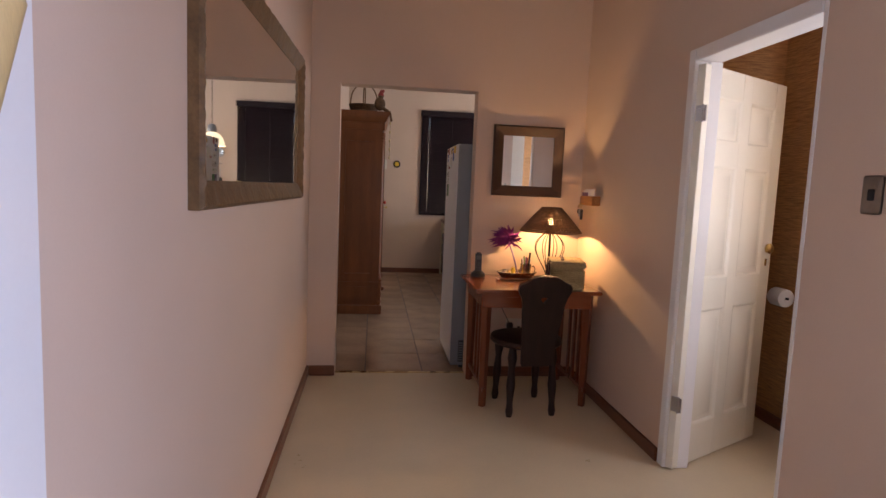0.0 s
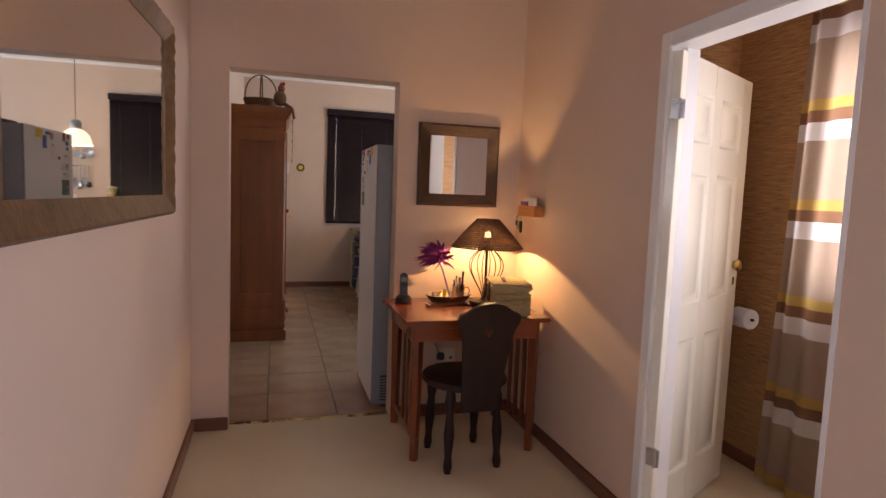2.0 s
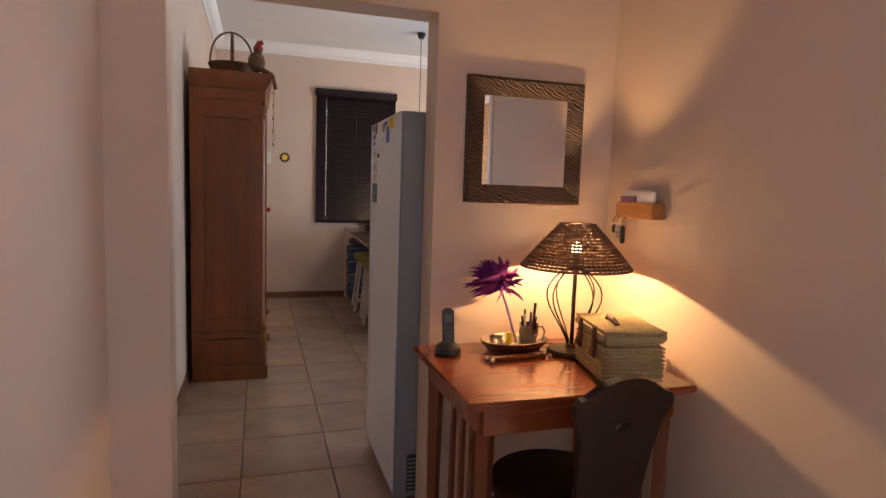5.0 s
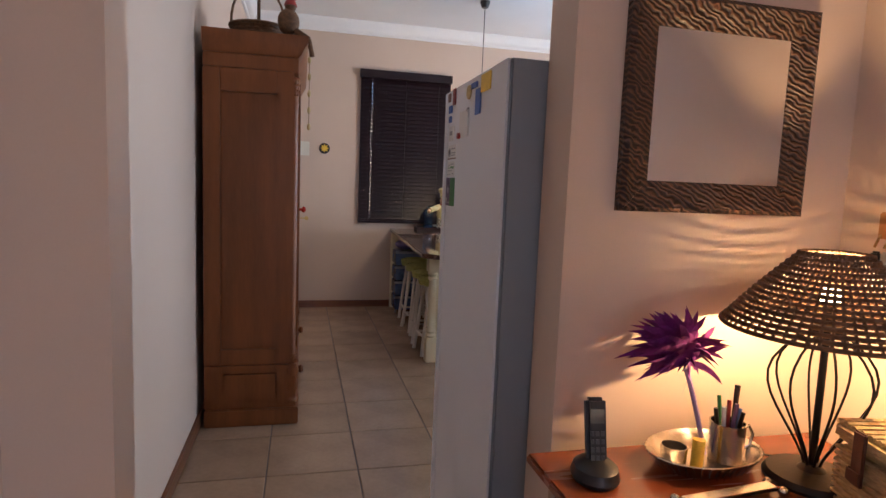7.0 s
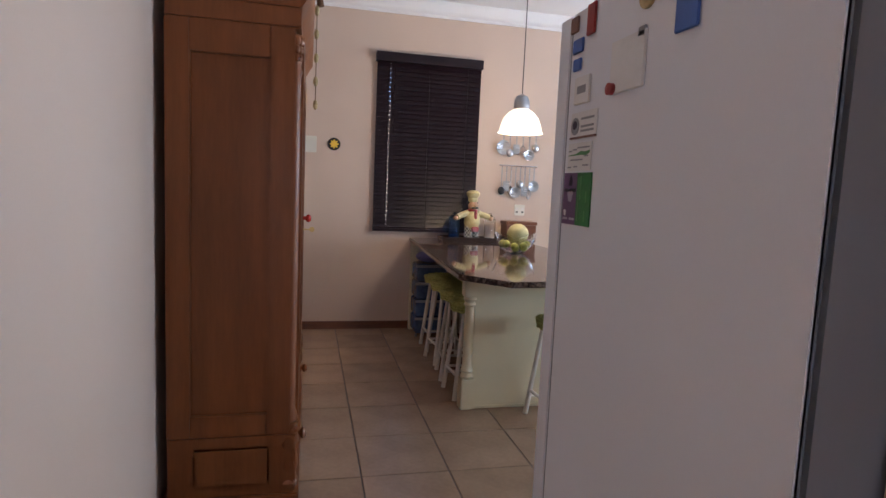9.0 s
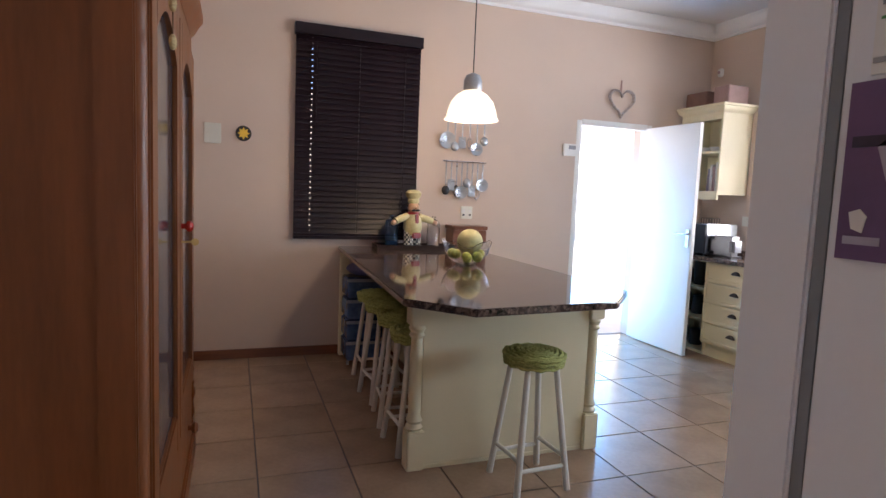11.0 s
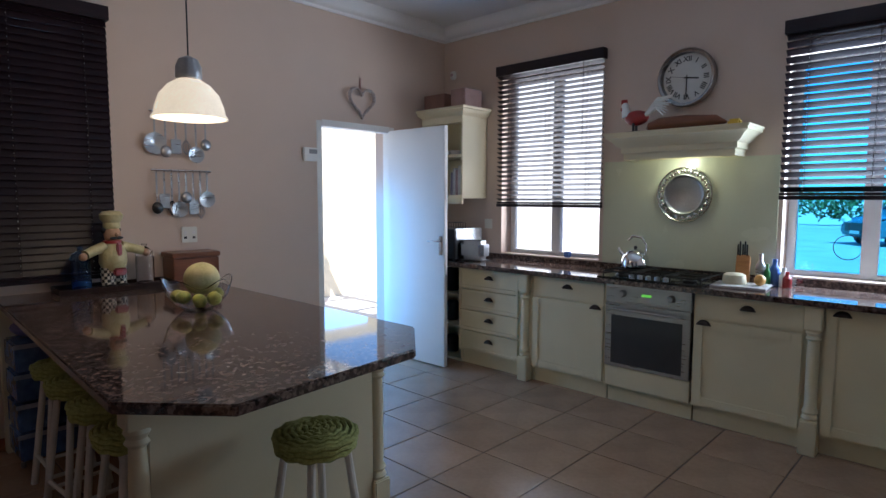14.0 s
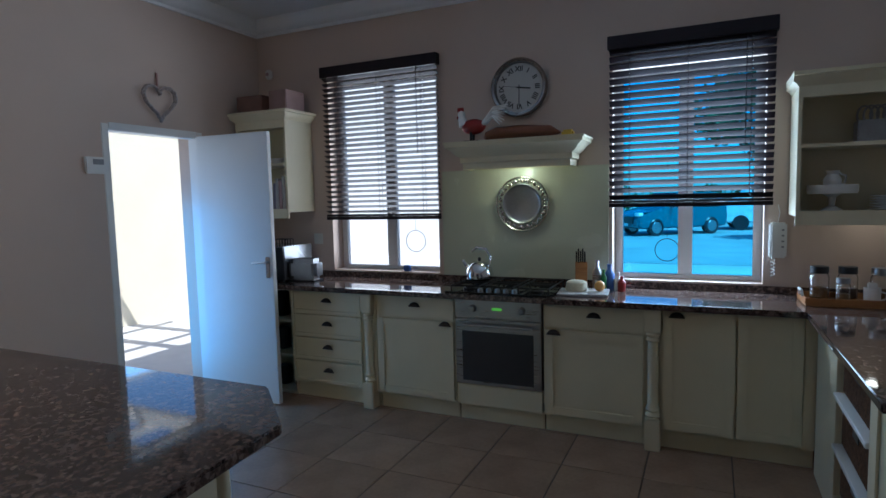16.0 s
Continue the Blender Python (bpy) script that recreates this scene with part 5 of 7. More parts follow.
part("emblem_centre", turn(B(), [(0.008, 0), (0.008, 0.001), (0, 0.001)], 16, pose(0.8493, 4.918, 1.522, 0, -90, 0)), M_DARKPRINT, f)
for z in (1.508, 1.516, 1.530):
    part("print_bar", bx(B(), 0.8496, 4.845, z, 0.8503, 4.895, z + 0.004), M_GREYPL, f)
for y, z, w, h, m, lb in ((4.53, 1.70, 0.085, 0.05, M_YELLOW, "yellow picture magnet on the fridge door"), (4.60, 1.655, 0.05, 0.075, M_BLUE, "blue picture magnet on the fridge door"), (4.645, 1.708, 0.06, 0.018, M_BLUE, "blue strip magnet on the fridge door"), (4.707, 1.642, 0.02, 0.016, M_GREYPL, "small dark magnet on the fridge"),
                         (4.745, 1.602, 0.10, 0.085, M_PAPERW, "white note sheet on the fridge door"), (4.878, 1.705, 0.03, 0.055, M_RED, "red picture magnet on the fridge door"), (4.945, 1.71, 0.03, 0.03, M_BROWNBOX, "brown picture magnet on the fridge door"), (4.925, 1.668, 0.04, 0.026, M_BLUE, "blue square magnet on the fridge door"),
                         (4.925, 1.634, 0.03, 0.022, M_BLUE, "blue flower magnet on the fridge door"), (4.897, 1.584, 0.06, 0.05, M_PAPERW, "pale framed picture magnet on the fridge door")):
    stuck(lb, y - w / 2, y + w / 2, z - h / 2, z + h / 2, m)
tagged(part("fridge_magnet", turn(B(), [(0.022, 0), (0.022, 0.004), (0.018, 0.006), (0, 0.006)], 20, pose(0.8516, 4.70, 1.695, 0, -90, 0)), M_BASKET), "round cream magnet on the fridge door", "magnet", "fridge magnets")
tagged(part("fridge_magnet", turn(B(), [(0.010, 0), (0.010, 0.008), (0, 0.009)], 14, pose(0.8468, 4.783, 1.568, 0, -90, 0)), M_RED), "red dot magnet holding a note on the fridge", "magnet", "fridge magnets")
tagged(part("fridge_magnet", bx(B(), 0.8465, 4.88, 1.578, 0.8476, 4.914, 1.592, 0.0), M_GREYPL), "grey picture inset on a fridge magnet", "magnet", "fridge magnets")
tagged(pbox("laptop_tray", M_BLACK, None, 1.05, 4.42, 1.736, 1.42, 4.75, 1.775, 0.006), "flat dark tray lying on the fridge", "tray")


# ---- pendant ----
def pendant():
    p = thing("pendant_lamp", "lit white glass pendant lamp with a grey metal cap", "lamp", 1.985, 8.31, 0)
    part("ceiling_rose", turn(B(), [(0.03, CEIL - 0.06), (0.045, CEIL - 0.02), (0.045, CEIL - 0.001)], 20), M_BLACK, p)
    part("flex", rod(B(), (0, 0, 2.15), (0, 0, CEIL - 0.05), 0.004, None, 8), M_BLACK, p)
    part("cap", turn(B(), [(0.055, 2.035), (0.062, 2.05), (0.06, 2.10), (0.045, 2.135), (0.015, 2.15), (0.0, 2.155)], 28), mat("grey_metal_cap", (0.42, 0.42, 0.43), 0.4, 0.5), p, "grey metal cap")
    m = mat("opal_glass", (0.85, 0.82, 0.76), 0.25, emit=((1.0, 0.80, 0.52), 0.30), bump=0)
    part("shade", turn(B(), [(0.178, 1.848), (0.176, 1.858), (0.166, 1.87), (0.158, 1.91), (0.138, 1.965), (0.10, 2.01), (0.06, 2.035), (0.055, 2.03), (0.095, 2.004), (0.132, 1.96), (0.152, 1.908), (0.16, 1.868), (0.168, 1.85), (0.178, 1.848)], 44, Matrix.Identity(4), False), m, p, "glowing opal glass dome").visible_shadow = False
    part("bulb", ball(B(), (0, 0, 1.96), 0.035), M_BULB, p).visible_shadow = False


pendant()


# ---- far wall ----
def utensils():
    r = thing("utensil_rack", "two steel rails of hanging kitchen utensils", "utensil rack", 2.405, WY, 0)
    for z, n in ((2.03, 6), (1.645, 8)):
        part("rail", rod(B(), (-0.20, -0.03, z), (0.20, -0.03, z), 0.007), M_CHROME, r)
        for x in (-0.18, 0.18):
            part("rail_bracket", rod(B(), (x, 0, z), (x, -0.03, z), 0.006), M_CHROME, r)
        for i in range(n):
            x = -0.17 + 0.34 * i / (n - 1)
            L = 0.20 + 0.04 * math.sin(i * 2.1 + z * 9)
            part("hook", pipe(B(), [(x, -0.03, z + 0.008), (x, -0.04, z), (x, -0.036, z - 0.02)], 0.0025, 6), M_CHROME, r)
            u = part("utensil_handle", bx(B(), x - 0.006, -0.036, z - L, x + 0.006, -0.031, z - 0.015, 0.002), M_STEEL, r)
            kind = (i + (0 if n == 6 else 1)) % 4
            if kind == 0:
                bm = turn(B(), [(0.0, -0.012), (0.03, -0.008), (0.043, 0.004), (0.04, 0.004), (0.0, -0.008)], 20, pose(x, -0.034, z - L - 0.03, 90, 0, 0))
                if n == 6 and i == 0:
                    bmesh.ops.scale(bm, vec=(1.3, 1, 1.3), verts=bm.verts, space=Matrix.Translation((-x, 0.034, -(z - L - 0.03))))
            elif kind == 1:
                bm = ball(B(), (x, -0.036, z - L - 0.02), 0.028, (1, 0.5, 1.1))
            elif kind == 2:
                bm = bx(B(), x - 0.026, -0.036, z - L - 0.075, x + 0.026, -0.032, z - L, 0.004)
            else:
                bm = B()
                for q in range(5):
                    a = math.pi * q / 5
                    pipe(bm, [(x + 0.022 * math.cos(a) * math.sin(math.pi * s / 8), -0.034 + 0.022 * math.sin(a) * math.sin(math.pi * s / 8), z - L - 0.08 * s / 8) for s in range(9)], 0.002, 5)
            c_ = Matrix.Translation((-x, 0.034, -(z - L - 0.02)))
            bmesh.ops.scale(bm, vec=(1.3, 1.1, 1.3), verts=bm.verts, space=c_)
            part("utensil_head", bm, M_BLACK if (n == 8 and i in (0, 2)) else M_STEEL, u)


utensils()
p = thing("sun_plaque", "round black plaque with a yellow sun face", "plaque", 0.589, WY, 1.757)
part("disc", turn(B(), [(0.058, 0), (0.058, 0.008), (0.054, 0.012), (0, 0.012)], 30, pose(0, 0, 0, 90, 0, 0)), M_BLACK, p)
bm = B()
pts = []
for i in range(16):
    r = 0.046 if i % 2 == 0 else 0.028
    pts.append((r * math.cos(math.pi * i / 8), r * math.sin(math.pi * i / 8)))
slab(bm, pts, 0.0, 0.004, 0, pose(0, -0.012, 0, 90, 0, 0))
part("sun", bm, M_YELLOW, p, "yellow star-shaped sun")
p = thing("small_plaque", "small pale relief plaque on the kitchen wall", "plaque", 0.37, WY, 1.745)
part("panel", bx(B(), -0.06, -0.014, -0.075, 0.06, 0, 0.075, 0.004), M_PLASTIC, p)
for k in range(3):
    part("relief", bx(B(), -0.042, -0.018, -0.05 + 0.038 * k, 0.042, -0.013, -0.028 + 0.038 * k, 0.004), M_PLASTIC, p)
p = thing("thermostat", "white wall thermostat with a grey display", "thermostat", 3.452, WY, 1.815)
part("case", bx(B(), -0.07, -0.025, -0.055, 0.07, 0, 0.055, 0.006), M_WHITE, p)
part("display", bx(B(), -0.02, -0.027, 0.005, 0.055, -0.0245, 0.04, 0.001), M_GREYPL, p)
h = thing("twig_heart", "pale twig heart wreath hanging from a ribbon", "wreath", 3.975, WY - 0.03, 2.30)
pts = []
for i in range(48):
    t = 2 * math.pi * i / 48
    pts.append((0.0085 * 16 * math.sin(t) ** 3, 0.004 * math.sin(i * 2.3), 0.0085 * (13 * math.cos(t) - 5 * math.cos(2 * t) - 2 * math.cos(3 * t) - math.cos(4 * t))))
m_twig = mat("pale_twigs", (0.50, 0.44, 0.42), 0.8, col2=(0.25, 0.20, 0.18), scale=60)
for q in range(4):
    part("twig_ring", pipe(B(), [(x * (1 + 0.05 * math.sin(i * 0.9 + q * 1.7)), y - 0.008 * math.cos(i * 0.8 + q * 1.6), z * (1 + 0.05 * math.cos(i * 0.7 + q * 2.1))) for i, (x, y, z) in enumerate(pts)], 0.0075, 7, True), m_twig, h)
part("ribbon", bx(B(), -0.008, 0.018, 0.06, 0.008, 0.024, 0.20, 0.002), mat("pink_ribbon", (0.42, 0.25, 0.22), 0.7), h)

# ---- on the island ----
TOP = 0.90
t = thing("dark_tray", "long dark wooden tray on the island", "tray", 1.90, 9.31, TOP, -3)
part("base", bx(B(), -0.30, -0.13, 0, 0.34, 0.13, 0.012, 0.004), M_DARKWOOD, t)
for a in ((-0.30, -0.13, 0.34, -0.118), (-0.30, 0.118, 0.34, 0.13), (-0.30, -0.118, -0.288, 0.118), (0.328, -0.118, 0.34, 0.118)):
    part("rim", bx(B(), a[0], a[1], 0.012, a[2], a[3], 0.035, 0.003), M_DARKWOOD, t)


def chef():
    cream = turn(B(), [(0.0, 0.10), (0.055, 0.10), (0.075, 0.15), (0.07, 0.21), (0.045, 0.26), (0.0, 0.27)], 22)
    for s in (-1, 1):
        pipe(cream, [(s * 0.05, 0, 0.24), (s * 0.11, -0.01, 0.225), (s * 0.165, -0.025, 0.205)], [0.032, 0.028, 0.026], 10)
    turn(cream, [(0.042, 0.345), (0.046, 0.36), (0.044, 0.38), (0.058, 0.40), (0.062, 0.425), (0.045, 0.445), (0, 0.45)], 22)
    skin = ball(B(), (0, -0.005, 0.31), 0.046, (1, 1, 1.15))
    ball(skin, (0, -0.05, 0.31), 0.012)
    for s in (-1, 1):
        ball(skin, (s * 0.18, -0.03, 0.195), 0.022)
    dark = B()
    for s in (-1, 1):
        ball(dark, (s * 0.018, -0.046, 0.292), 0.014, (1.5, 0.6, 0.6))
        ball(dark, (s * 0.035, -0.03, 0.012), 0.035, (0.8, 1.5, 0.45))
        ball(dark, (s * 0.04, 0.01, 0.335), 0.018)
    red = turn(B(), [(0.03, 0.252), (0.05, 0.26), (0.048, 0.275), (0.03, 0.282)], 18)
    bx(red, -0.014, -0.078, 0.19, 0.014, -0.055, 0.262, 0.006)
    bx(red, -0.04, -0.078, 0.075, 0.04, -0.06, 0.12, 0.01)
    check = B()
    for s in (-1, 1):
        rod(check, (s * 0.034, 0, 0.02), (s * 0.032, 0, 0.12), 0.036, 0.040, 14)
    m_check = bpy.data.materials.new("checked_cloth")
    m_check.use_nodes = True
    nt = m_check.node_tree
    ck = nt.nodes.new("ShaderNodeTexChecker")
    ck.inputs["Scale"].default_value = 55
    ck.inputs["Color1"].default_value, ck.inputs["Color2"].default_value = (0.02, 0.02, 0.02, 1), (0.7, 0.66, 0.55, 1)
    tc = nt.nodes.new("ShaderNodeTexCoord")
    nt.links.new(tc.outputs["Object"], ck.inputs["Vector"])
    nt.links.new(ck.outputs[0], nt.nodes["Principled BSDF"].inputs["Base Color"])
    joined("chef_figurine", [(cream, M_RESIN), (skin, M_SKIN), (dark, M_BLACK), (red, M_RED), (check, m_check)], "painted resin cook figurine with a tall white hat", "figurine", 1.905, 9.29, TOP + 0.012, 12).scale = (1.05, 1.05, 1.05)


chef()
for x, y, m, lb in ((1.74, 9.33, M_BLUEGLASS, "blue glass storage jar with a domed lid"), (2.10, 9.33, M_GLASS, "clear glass storage jar with a domed lid")):
    j = thing("glass_jar", lb, "jar", x, y, TOP + 0.012, 0, "glass jars")
    part("jar", turn(B(), [(0.0, 0.0), (0.05, 0.0), (0.054, 0.01), (0.054, 0.17), (0.048, 0.18), (0.048, 0.175), (0.050, 0.165), (0.050, 0.012), (0, 0.008)], 24), m, j)
    part("lid", turn(B(), [(0.056, 0.182), (0.056, 0.188), (0.045, 0.215), (0.02, 0.232), (0.012, 0.24), (0.018, 0.255), (0, 0.262)], 24), m, j)
b = thing("wooden_box", "brown wooden box on the island against the wall", "box", 2.40, 9.34, TOP, -2)
part("body", bx(B(), -0.15, -0.10, 0, 0.15, 0.10, 0.165, 0.005), M_SKIRT, b)
part("lid", bx(B(), -0.158, -0.108, 0.167, 0.158, 0.108, 0.20, 0.005), M_SKIRT, b)


def fruit_bowl():
    b = thing("glass_bowl", "petal-edged glass bowl of fruit on the island", "bowl", 1.985, 8.29, TOP)
    prof = [(0.0, 0.006), (0.06, 0.006), (0.065, 0.0), (0.07, 0.006), (0.105, 0.03), (0.145, 0.08), (0.165, 0.14)]
    seg = 40
    bm = B()
    rings = []
    full = prof + [(r - 0.004, z + 0.003) for r, z in reversed(prof[3:])] + [(0.0, 0.011)]
    for r, z in full:
        ring = []
        for k in range(seg):
            a = 2 * math.pi * k / seg
            wave = 0.022 * (z / 0.14) ** 2 * math.cos(5 * a)
            ring.append(bm.verts.new(((r + wave * 0.4) * math.cos(a), (r + wave * 0.4) * math.sin(a), z + wave)))
        rings.append(ring)
    for p, q in zip(rings, rings[1:]):
        for k in range(seg):
            bm.faces.new((p[k], p[(k + 1) % seg], q[(k + 1) % seg], q[k]))
    bmesh.ops.remove_doubles(bm, verts=bm.verts, dist=1e-6)
    part("bowl", bm, M_GLASS, b)


fruit_bowl()
bm = ball(B(), (0, 0, 0), 0.088, (1, 1, 0.95), 30, 20)
for v in bm.verts:
    a = math.atan2(v.co.y, v.co.x)
    v.co.xy *= 1 - 0.018 * abs(math.sin(5 * a))
tagged(part("melon", bm, mat("netted_melon_skin", (0.56, 0.50, 0.26), 0.7, col2=(0.40, 0.36, 0.16), scale=18, fine=90, bump=0.4)), "pale netted melon in the glass bowl", "melon").location = (2.01, 8.30, TOP + 0.152)
m_gem = mat("green_striped_squash", (0.50, 0.48, 0.10), 0.4, col2=(0.14, 0.20, 0.03), scale=30, stretch=(1, 1, 0.15))
for k, (dx, dy, dz, r) in enumerate(((-0.085, -0.03, 0.075, 0.037), (-0.03, -0.085, 0.06, 0.036), (0.045, -0.08, 0.06, 0.038), (-0.085, 0.045, 0.07, 0.035), (0.0, -0.02, 0.035, 0.03), (0.09, -0.02, 0.07, 0.036))):
    bm = ball(B(), (0, 0, 0), r, (1, 1, 0.85), 20, 14)
    for v in bm.verts:
        v.co.xy *= 1 - 0.04 * abs(math.sin(4 * math.atan2(v.co.y, v.co.x)))
    ob = tagged(part("squash", bm, m_gem), "small green striped squash in the glass bowl", "squash", "squashes in the bowl")
    ob.matrix_basis = pose(1.985 + dx, 8.29 + dy, TOP + dz, 20 * k, 30 * k, 40 * k)

# plastic drawer tower under the island
t = thing("drawer_tower", "blue translucent plastic drawer tower full of odds and ends", "drawers", 1.50, 9.28, 0)
for k in range(4):
    z = 0.03 + k * 0.165
    part("drawer", bx(B(), -0.14, -0.15, z, 0.14, 0.15, z + 0.15, 0.01), mat("blue_clear_plastic", (0.12, 0.20, 0.40), 0.2, col2=(0.05, 0.09, 0.20), scale=14, fine=40, bump=0.05), t)
    part("drawer_rim", bx(B(), -0.15, -0.16, z + 0.128, 0.15, -0.148, z + 0.152, 0.004), mat("pale_plastic_rim", (0.40, 0.45, 0.55), 0.35), t)
for sx in (-0.13, 0.13):
    for sy in (-0.14, 0.14):
        part("foot", rod(B(), (sx, sy, 0), (sx, sy, 0.03), 0.012), M_GREYPL, t)
part("bundle", ball(B(), (0, 0, 0.74), 0.12, (1.1, 1.1, 0.45)), mat("blue_checked_cloth", (0.16, 0.14, 0.30), 0.85, scale=40), t, "folded bluish cloth on top")


# ---- stove wall ----
def open_unit(label, cat, y0, y1, z0, z1, x0, shelves, crown=True):
    """An open shelf unit against the stove wall, its front towards -x."""
    u = thing("open_shelf", label, cat, 0, 0, 0)
    x1 = WX - 0.002
    part("side_panel", bx(B(), x0, y0, z0, x1, y0 + 0.022, z1, 0.002), M_CREAM, u)
    part("side_panel", bx(B(), x0, y1 - 0.022, z0, x1, y1, z1, 0.002), M_CREAM, u)
    part("back_panel", bx(B(), x1 - 0.012, y0 + 0.022, z0, x1, y1 - 0.022, z1), M_CREAM, u)
    for z in [z0, z1 - 0.022] + list(shelves):
        part("shelf", bx(B(), x0 + 0.004, y0 + 0.022, z, x1 - 0.012, y1 - 0.022, z + 0.022, 0.002), M_CREAM, u)
    if crown:
        bm = B()
        rings = []
        for o, z in ((0.0, z1), (0.01, z1 + 0.015), (0.03, z1 + 0.03), (0.04, z1 + 0.055), (0.055, z1 + 0.06), (0.055, z1 + 0.08)):
            rings.append([bm.verts.new(v) for v in ((x0 - o, y0 - o, z), (x1, y0 - o, z), (x1, y1 + min(o, 0.03), z), (x0 - o, y1 + min(o, 0.03), z))])
        for p, q in zip(rings, rings[1:]):
            for k in range(4):
                bm.faces.new((p[k], p[(k + 1) % 4], q[(k + 1) % 4], q[k]))
        bm.faces.new(rings[-1])
        bm.faces.new(rings[0][::-1])
        part("crown", bm, M_CREAM, u)
        part("valance", bx(B(), x0 - 0.004, y0, z1 - 0.06, x0 + 0.016, y1, z1, 0.002), M_CREAM, u)
        part("foot_rail", bx(B(), x0 - 0.004, y0, z0 - 0.05, x0 + 0.016, y1, z0 + 0.03, 0.002), M_CREAM, u)
    return u


open_unit("cream open wall shelf with books and crockery", "shelf", 8.925, WY - 0.035, 1.46, 2.207, 4.70, (1.84,))
for k, (c, h) in enumerate((((0.55, 0.52, 0.50), 0.27), ((0.32, 0.10, 0.10), 0.25), ((0.6, 0.58, 0.55), 0.28), ((0.45, 0.30, 0.30), 0.24), ((0.62, 0.60, 0.60), 0.26), ((0.25, 0.22, 0.28), 0.22))):
    b = tagged(pbox("book", mat("book_cover", c, 0.5, scale=20), None, -0.10, -0.014, 0, 0.10, 0.014, h, 0.003), "upright cook book on the wall shelf", "book", "cook books")
    b.matrix_basis = pose(4.88, 8.97 + k * 0.034, 1.483, 3 if k == 5 else 0)
for k in range(3):
    tagged(part("white_bowl", turn(B(), [(0.03, 0), (0.035, 0.004), (0.06, 0.05), (0.058, 0.05), (0.03, 0.008), (0, 0.006)], 20, pose(4.86, 9.02 + k * 0.13, 1.863)), M_WHITE), "white china bowl on the wall shelf", "bowl", "china on the wall shelf")
tagged(pbox("storage_box", M_BROWNBOX, None, 4.72, 9.17, 2.288, 4.98, 9.44, 2.43, 0.006), "brown card box on top of the wall shelf", "box", "boxes on the shelf")
tagged(pbox("storage_box", M_PINKBOX, None, 4.76, 8.95, 2.288, 5.0, 9.13, 2.46, 0.006), "mauve card box on top of the wall shelf", "box", "boxes on the shelf")
# dark open shelves under the worktop by the back door
u = open_unit("open base shelf by the back door with dark odds and ends", "shelf", 8.79, WY - 0.035, 0.0, 0.863, 4.56, (0.30, 0.58), False)
rnd = random.Random(8)
for z in (0.024, 0.323, 0.603):
    for k in range(3):
        y = 8.88 + k * 0.18
        h = rnd.uniform(0.12, 0.22)
        tagged(part("storage_pot", turn(B(), [(0.055, 0), (0.06, 0.01), (0.06, h), (0.05, h + 0.02), (0.0, h + 0.025)], 18, pose(4.72, y, z)), rnd.choice((M_BLACK, M_DARKWOOD, M_STEEL, M_IRON))), "dark pot stored on the base shelf", "pot", "pots on the base shelf")
m = thing("microwave", "black and silver microwave oven on the worktop", "microwave", 4.78, 9.14, TOP)
part("body", bx(B(), -0.17, -0.22, 0.012, 0.20, 0.22, 0.285, 0.008), mat("silver_appliance", (0.55, 0.58, 0.62), 0.25, 0.6), m)
part("door", bx(B(), -0.185, -0.22, 0.015, -0.17, 0.12, 0.28, 0.004), M_BLACK, m)
part("control_panel", bx(B(), -0.183, 0.125, 0.015, -0.17, 0.22, 0.28, 0.004), M_BLACK, m)
part("display", bx(B(), -0.186, 0.145, 0.225, -0.182, 0.20, 0.245), mat("orange_display", (0.2, 0.05, 0.01), 0.4, emit=((1.0, 0.3, 0.05), 0.3)), m)
for sx in (-0.14, 0.16):
    for sy in (-0.18, 0.18):
        part("foot", rod(B(), (sx, sy, 0), (sx, sy, 0.013), 0.012), M_BLACK, m)
r = thing("toast_rack", "dark wire rack on top of the microwave", "rack", 4.78, 9.06, TOP + 0.285)
for k in range(5):
    part("wire", pipe(B(), [(-0.05, -0.06 + 0.03 * k, 0.0), (-0.05, -0.06 + 0.03 * k, 0.05), (0.05, -0.06 + 0.03 * k, 0.05), (0.05, -0.06 + 0.03 * k, 0.0)], 0.004, 6), M_IRON, r)
t = thing("toaster", "rounded silver and black toaster on the worktop", "toaster", 4.72, 8.79, TOP, 4)
part("body", bx(B(), -0.075, -0.13, 0.012, 0.075, 0.13, 0.185, 0.035), mat("brushed_aluminium", (0.60, 0.62, 0.66), 0.22, 0.7), t)
part("end_cap", bx(B(), -0.082, 0.105, 0.01, 0.082, 0.15, 0.18, 0.03), M_BLACK, t)
for x in (-0.03, 0.03):
    part("slot", bx(B(), x - 0.013, -0.10, 0.183, x + 0.013, 0.09, 0.188, 0.001), M_BLACK, t)
part("foot_plate", bx(B(), -0.07, -0.12, 0, 0.07, 0.13, 0.013, 0.003), M_BLACK, t)


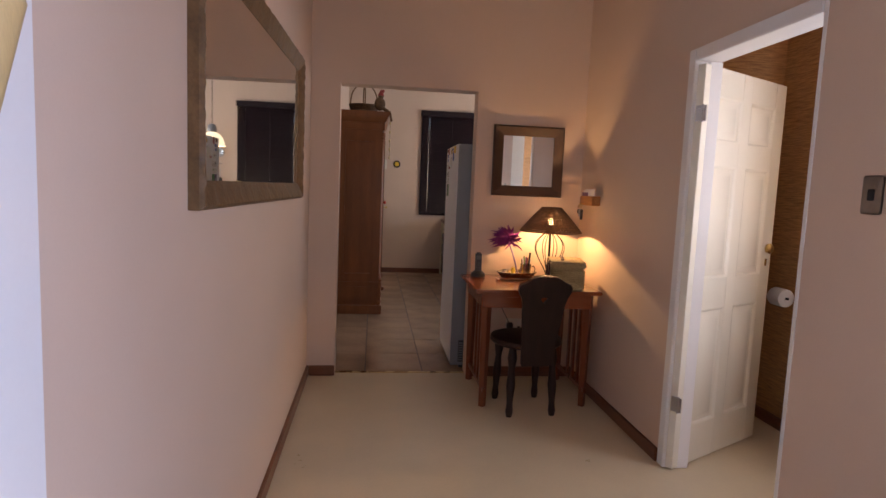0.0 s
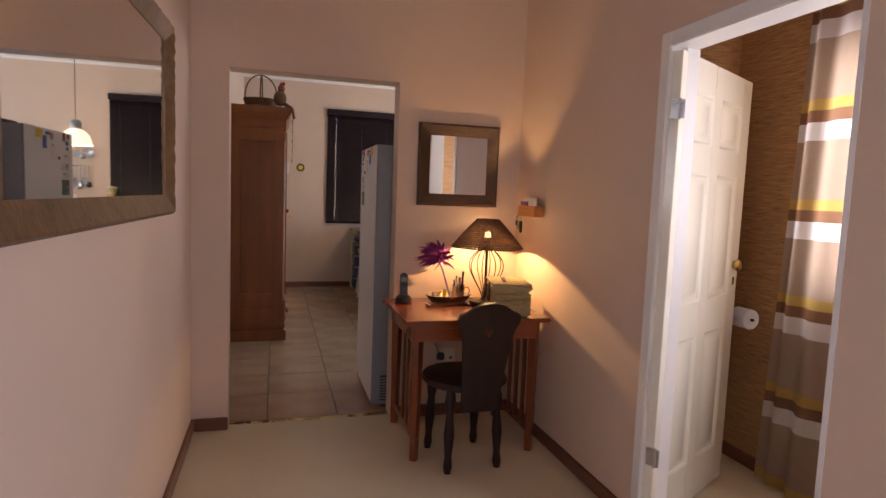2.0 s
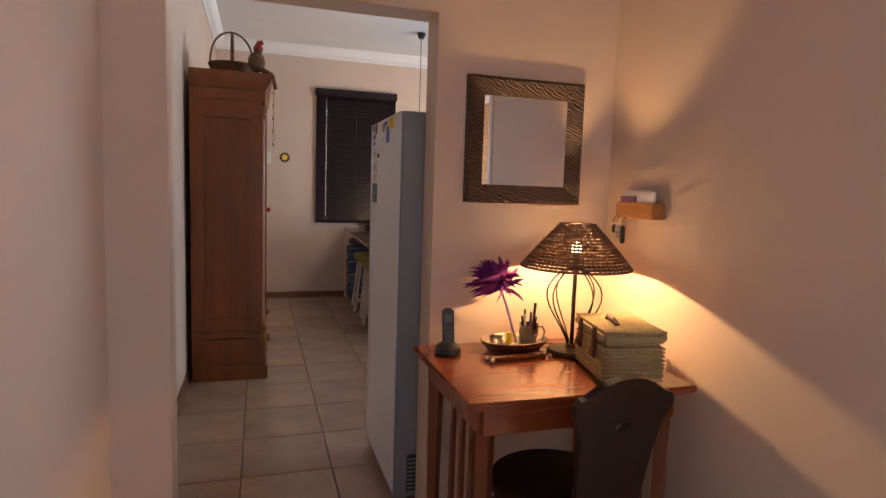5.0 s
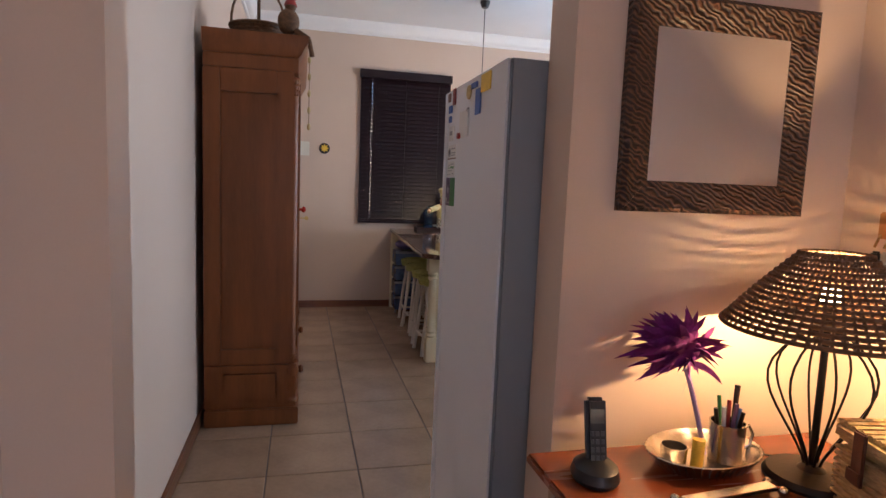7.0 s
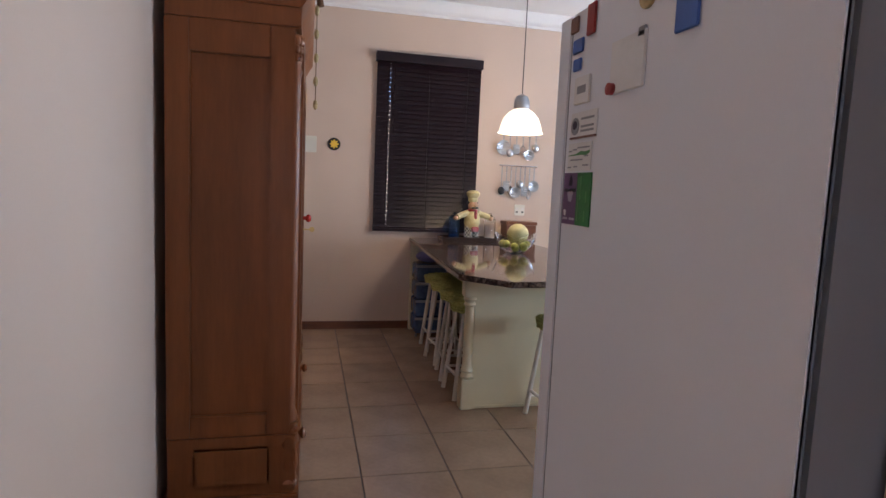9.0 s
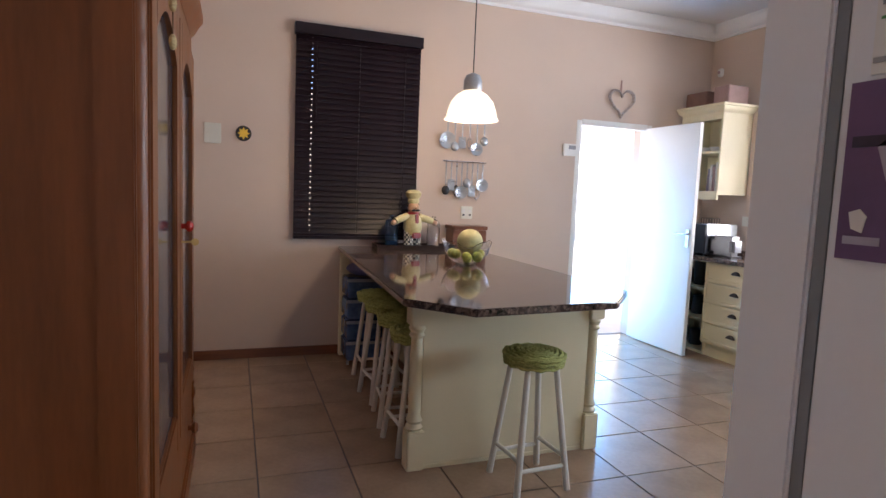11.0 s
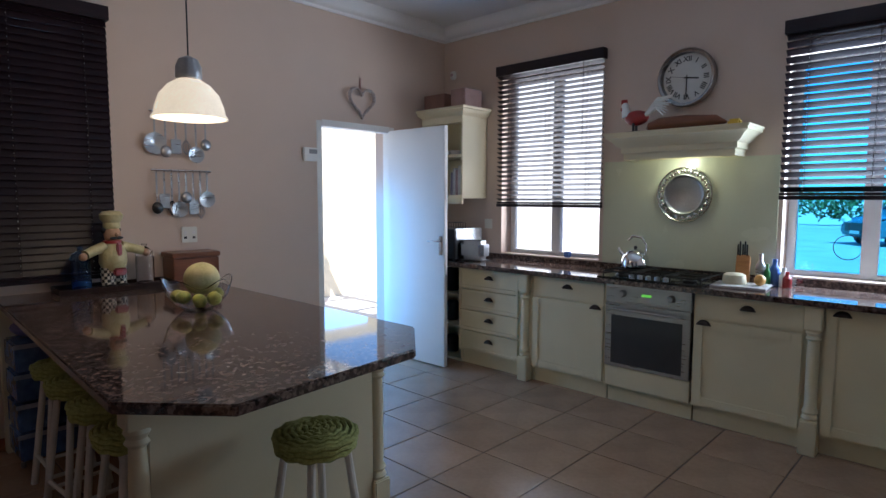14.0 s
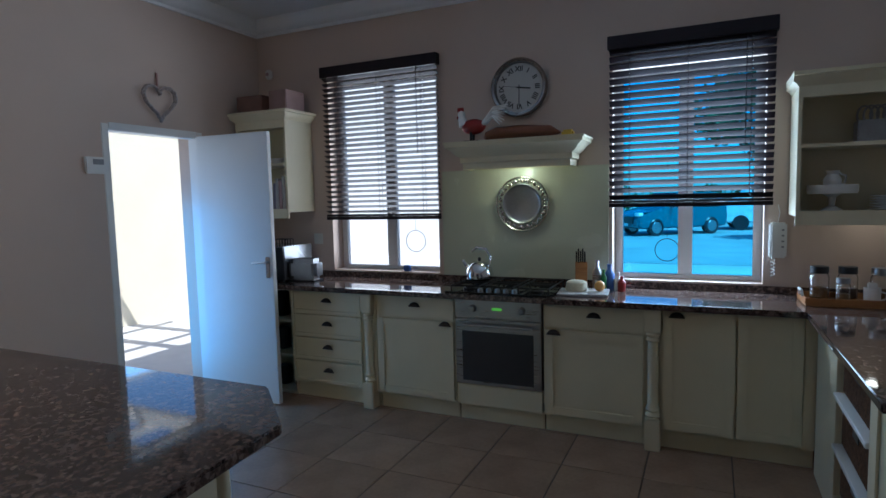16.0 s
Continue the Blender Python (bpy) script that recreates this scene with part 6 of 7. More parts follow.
def hob():
    h = thing("gas_hob", "black glass gas hob with iron grates and steel knobs", "hob", 4.74, 7.08, TOP)
    part("plate", bx(B(), -0.25, -0.37, 0, 0.23, 0.37, 0.012, 0.004), mat("black_hob_glass", (0.012, 0.012, 0.012), 0.08, bump=0), h)
    for y in (-0.24, 0.0, 0.24):
        for x in (-0.11, 0.12):
            if y == 0.0 and x < 0:
                continue
            part("burner", turn(B(), [(0.045, 0.012), (0.045, 0.02), (0.035, 0.026), (0.032, 0.034), (0, 0.036)], 20, pose(x, y, 0)), M_IRON, h)
        g = B()
        for s in (-0.1, 0.1):
            rod(g, (-0.2, y + s, 0.045), (0.22, y + s, 0.045), 0.006, None, 6)
        for x in (-0.2, -0.04, 0.05, 0.22):
            rod(g, (x, y - 0.1, 0.045), (x, y + 0.1, 0.045), 0.006, None, 6)
        for x in (-0.2, 0.22):
            for s in (-0.1, 0.1):
                rod(g, (x, y + s, 0.012), (x, y + s, 0.045), 0.006, None, 6)
        part("grate", g, M_IRON, h)
    for k in range(5):
        part("knob", turn(B(), [(0.018, 0.012), (0.017, 0.034), (0.012, 0.038), (0, 0.038)], 16, pose(-0.215, -0.12 + k * 0.06, 0)), M_STEEL, h)


hob()


def kettle():
    k = thing("kettle", "polished steel whistling kettle standing on the hob", "kettle", 4.83, 7.32, TOP + 0.05)
    part("body", turn(B(), [(0.085, 0), (0.10, 0.01), (0.102, 0.04), (0.09, 0.085), (0.06, 0.12), (0.035, 0.135), (0, 0.14)], 36), M_CHROME, k)
    part("lid_knob", ball(B(), (0, 0, 0.15), 0.014), M_BLACK, k)
    part("spout", pipe(B(), [(0, 0.075, 0.075), (0, 0.11, 0.11), (0, 0.13, 0.14)], [0.02, 0.014, 0.011], 14), M_CHROME, k)
    part("handle", pipe(B(), [(0, -0.075, 0.10), (0, -0.085, 0.17), (0, -0.05, 0.225), (0, 0.02, 0.235), (0, 0.06, 0.20)], [0.007, 0.008, 0.010, 0.010, 0.007], 12), M_CHROME, k)


kettle()


def mantel():
    m = thing("hood_mantel", "cream moulded mantel shelf over the hob", "cooker hood", 0, 0, 0)
    y0, y1 = 6.555, 7.53
    bm = B()
    rings = []
    for o, z in ((0.10, 1.745), (0.10, 1.785), (0.085, 1.795), (0.085, 1.83), (0.06, 1.845), (0.035, 1.875), (0.01, 1.895), (0.0, 1.90), (0.0, 1.92)):
        x = 4.72 + o
        rings.append([bm.verts.new(v) for v in ((x, y0 + o, z), (WX - 0.002, y0 + o, z), (WX - 0.002, y1 - o, z), (x, y1 - o, z))])
    for p, q in zip(rings, rings[1:]):
        for k in range(4):
            bm.faces.new((p[k], p[(k + 1) % 4], q[(k + 1) % 4], q[k]))
    bm.faces.new(rings[-1])
    part("moulding", bm, M_CREAM, m)
    part("top_board", bx(B(), 4.71, y0 - 0.01, 1.92, WX - 0.002, y1 + 0.01, 1.938, 0.004), M_CREAM, m)
    part("lamp_lens", bx(B(), 4.86, 6.98, 1.755, 4.96, 7.12, 1.765, 0.003), mat("lit_lens", (0.9, 0.9, 0.8), 0.4, emit=((0.95, 1.0, 0.75), 1.5), bump=0), m, "lit hood lamp").visible_shadow = False


mantel()
SH = 1.939
white = ball(B(), (0, 0.075, 0.165), 0.022, (0.8, 1, 1))
pipe(white, [(0, 0.06, 0.10), (0, 0.072, 0.14), (0, 0.075, 0.165)], [0.03, 0.022, 0.018], 10)
for k in range(9):
    a = 0.3 + k * 0.14
    pipe(white, [(0.012 * (k % 3 - 1), -0.06, 0.10), (0.012 * (k % 3 - 1), -0.12, 0.12 + 0.05 * a), (0.02 * (k % 3 - 1), -0.15 - 0.05 * math.sin(a), 0.06 + 0.10 * a)], [0.012, 0.009, 0.003], 6)
redb = ball(B(), (0, 0, 0.09), 0.05, (0.75, 1.5, 0.9))
bx(redb, -0.004, 0.06, 0.178, 0.004, 0.10, 0.205, 0.003)
ball(redb, (0, 0.092, 0.148), 0.012)
darkb = B()
for s in (-1, 1):
    rod(darkb, (s * 0.02, 0.01, 0.0), (s * 0.02, 0.01, 0.06), 0.008)
bx(darkb, -0.03, -0.04, 0.0, 0.03, 0.06, 0.012, 0.004)
joined("rooster_ornament", [(white, M_WHITE), (redb, M_RED), (darkb, M_BLACK)], "red and white rooster ornament with a plumed tail", "ornament", 4.87, 7.36, SH).scale = (1.25, 1.25, 1.25)
bm = B()
pipe(bm, [(0, -0.27, 0.03), (0, -0.2, 0.045), (0, 0.0, 0.052), (0, 0.18, 0.05), (0, 0.26, 0.035), (0, 0.28, 0.03)], [0.008, 0.04, 0.05, 0.05, 0.035, 0.01], 14)
tagged(part("wooden_dish", bm, M_SKIRT), "long dark carved wooden dish on the mantel", "dish").location = (4.87, 7.0, SH)
tagged(pbox("butter_dish", M_YELLOW, None, 4.84, 6.64, SH, 4.90, 6.72, SH + 0.045, 0.012), "small yellow dish on the mantel", "dish")


def plate():
    p = thing("wall_plate", "round pewter plate with a pierced leaf rim on the splashback", "plate", WX - 0.014, 7.05, 1.49)
    m = pose(0, 0, 0, 0, -90, 0)
    part("well", turn(B(), [(0.0, 0.014), (0.12, 0.014), (0.135, 0.022), (0.142, 0.03), (0.146, 0.028), (0.138, 0.016), (0.12, 0.006), (0, 0.006)], 48, m), mat("dark_pewter", (0.46, 0.46, 0.46), 0.33, 1.0, bump=0.02), p)
    part("outer_ring", pipe(B(), [m @ Vector((0.195 * math.cos(2 * math.pi * i / 60), 0.195 * math.sin(2 * math.pi * i / 60), 0.02)) for i in range(60)], 0.006, 7, True), M_SILVER, p)
    for k in range(22):
        a = 2 * math.pi * k / 22
        bm = ball(B(), (0, 0, 0), 0.02, (1.0, 0.55, 0.2), 10, 7)
        bmesh.ops.transform(bm, matrix=m @ pose(0.169 * math.cos(a), 0.169 * math.sin(a), 0.022, 0, 0, math.degrees(a) + 35), verts=bm.verts)
        part("leaf", bm, M_SILVER, p)
        bm = ball(B(), (0, 0, 0), 0.014, (0.9, 0.6, 0.25), 8, 6)
        a += 0.14
        bmesh.ops.transform(bm, matrix=m @ pose(0.172 * math.cos(a), 0.172 * math.sin(a), 0.02, 0, 0, math.degrees(a) - 40), verts=bm.verts)
        part("leaf", bm, M_SILVER, p)


plate()


def clock():
    c = thing("wall_clock", "round steel wall clock with Roman numerals, at a quarter past three", "clock", WX, 7.065, 2.325)
    m = pose(0, 0, 0, 0, -90, 0)
    part("rim", turn(B(), [(0.195, 0), (0.207, 0.01), (0.208, 0.045), (0.198, 0.062), (0.180, 0.056), (0.174, 0.022), (0.174, 0.0)], 56, m, False), mat("dark_brushed_rim", (0.34, 0.33, 0.33), 0.25, 1.0), c)
    part("face", turn(B(), [(0.172, 0.0), (0.172, 0.02), (0.0, 0.02)], 56, m), mat("clock_face", (0.62, 0.61, 0.58), 0.5, scale=5, var=0.02, bump=0), c)
    for k, s in enumerate(("XII", "I", "II", "III", "IIII", "V", "VI", "VII", "VIII", "IX", "X", "XI")):
        d = bpy.data.curves.new("numeral", "FONT")
        d.body, d.size, d.align_x, d.align_y, d.extrude, d.offset = s, 0.050, "CENTER", "CENTER", 0.0005, 0.0012
        d.materials.append(M_BLACK)
        tmp = bpy.data.objects.new("numeral_curve", d)
        me = bpy.data.meshes.new_from_object(tmp)
        bpy.data.objects.remove(tmp)
        ob = new("numeral", me)
        ob.parent = c
        a = -2 * math.pi * k / 12
        ob.matrix_basis = pose(-0.0215, 0, 0, 90, 0, -90) @ pose(-0.132 * math.sin(a), 0.132 * math.cos(a), 0, 0, 0, math.degrees(a))
    for L, w, deg in ((0.085, 0.010, 98), (0.13, 0.006, 181)):
        bm = bx(B(), -w / 2, -0.02, 0.0, w / 2, L, 0.003)
        bmesh.ops.transform(bm, matrix=pose(-0.024, 0, 0, 90, 0, -90) @ pose(0, 0, 0, 0, 0, -deg), verts=bm.verts)
        part("clock_arm", bm, M_BLACK, c)
    bm = bx(B(), -0.0012, -0.03, 0.004, 0.0012, 0.12, 0.005)
    bmesh.ops.transform(bm, matrix=pose(-0.024, 0, 0, 90, 0, -90) @ pose(0, 0, 0, 0, 0, 80), verts=bm.verts)
    part("second_arm", bm, M_BLACK, c)


clock()

# beside the hob
k = thing("knife_block", "wooden knife block with black-handled knives", "knife block", 4.90, 6.60, TOP, 10)
bm = slab(B(), [(-0.06, 0), (0.05, 0), (0.075, 0.16), (0.0, 0.19)], -0.04, 0.04, 0.004, pose(0, 0, 0, 90, 0, 0))
part("block", bm, M_PINE, k)
for i in range(5):
    part("knife_handle", bx(B(), 0.0 + 0.014 * (i % 3) - 0.005, -0.028 + 0.014 * i, 0.18, 0.014 * (i % 3) + 0.008, -0.018 + 0.014 * i, 0.26 + 0.02 * (i % 2), 0.003), M_BLACK, k)
for x, y, h, r, m, lb in ((4.93, 6.50, 0.20, 0.03, M_STEEL, "steel pepper mill"), (4.95, 6.42, 0.17, 0.035, M_BLUE, "blue patterned bottle"), (4.90, 6.45, 0.14, 0.02, M_GREEN, "green glass bottle"), (4.93, 6.36, 0.12, 0.028, M_WHITE, "white sauce bottle"), (4.88, 6.33, 0.10, 0.026, M_RED, "red pot of utensils")):
    tagged(part("bottle", turn(B(), [(r, 0), (r, h * 0.6), (r * 0.55, h * 0.75), (r * 0.4, h * 0.8), (r * 0.45, h), (0, h)], 20, pose(x, y, TOP)), m), lb + " beside the hob", "bottle", "bottles beside the hob")
b = thing("cutting_board", "marble cutting board beside the hob", "board", 4.72, 6.56, TOP, 6)
part("board", bx(B(), -0.14, -0.17, 0, 0.12, 0.15, 0.016, 0.004), mat("pale_marble", (0.55, 0.53, 0.52), 0.25, scale=8), b)
bm = turn(B(), [(0.0, 0), (0.07, 0), (0.072, 0.01), (0.065, 0.055), (0.05, 0.065), (0, 0.066)], 28, pose(4.74, 6.60, TOP + 0.016))
tagged(part("cheese", bm, mat("pale_cheese", (0.66, 0.58, 0.40), 0.5, scale=15)), "cut round of pale cheese on the board", "cheese")
tagged(part("orange_fruit", ball(B(), (4.74, 6.45, TOP + 0.05), 0.035), mat("orange_peel", (0.65, 0.33, 0.08), 0.45, fine=300, bump=0.2)), "small orange on the cutting board", "orange")

# ---- the corner shelf, intercom and coffee things ----
open_unit("cream open wall shelf with crockery", "shelf", 4.50, 5.365, 1.395, 2.11, 4.72, (1.775,))
p = thing("cake_stand", "white pierced cake stand with a jug on it", "cake stand", 4.87, 5.17, 1.418)
part("foot", turn(B(), [(0.06, 0), (0.05, 0.01), (0.015, 0.03), (0.02, 0.08), (0.05, 0.10), (0, 0.10)], 24), M_WHITE, p)
part("plate", turn(B(), [(0.0, 0.10), (0.12, 0.10), (0.125, 0.115), (0.125, 0.15), (0.12, 0.15), (0.12, 0.12), (0, 0.118)], 36), M_WHITE, p)
j = thing("small_jug", "white flowered china jug", "jug", 4.87, 5.17, 1.538)
part("body", turn(B(), [(0.025, 0), (0.045, 0.03), (0.045, 0.06), (0.028, 0.09), (0.034, 0.11), (0.03, 0.11), (0, 0.05)], 24), M_WHITE, j)
part("handle", pipe(B(), [(0, -0.03, 0.095), (0, -0.065, 0.08), (0, -0.06, 0.04), (0, -0.04, 0.03)], 0.006, 8), M_WHITE, j)
for k in range(6):
    tagged(part("dinner_plate", turn(B(), [(0.0, 0), (0.07, 0), (0.12, 0.012), (0.12, 0.016), (0.07, 0.006), (0, 0.006)], 32, pose(4.87, 4.87, 1.418 + 0.014 * k)), M_WHITE), "white dinner plate in a stack on the shelf", "plate", "stacked plates")
tagged(part("china_cup", turn(B(), [(0.03, 0), (0.045, 0.01), (0.05, 0.075), (0.047, 0.075), (0.04, 0.01), (0, 0.008)], 24, pose(4.87, 4.87, 1.518)), M_WHITE), "white china cup on the plates", "cup")
t = thing("gift_tin", "grey tin holding a looped ribbon", "tin", 4.87, 4.98, 1.798)
part("tin", bx(B(), -0.06, -0.09, 0, 0.06, 0.09, 0.12, 0.006), M_GREYPL, t)
for k in range(5):
    part("ribbon_loop", pipe(B(), [(0, -0.07 + 0.03 * k + 0.035 * math.sin(2 * math.pi * i / 16), 0.15 + 0.05 * math.cos(2 * math.pi * i / 16)) for i in range(16)], 0.006, 6, True), M_GREYPL, t)
i_ = thing("intercom_phone", "white wall intercom handset with buttons", "intercom", WX, 5.42, 1.235, -90)
part("base", bx(B(), -0.05, -0.03, -0.11, 0.05, 0, 0.11, 0.01), M_WHITE, i_)
part("handset", bx(B(), -0.045, -0.065, -0.115, -0.005, -0.03, 0.115, 0.012), M_WHITE, i_)
for k in range(4):
    part("button", bx(B(), 0.02, -0.034, 0.06 - 0.035 * k, 0.034, -0.029, 0.07 - 0.035 * k, 0.001), M_GREYPL, i_)
part("cord", pipe(B(), [(-0.025 + 0.012 * math.sin(k * 1.3), -0.045 + 0.012 * math.cos(k * 1.3), -0.115 - 0.0045 * k) for k in range(24)], 0.003, 6), M_WHITE, i_)
part("cable", pipe(B(), [(0.0, -0.004, 0.11), (0.01, -0.004, 0.17), (0.0, -0.004, 0.22)], 0.003, 6), M_WHITE, i_)
t = thing("wooden_tray", "wooden serving tray with white handles", "tray", 4.78, 5.02, TOP, 2)
part("base", bx(B(), -0.14, -0.50, 0, 0.14, 0.30, 0.01, 0.003), M_PINE, t)
for a in ((-0.14, -0.50, -0.128, 0.30), (0.128, -0.50, 0.14, 0.30), (-0.128, -0.50, 0.128, -0.488), (-0.128, 0.288, 0.128, 0.30)):
    part("rim", bx(B(), a[0], a[1], 0.01, a[2], a[3], 0.045, 0.003), M_PINE, t)
part("handle", pipe(B(), [(-0.05, 0.30, 0.04), (-0.04, 0.305, 0.075), (0.04, 0.305, 0.075), (0.05, 0.30, 0.04)], 0.008, 8), M_WHITE, t)
m_coffee = mat("ground_coffee", (0.06, 0.03, 0.015), 0.7)
m_sugar = mat("brown_sugar", (0.30, 0.17, 0.07), 0.7)
for k, (x, y, fill, lid) in enumerate(((4.86, 5.22, m_sugar, M_BLACK), (4.87, 5.08, m_coffee, M_BLACK), (4.84, 4.93, m_sugar, M_STEEL), (4.76, 5.12, m_sugar, M_STEEL), (4.86, 4.66, m_coffee, M_BLACK))):
    s_ = 0.72 if k == 3 else 1.0
    j = thing("storage_jar", "glass storage jar with a " + ("black" if lid is M_BLACK else "steel") + " lid on the tray", "jar", x, y, TOP + 0.01, 0, "jars on the tray")
    part("jar", turn(B(), [(0.0, 0), (0.045 * s_, 0), (0.05 * s_, 0.01), (0.05 * s_, 0.13 * s_), (0.042 * s_, 0.15 * s_), (0.038 * s_, 0.148 * s_), (0.046 * s_, 0.128 * s_), (0.046 * s_, 0.012), (0, 0.006)], 24), M_GLASS, j)
    part("contents", turn(B(), [(0.0, 0.012), (0.044 * s_, 0.013), (0.044 * s_, 0.07 * s_), (0, 0.072 * s_)], 20), fill, j)
    part("lid", turn(B(), [(0.047 * s_, 0.151 * s_), (0.047 * s_, 0.19 * s_), (0, 0.192 * s_)], 24), lid, j)
c = thing("white_mug", "white mug stuffed with paper sachets", "mug", 4.74, 4.99, TOP + 0.01)
part("cup", turn(B(), [(0.034, 0), (0.038, 0.005), (0.04, 0.09), (0.037, 0.09), (0.034, 0.01), (0, 0.008)], 24), M_WHITE, c)
part("handle", pipe(B(), [(0, -0.038, 0.07), (0, -0.066, 0.06), (0, -0.062, 0.03), (0, -0.037, 0.02)], 0.005, 8), M_WHITE, c)
for k in range(5):
    part("sachet", bx(B(), -0.02 + 0.009 * k, -0.02, 0.05, -0.015 + 0.009 * k, 0.02, 0.11 + 0.008 * (k % 2), 0.001), M_PAPERW, c)
c = thing("coffee_machine", "compact black and white capsule coffee machine", "coffee machine", 4.78, 4.80, TOP + 0.01)
part("body", bx(B(), -0.12, -0.058, 0, 0.12, 0.058, 0.225, 0.045), M_WHITE, c)
part("front", bx(B(), -0.128, -0.05, 0, -0.05, 0.05, 0.21, 0.035), M_BLACK, c)
part("spout", bx(B(), -0.15, -0.012, 0.13, -0.12, 0.012, 0.16, 0.004), M_CHROME, c)
part("drip_tray", bx(B(), -0.18, -0.045, 0, -0.12, 0.045, 0.025, 0.006), M_BLACK, c)
s = thing("alarm_sensor", "small white alarm sensor high in the corner", "sensor", WX, 9.34, 2.66)
part("case", bx(B(), -0.045, -0.03, -0.04, 0, 0.03, 0.04, 0.012), M_WHITE, s)
part("lens", ball(B(), (-0.045, 0, 0.0), 0.016), mat("sensor_lens", (0.5, 0.35, 0.35), 0.3), s)

# ---- side run with wicker drawers ----
RY = 5.27


def basket_unit():
    u = thing("basket_cabinet", "cream cabinet with three wicker drawers on white runners", "cabinet", 0, 0, 0)
    x0, x1 = 3.38, 3.98
    part("side_stile", bx(B(), x1, RY - 0.55, 0, x1 + 0.52, RY, 0.865, 0.003), M_CREAM, u)
    part("side_stile", bx(B(), x0 - 0.06, RY - 0.55, 0, x0, RY, 0.865, 0.003), M_CREAM, u)
    part("back_panel", bx(B(), x0, RY - 0.55, 0.10, x1, RY - 0.53, 0.865), M_CREAM, u)
    part("kick_board", bx(B(), x0, RY - 0.03, 0, x1, RY - 0.01, 0.12, 0.002), M_CREAM, u)
    part("bottom", bx(B(), x0, RY - 0.53, 0.12, x1, RY, 0.14, 0.002), M_CREAM, u)
    for k in range(3):
        z = 0.15 + k * 0.24
        part("runner", bx(B(), x0, RY - 0.53, z + 0.215, x1, RY + 0.012, z + 0.237, 0.003), M_WHITE, u)
        w = part("wicker_drawer", bx(B(), x0 + 0.02, RY - 0.50, z, x1 - 0.02, RY - 0.03, z + 0.20, 0.012), M_WICKER, u, "woven wicker drawer")
        for i in range(28):
            x = x0 + 0.03 + i * (x1 - x0 - 0.06) / 27
            part("wicker_stake", rod(B(), (x, RY - 0.028, z + 0.01), (x, RY - 0.028, z + 0.19), 0.007, None, 6), M_WICKER, w)
        part("finger_slot", bx(B(), (x0 + x1) / 2 - 0.05, RY - 0.022, z + 0.13, (x0 + x1) / 2 + 0.05, RY - 0.018, z + 0.17, 0.001), M_BLACK, w)


basket_unit()
c = thing("base_cabinet", "cream painted cabinet with a framed door", "cabinet", 0, 0, 0, 0, "base cabinets of the side run")
part("body", bx(B(), 3.0, RY - 0.55, 0.12, 3.32, RY - 0.02, 0.865, 0.002), M_CREAM, c)
d = part("door", bx(B(), 3.005, RY - 0.018, 0.135, 3.315, RY - 0.006, 0.855, 0.002), M_CREAM, c)
for a in ((3.005, 0.135, 3.06, 0.855), (3.26, 0.135, 3.315, 0.855), (3.06, 0.135, 3.26, 0.19), (3.06, 0.80, 3.26, 0.855)):
    part("front_frame", bx(B(), a[0], RY - 0.006, a[1], a[2], RY + 0.004, a[3], 0.003), M_CREAM, d)
part("kick_board", bx(B(), 3.0, RY - 0.05, 0, 3.32, RY - 0.03, 0.12, 0.002), M_CREAM, c)

# ---- outside ----
M_GROUND = mat("dusty_paving", (0.58, 0.54, 0.48), 0.9, scale=0.5, fine=6, bump=0.1)
M_WHITE_YARD = mat("white_yard_wall", (0.80, 0.78, 0.74), 0.8, scale=1.5, var=0.04, fine=30, bump=0.1)
M_YARD = mat("cream_yard_wall", (0.66, 0.58, 0.42), 0.8, scale=1.5, var=0.04, fine=30, bump=0.1)
structure(part("ground", bx(B(), -300, -300, -0.6, 400, 300, -0.14), M_GROUND, None, "", False), "dusty paved yard round the house", "ground")
structure(part("road", bx(B(), 15.5, -120, -0.2, 40, 120, -0.125), mat("worn_concrete", (0.42, 0.41, 0.39), 0.85, scale=0.8, fine=30, bump=0.2), None, "", False), "sunlit concrete drive", "road")
structure(part("pavement_step", bx(B(), 3.2, 9.70, -0.14, 4.8, 10.9, -0.02, 0.01), M_GROUND, None, "", False), "paved doorstep outside the back door", "pavement")
structure(part("wall_yard_north", bx(B(), -2.0, 13.2, -0.14, 9.0, 13.4, 2.7), M_YARD, None, "", False), "cream plastered yard wall in the sun", "wall")
structure(part("wall_yard_east", bx(B(), 9.0, 9.2, -0.14, 9.2, 13.4, 3.4), M_WHITE_YARD, None, "", False), "white plastered yard wall in the sun", "wall")
g = thing("pergola", "white painted timber pergola over the back step", "pergola", 0, 0, 0)
for x in (3.0, 3.7, 4.4, 5.1):
    part("beam", bx(B(), x - 0.04, 9.72, 2.45, x + 0.04, 12.2, 2.60, 0.004), M_STOOL, g)
for y in (10.4, 11.3):
    part("cross_beam", bx(B(), 2.8, y - 0.03, 2.60, 5.4, y + 0.03, 2.70, 0.004), M_STOOL, g)
for x in (2.9, 5.2):
    part("post", bx(B(), x - 0.05, 12.05, -0.14, x + 0.05, 12.15, 2.45, 0.004), M_STOOL, g)


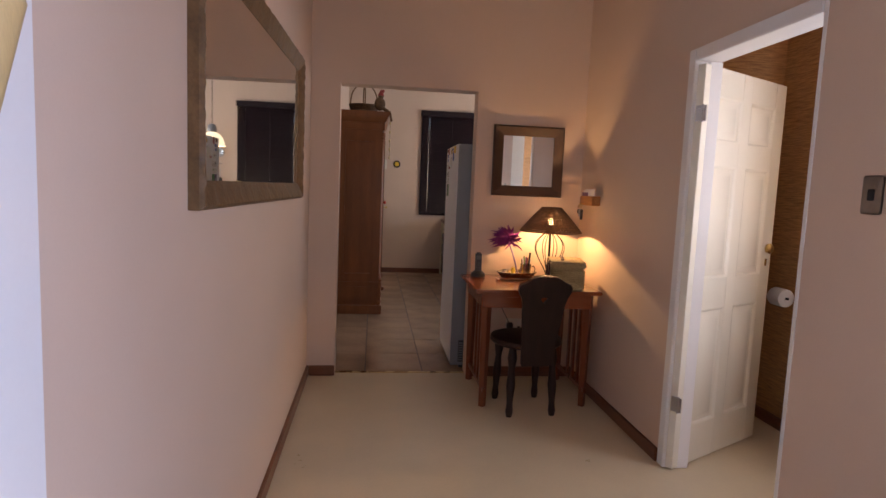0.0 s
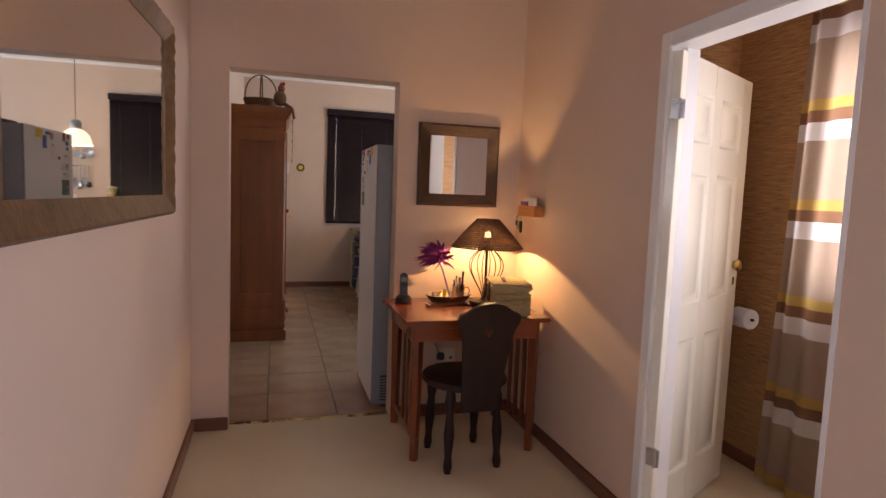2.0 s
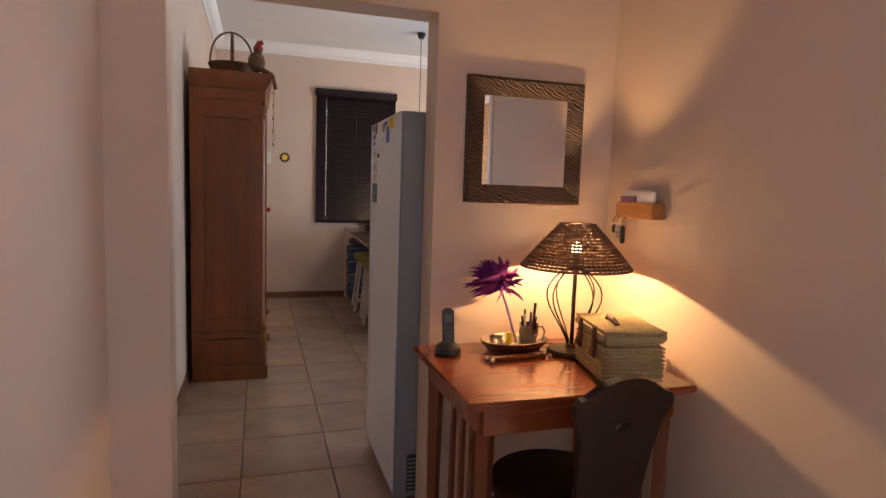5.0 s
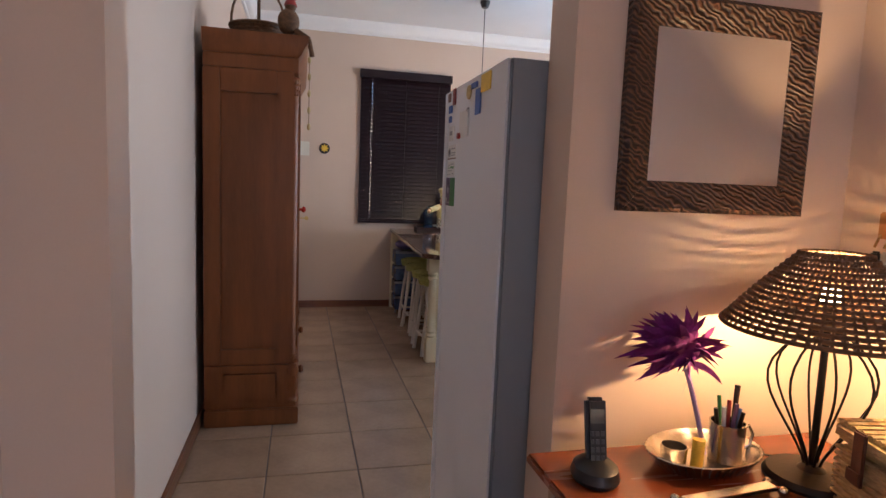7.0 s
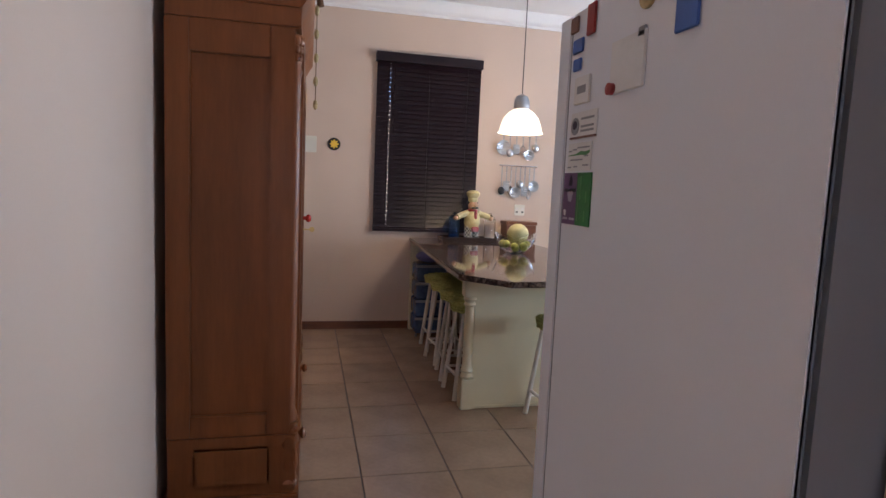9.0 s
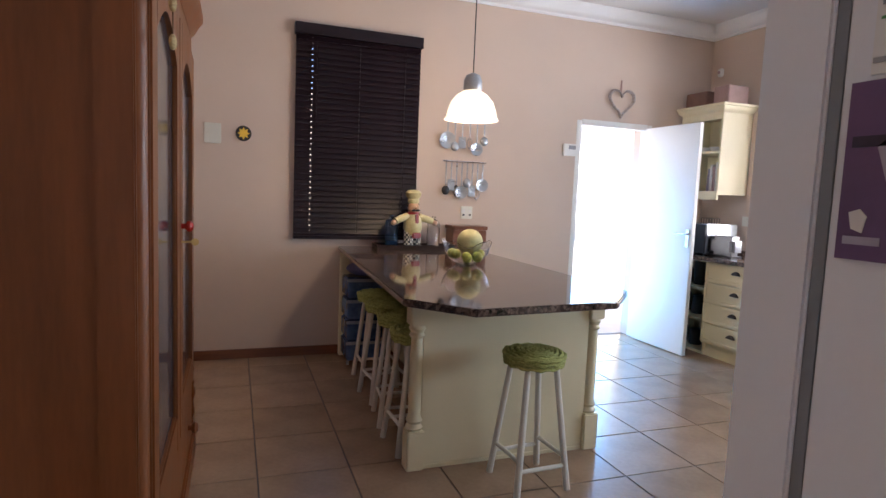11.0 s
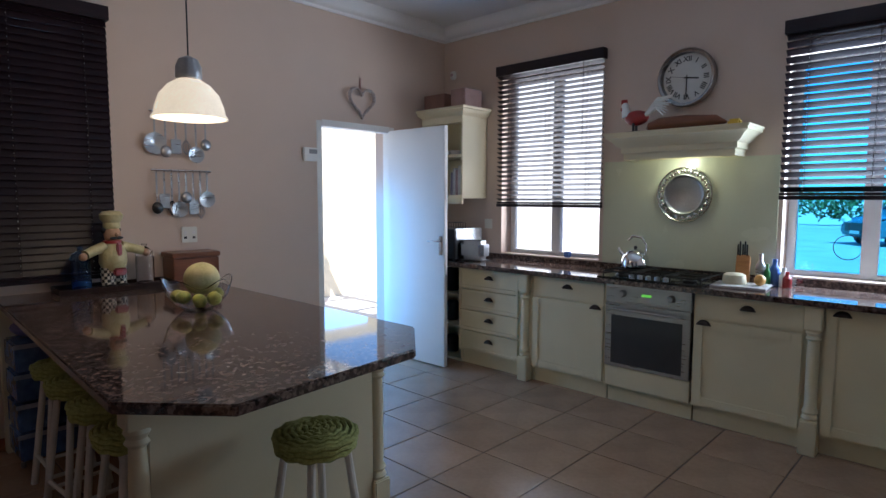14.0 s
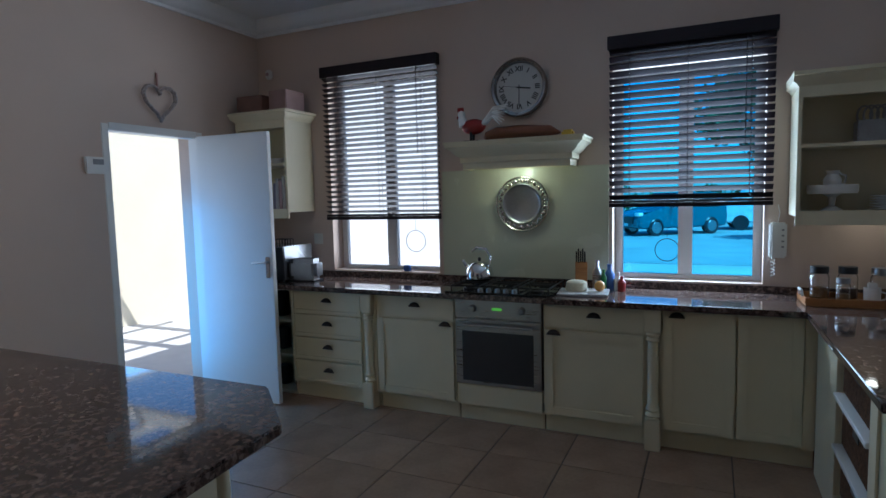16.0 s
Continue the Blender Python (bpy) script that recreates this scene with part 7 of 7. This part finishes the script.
def car():
    c = thing("parked_car", "dark teal sport utility car parked in the drive", "car", 26.2, 7.27, -0.14, 131)
    m_body = mat("teal_car_paint", (0.05, 0.12, 0.16), 0.25, coat=0.5, bump=0)
    m_win = mat("dark_car_glass", (0.01, 0.015, 0.02), 0.05, bump=0)
    prof = [(-2.05, 0.35), (-2.1, 0.75), (-2.0, 1.05), (-1.75, 1.55), (-1.4, 1.66), (0.2, 1.68), (0.75, 1.25), (0.95, 1.05), (1.85, 0.92), (2.08, 0.75), (2.1, 0.40), (1.9, 0.30), (-1.8, 0.30)]
    bm = slab(B(), prof, -0.85, 0.85, 0.06, pose(0, 0, 0, 90, 0, 0))
    part("body", bm, m_body, c)
    win = [(-1.62, 1.08), (-1.5, 1.5), (0.12, 1.56), (0.62, 1.12)]
    part("side_window", slab(B(), win, -0.865, -0.855, 0, pose(0, 0, 0, 90, 0, 0)), m_win, c)
    part("side_window", slab(B(), win, 0.855, 0.865, 0, pose(0, 0, 0, 90, 0, 0)), m_win, c)
    bm = bx(B(), -0.02, -0.68, -0.33, 0.02, 0.68, 0.33, 0.01)
    bmesh.ops.transform(bm, matrix=pose(0.52, 0, 1.46, 0, -52, 0), verts=bm.verts)
    part("windscreen", bm, m_win, c)
    part("grille", bx(B(), 2.06, -0.55, 0.50, 2.13, 0.55, 0.78, 0.02), M_BLACK, c)
    part("number_plate", bx(B(), 2.12, -0.24, 0.42, 2.145, 0.24, 0.52, 0.004), M_PAPERW, c)
    for s in (-1, 1):
        part("headlight", bx(B(), 1.85, s * 0.72 - 0.14, 0.80, 2.09, s * 0.72 + 0.14, 0.93, 0.03), M_WHITE, c)
        part("mirror", bx(B(), 0.55, s * 0.98 - 0.10, 1.10, 0.68, s * 0.98 + 0.10, 1.24, 0.03), m_body, c)
        for x in (-1.28, 1.28):
            t = part("wheel", turn(B(), [(0.0, -0.1), (0.30, -0.11), (0.34, -0.08), (0.34, 0.08), (0.30, 0.11), (0.0, 0.1)], 28, pose(x, s * 0.78, 0.34, 90, 0, 0)), M_BLACK, c)
            part("rim", turn(B(), [(0.0, -0.13), (0.2, -0.13), (0.22, -0.11), (0.22, 0.11), (0.2, 0.13), (0, 0.13)], 20, pose(x, s * 0.78, 0.34, 90, 0, 0)), M_STEEL, t)


car()
m_van = mat("white_van_paint", (0.75, 0.76, 0.78), 0.3, bump=0)
v = thing("parked_van", "white van parked behind the car", "van", 29.5, 3.2, -0.14, 95)
part("body", slab(B(), [(-2.3, 0.35), (-2.3, 1.9), (-2.1, 2.0), (1.0, 2.0), (1.7, 1.2), (2.3, 1.0), (2.3, 0.35)], -0.9, 0.9, 0.06, pose(0, 0, 0, 90, 0, 0)), m_van, v)
part("side_window", bx(B(), 0.2, -0.915, 1.2, 1.1, -0.9, 1.75, 0.004), M_BLACK, v)
part("side_window", bx(B(), 0.2, 0.9, 1.2, 1.1, 0.915, 1.75, 0.004), M_BLACK, v)
for s in (-1, 1):
    for x in (-1.4, 1.5):
        part("wheel", turn(B(), [(0.0, -0.1), (0.31, -0.11), (0.34, 0), (0.31, 0.11), (0.0, 0.1)], 24, pose(x, s * 0.83, 0.34, 90, 0, 0)), M_BLACK, v)


def leaves(bm, rnd, c, r, n, size):
    for _ in range(n):
        d = Vector((rnd.gauss(0, 1), rnd.gauss(0, 1), rnd.gauss(0, 0.8))).normalized() * r * rnd.uniform(0.35, 1.0) ** 0.6
        p = Vector(c) + d
        a = Vector((rnd.gauss(0, 1), rnd.gauss(0, 1), rnd.gauss(0, 1))).normalized()
        b = a.orthogonal().normalized() * size * rnd.uniform(0.5, 1.2)
        a *= size * rnd.uniform(0.8, 1.6)
        bm.faces.new([bm.verts.new(v) for v in (p - a, p + b, p + a, p - b)])


M_LEAF = mat("tree_leaf", (0.07, 0.12, 0.03), 0.6, col2=(0.03, 0.06, 0.015), scale=2, fine=10)
M_BARK = mat("tree_bark", (0.14, 0.10, 0.07), 0.9, scale=6, bump=0.4)


def tree(x, y, h, spread, seed):
    rnd = random.Random(seed)
    t = thing("tree", "tall leafy tree at the edge of the drive", "tree", x, y, -0.14, 0, "trees by the drive")
    bm = pipe(B(), [(0, 0, 0), (0.1, 0.05, h * 0.25), (0.0, 0.1, h * 0.5), (0.15, 0.0, h * 0.8)], [0.28, 0.22, 0.16, 0.06], 10)
    tips = []
    for k in range(11):
        a = k * 2.4
        z = h * (0.35 + 0.045 * k)
        e = Vector((spread * math.cos(a) * rnd.uniform(0.5, 1), spread * math.sin(a) * rnd.uniform(0.5, 1), z + h * rnd.uniform(0.08, 0.2)))
        pipe(bm, [(0.05, 0.05, z), e * 0.5 + Vector((0, 0, z * 0.45)), e], [0.10, 0.06, 0.025], 7)
        tips.append(e)
    part("trunk", bm, M_BARK, t)
    bm = B()
    for e in tips + [Vector((0.1, 0, h * 0.9))]:
        for q in range(3):
            leaves(bm, rnd, e + Vector((rnd.uniform(-0.6, 0.6), rnd.uniform(-0.6, 0.6), rnd.uniform(-0.4, 0.5))), spread * rnd.uniform(0.22, 0.42), 260, 0.10)
    part("crown", bm, M_LEAF, t, "", False)


tree(36, 3.4, 9.0, 3.2, 1)
tree(44, 18.5, 7.0, 3.0, 2)
tree(33, -3.5, 8.0, 3.2, 3)
tree(22, -2.0, 7.5, 3.2, 5)
h = thing("hedge", "dark green hedge along the far side of the drive", "hedge", 42, 6, -0.14)
tagged(h, kind="stuff")
bm = B()
rnd = random.Random(7)
for k in range(46):
    leaves(bm, rnd, (rnd.uniform(-0.4, 0.4), -15 + k * 0.65, rnd.uniform(0.5, 1.5)), 0.9, 90, 0.13)
part("foliage", bm, M_LEAF, h, "", False)

# ---- kitchen floor tiles ----
floor_k = structure(part("floor_kitchen", bx(B(), -0.34, 4.2701, -0.1, WX + 0.24, WY + 0.22, -0.004), M_GROUT, None, "", False), "mottled brown ceramic floor tiles with dark grout", "floor")
TX, TY, GX, GY = 0.434, 0.447, 0.205, 6.115
shared = {}
for i in range(-2, 14):
    for j in range(-5, 9):
        x0, x1 = max(-0.20, GX + i * TX + 0.003), min(WX, GX + (i + 1) * TX - 0.003)
        y0, y1 = max(4.275, GY + j * TY + 0.003), min(WY + 0.14, GY + (j + 1) * TY - 0.003)
        if x1 - x0 < 0.02 or y1 - y0 < 0.02:
            continue
        key = (round(x1 - x0, 4), round(y1 - y0, 4))
        if key not in shared:
            me = bpy.data.meshes.new("tile")
            bm = bx(B(), -key[0] / 2, -key[1] / 2, -0.02, key[0] / 2, key[1] / 2, 0.0)
            bmesh.ops.bevel(bm, geom=[e for e in bm.edges if all(v.co.z > -0.01 for v in e.verts)], offset=0.0025, segments=1, affect="EDGES")
            bm.to_mesh(me)
            bm.free()
            me.materials.append(M_TILE)
            shared[key] = me
        t = new("tile", shared[key])
        t.parent = floor_k
        t.location = ((x0 + x1) / 2, (y0 + y1) / 2, random.uniform(-0.0006, 0.0006))
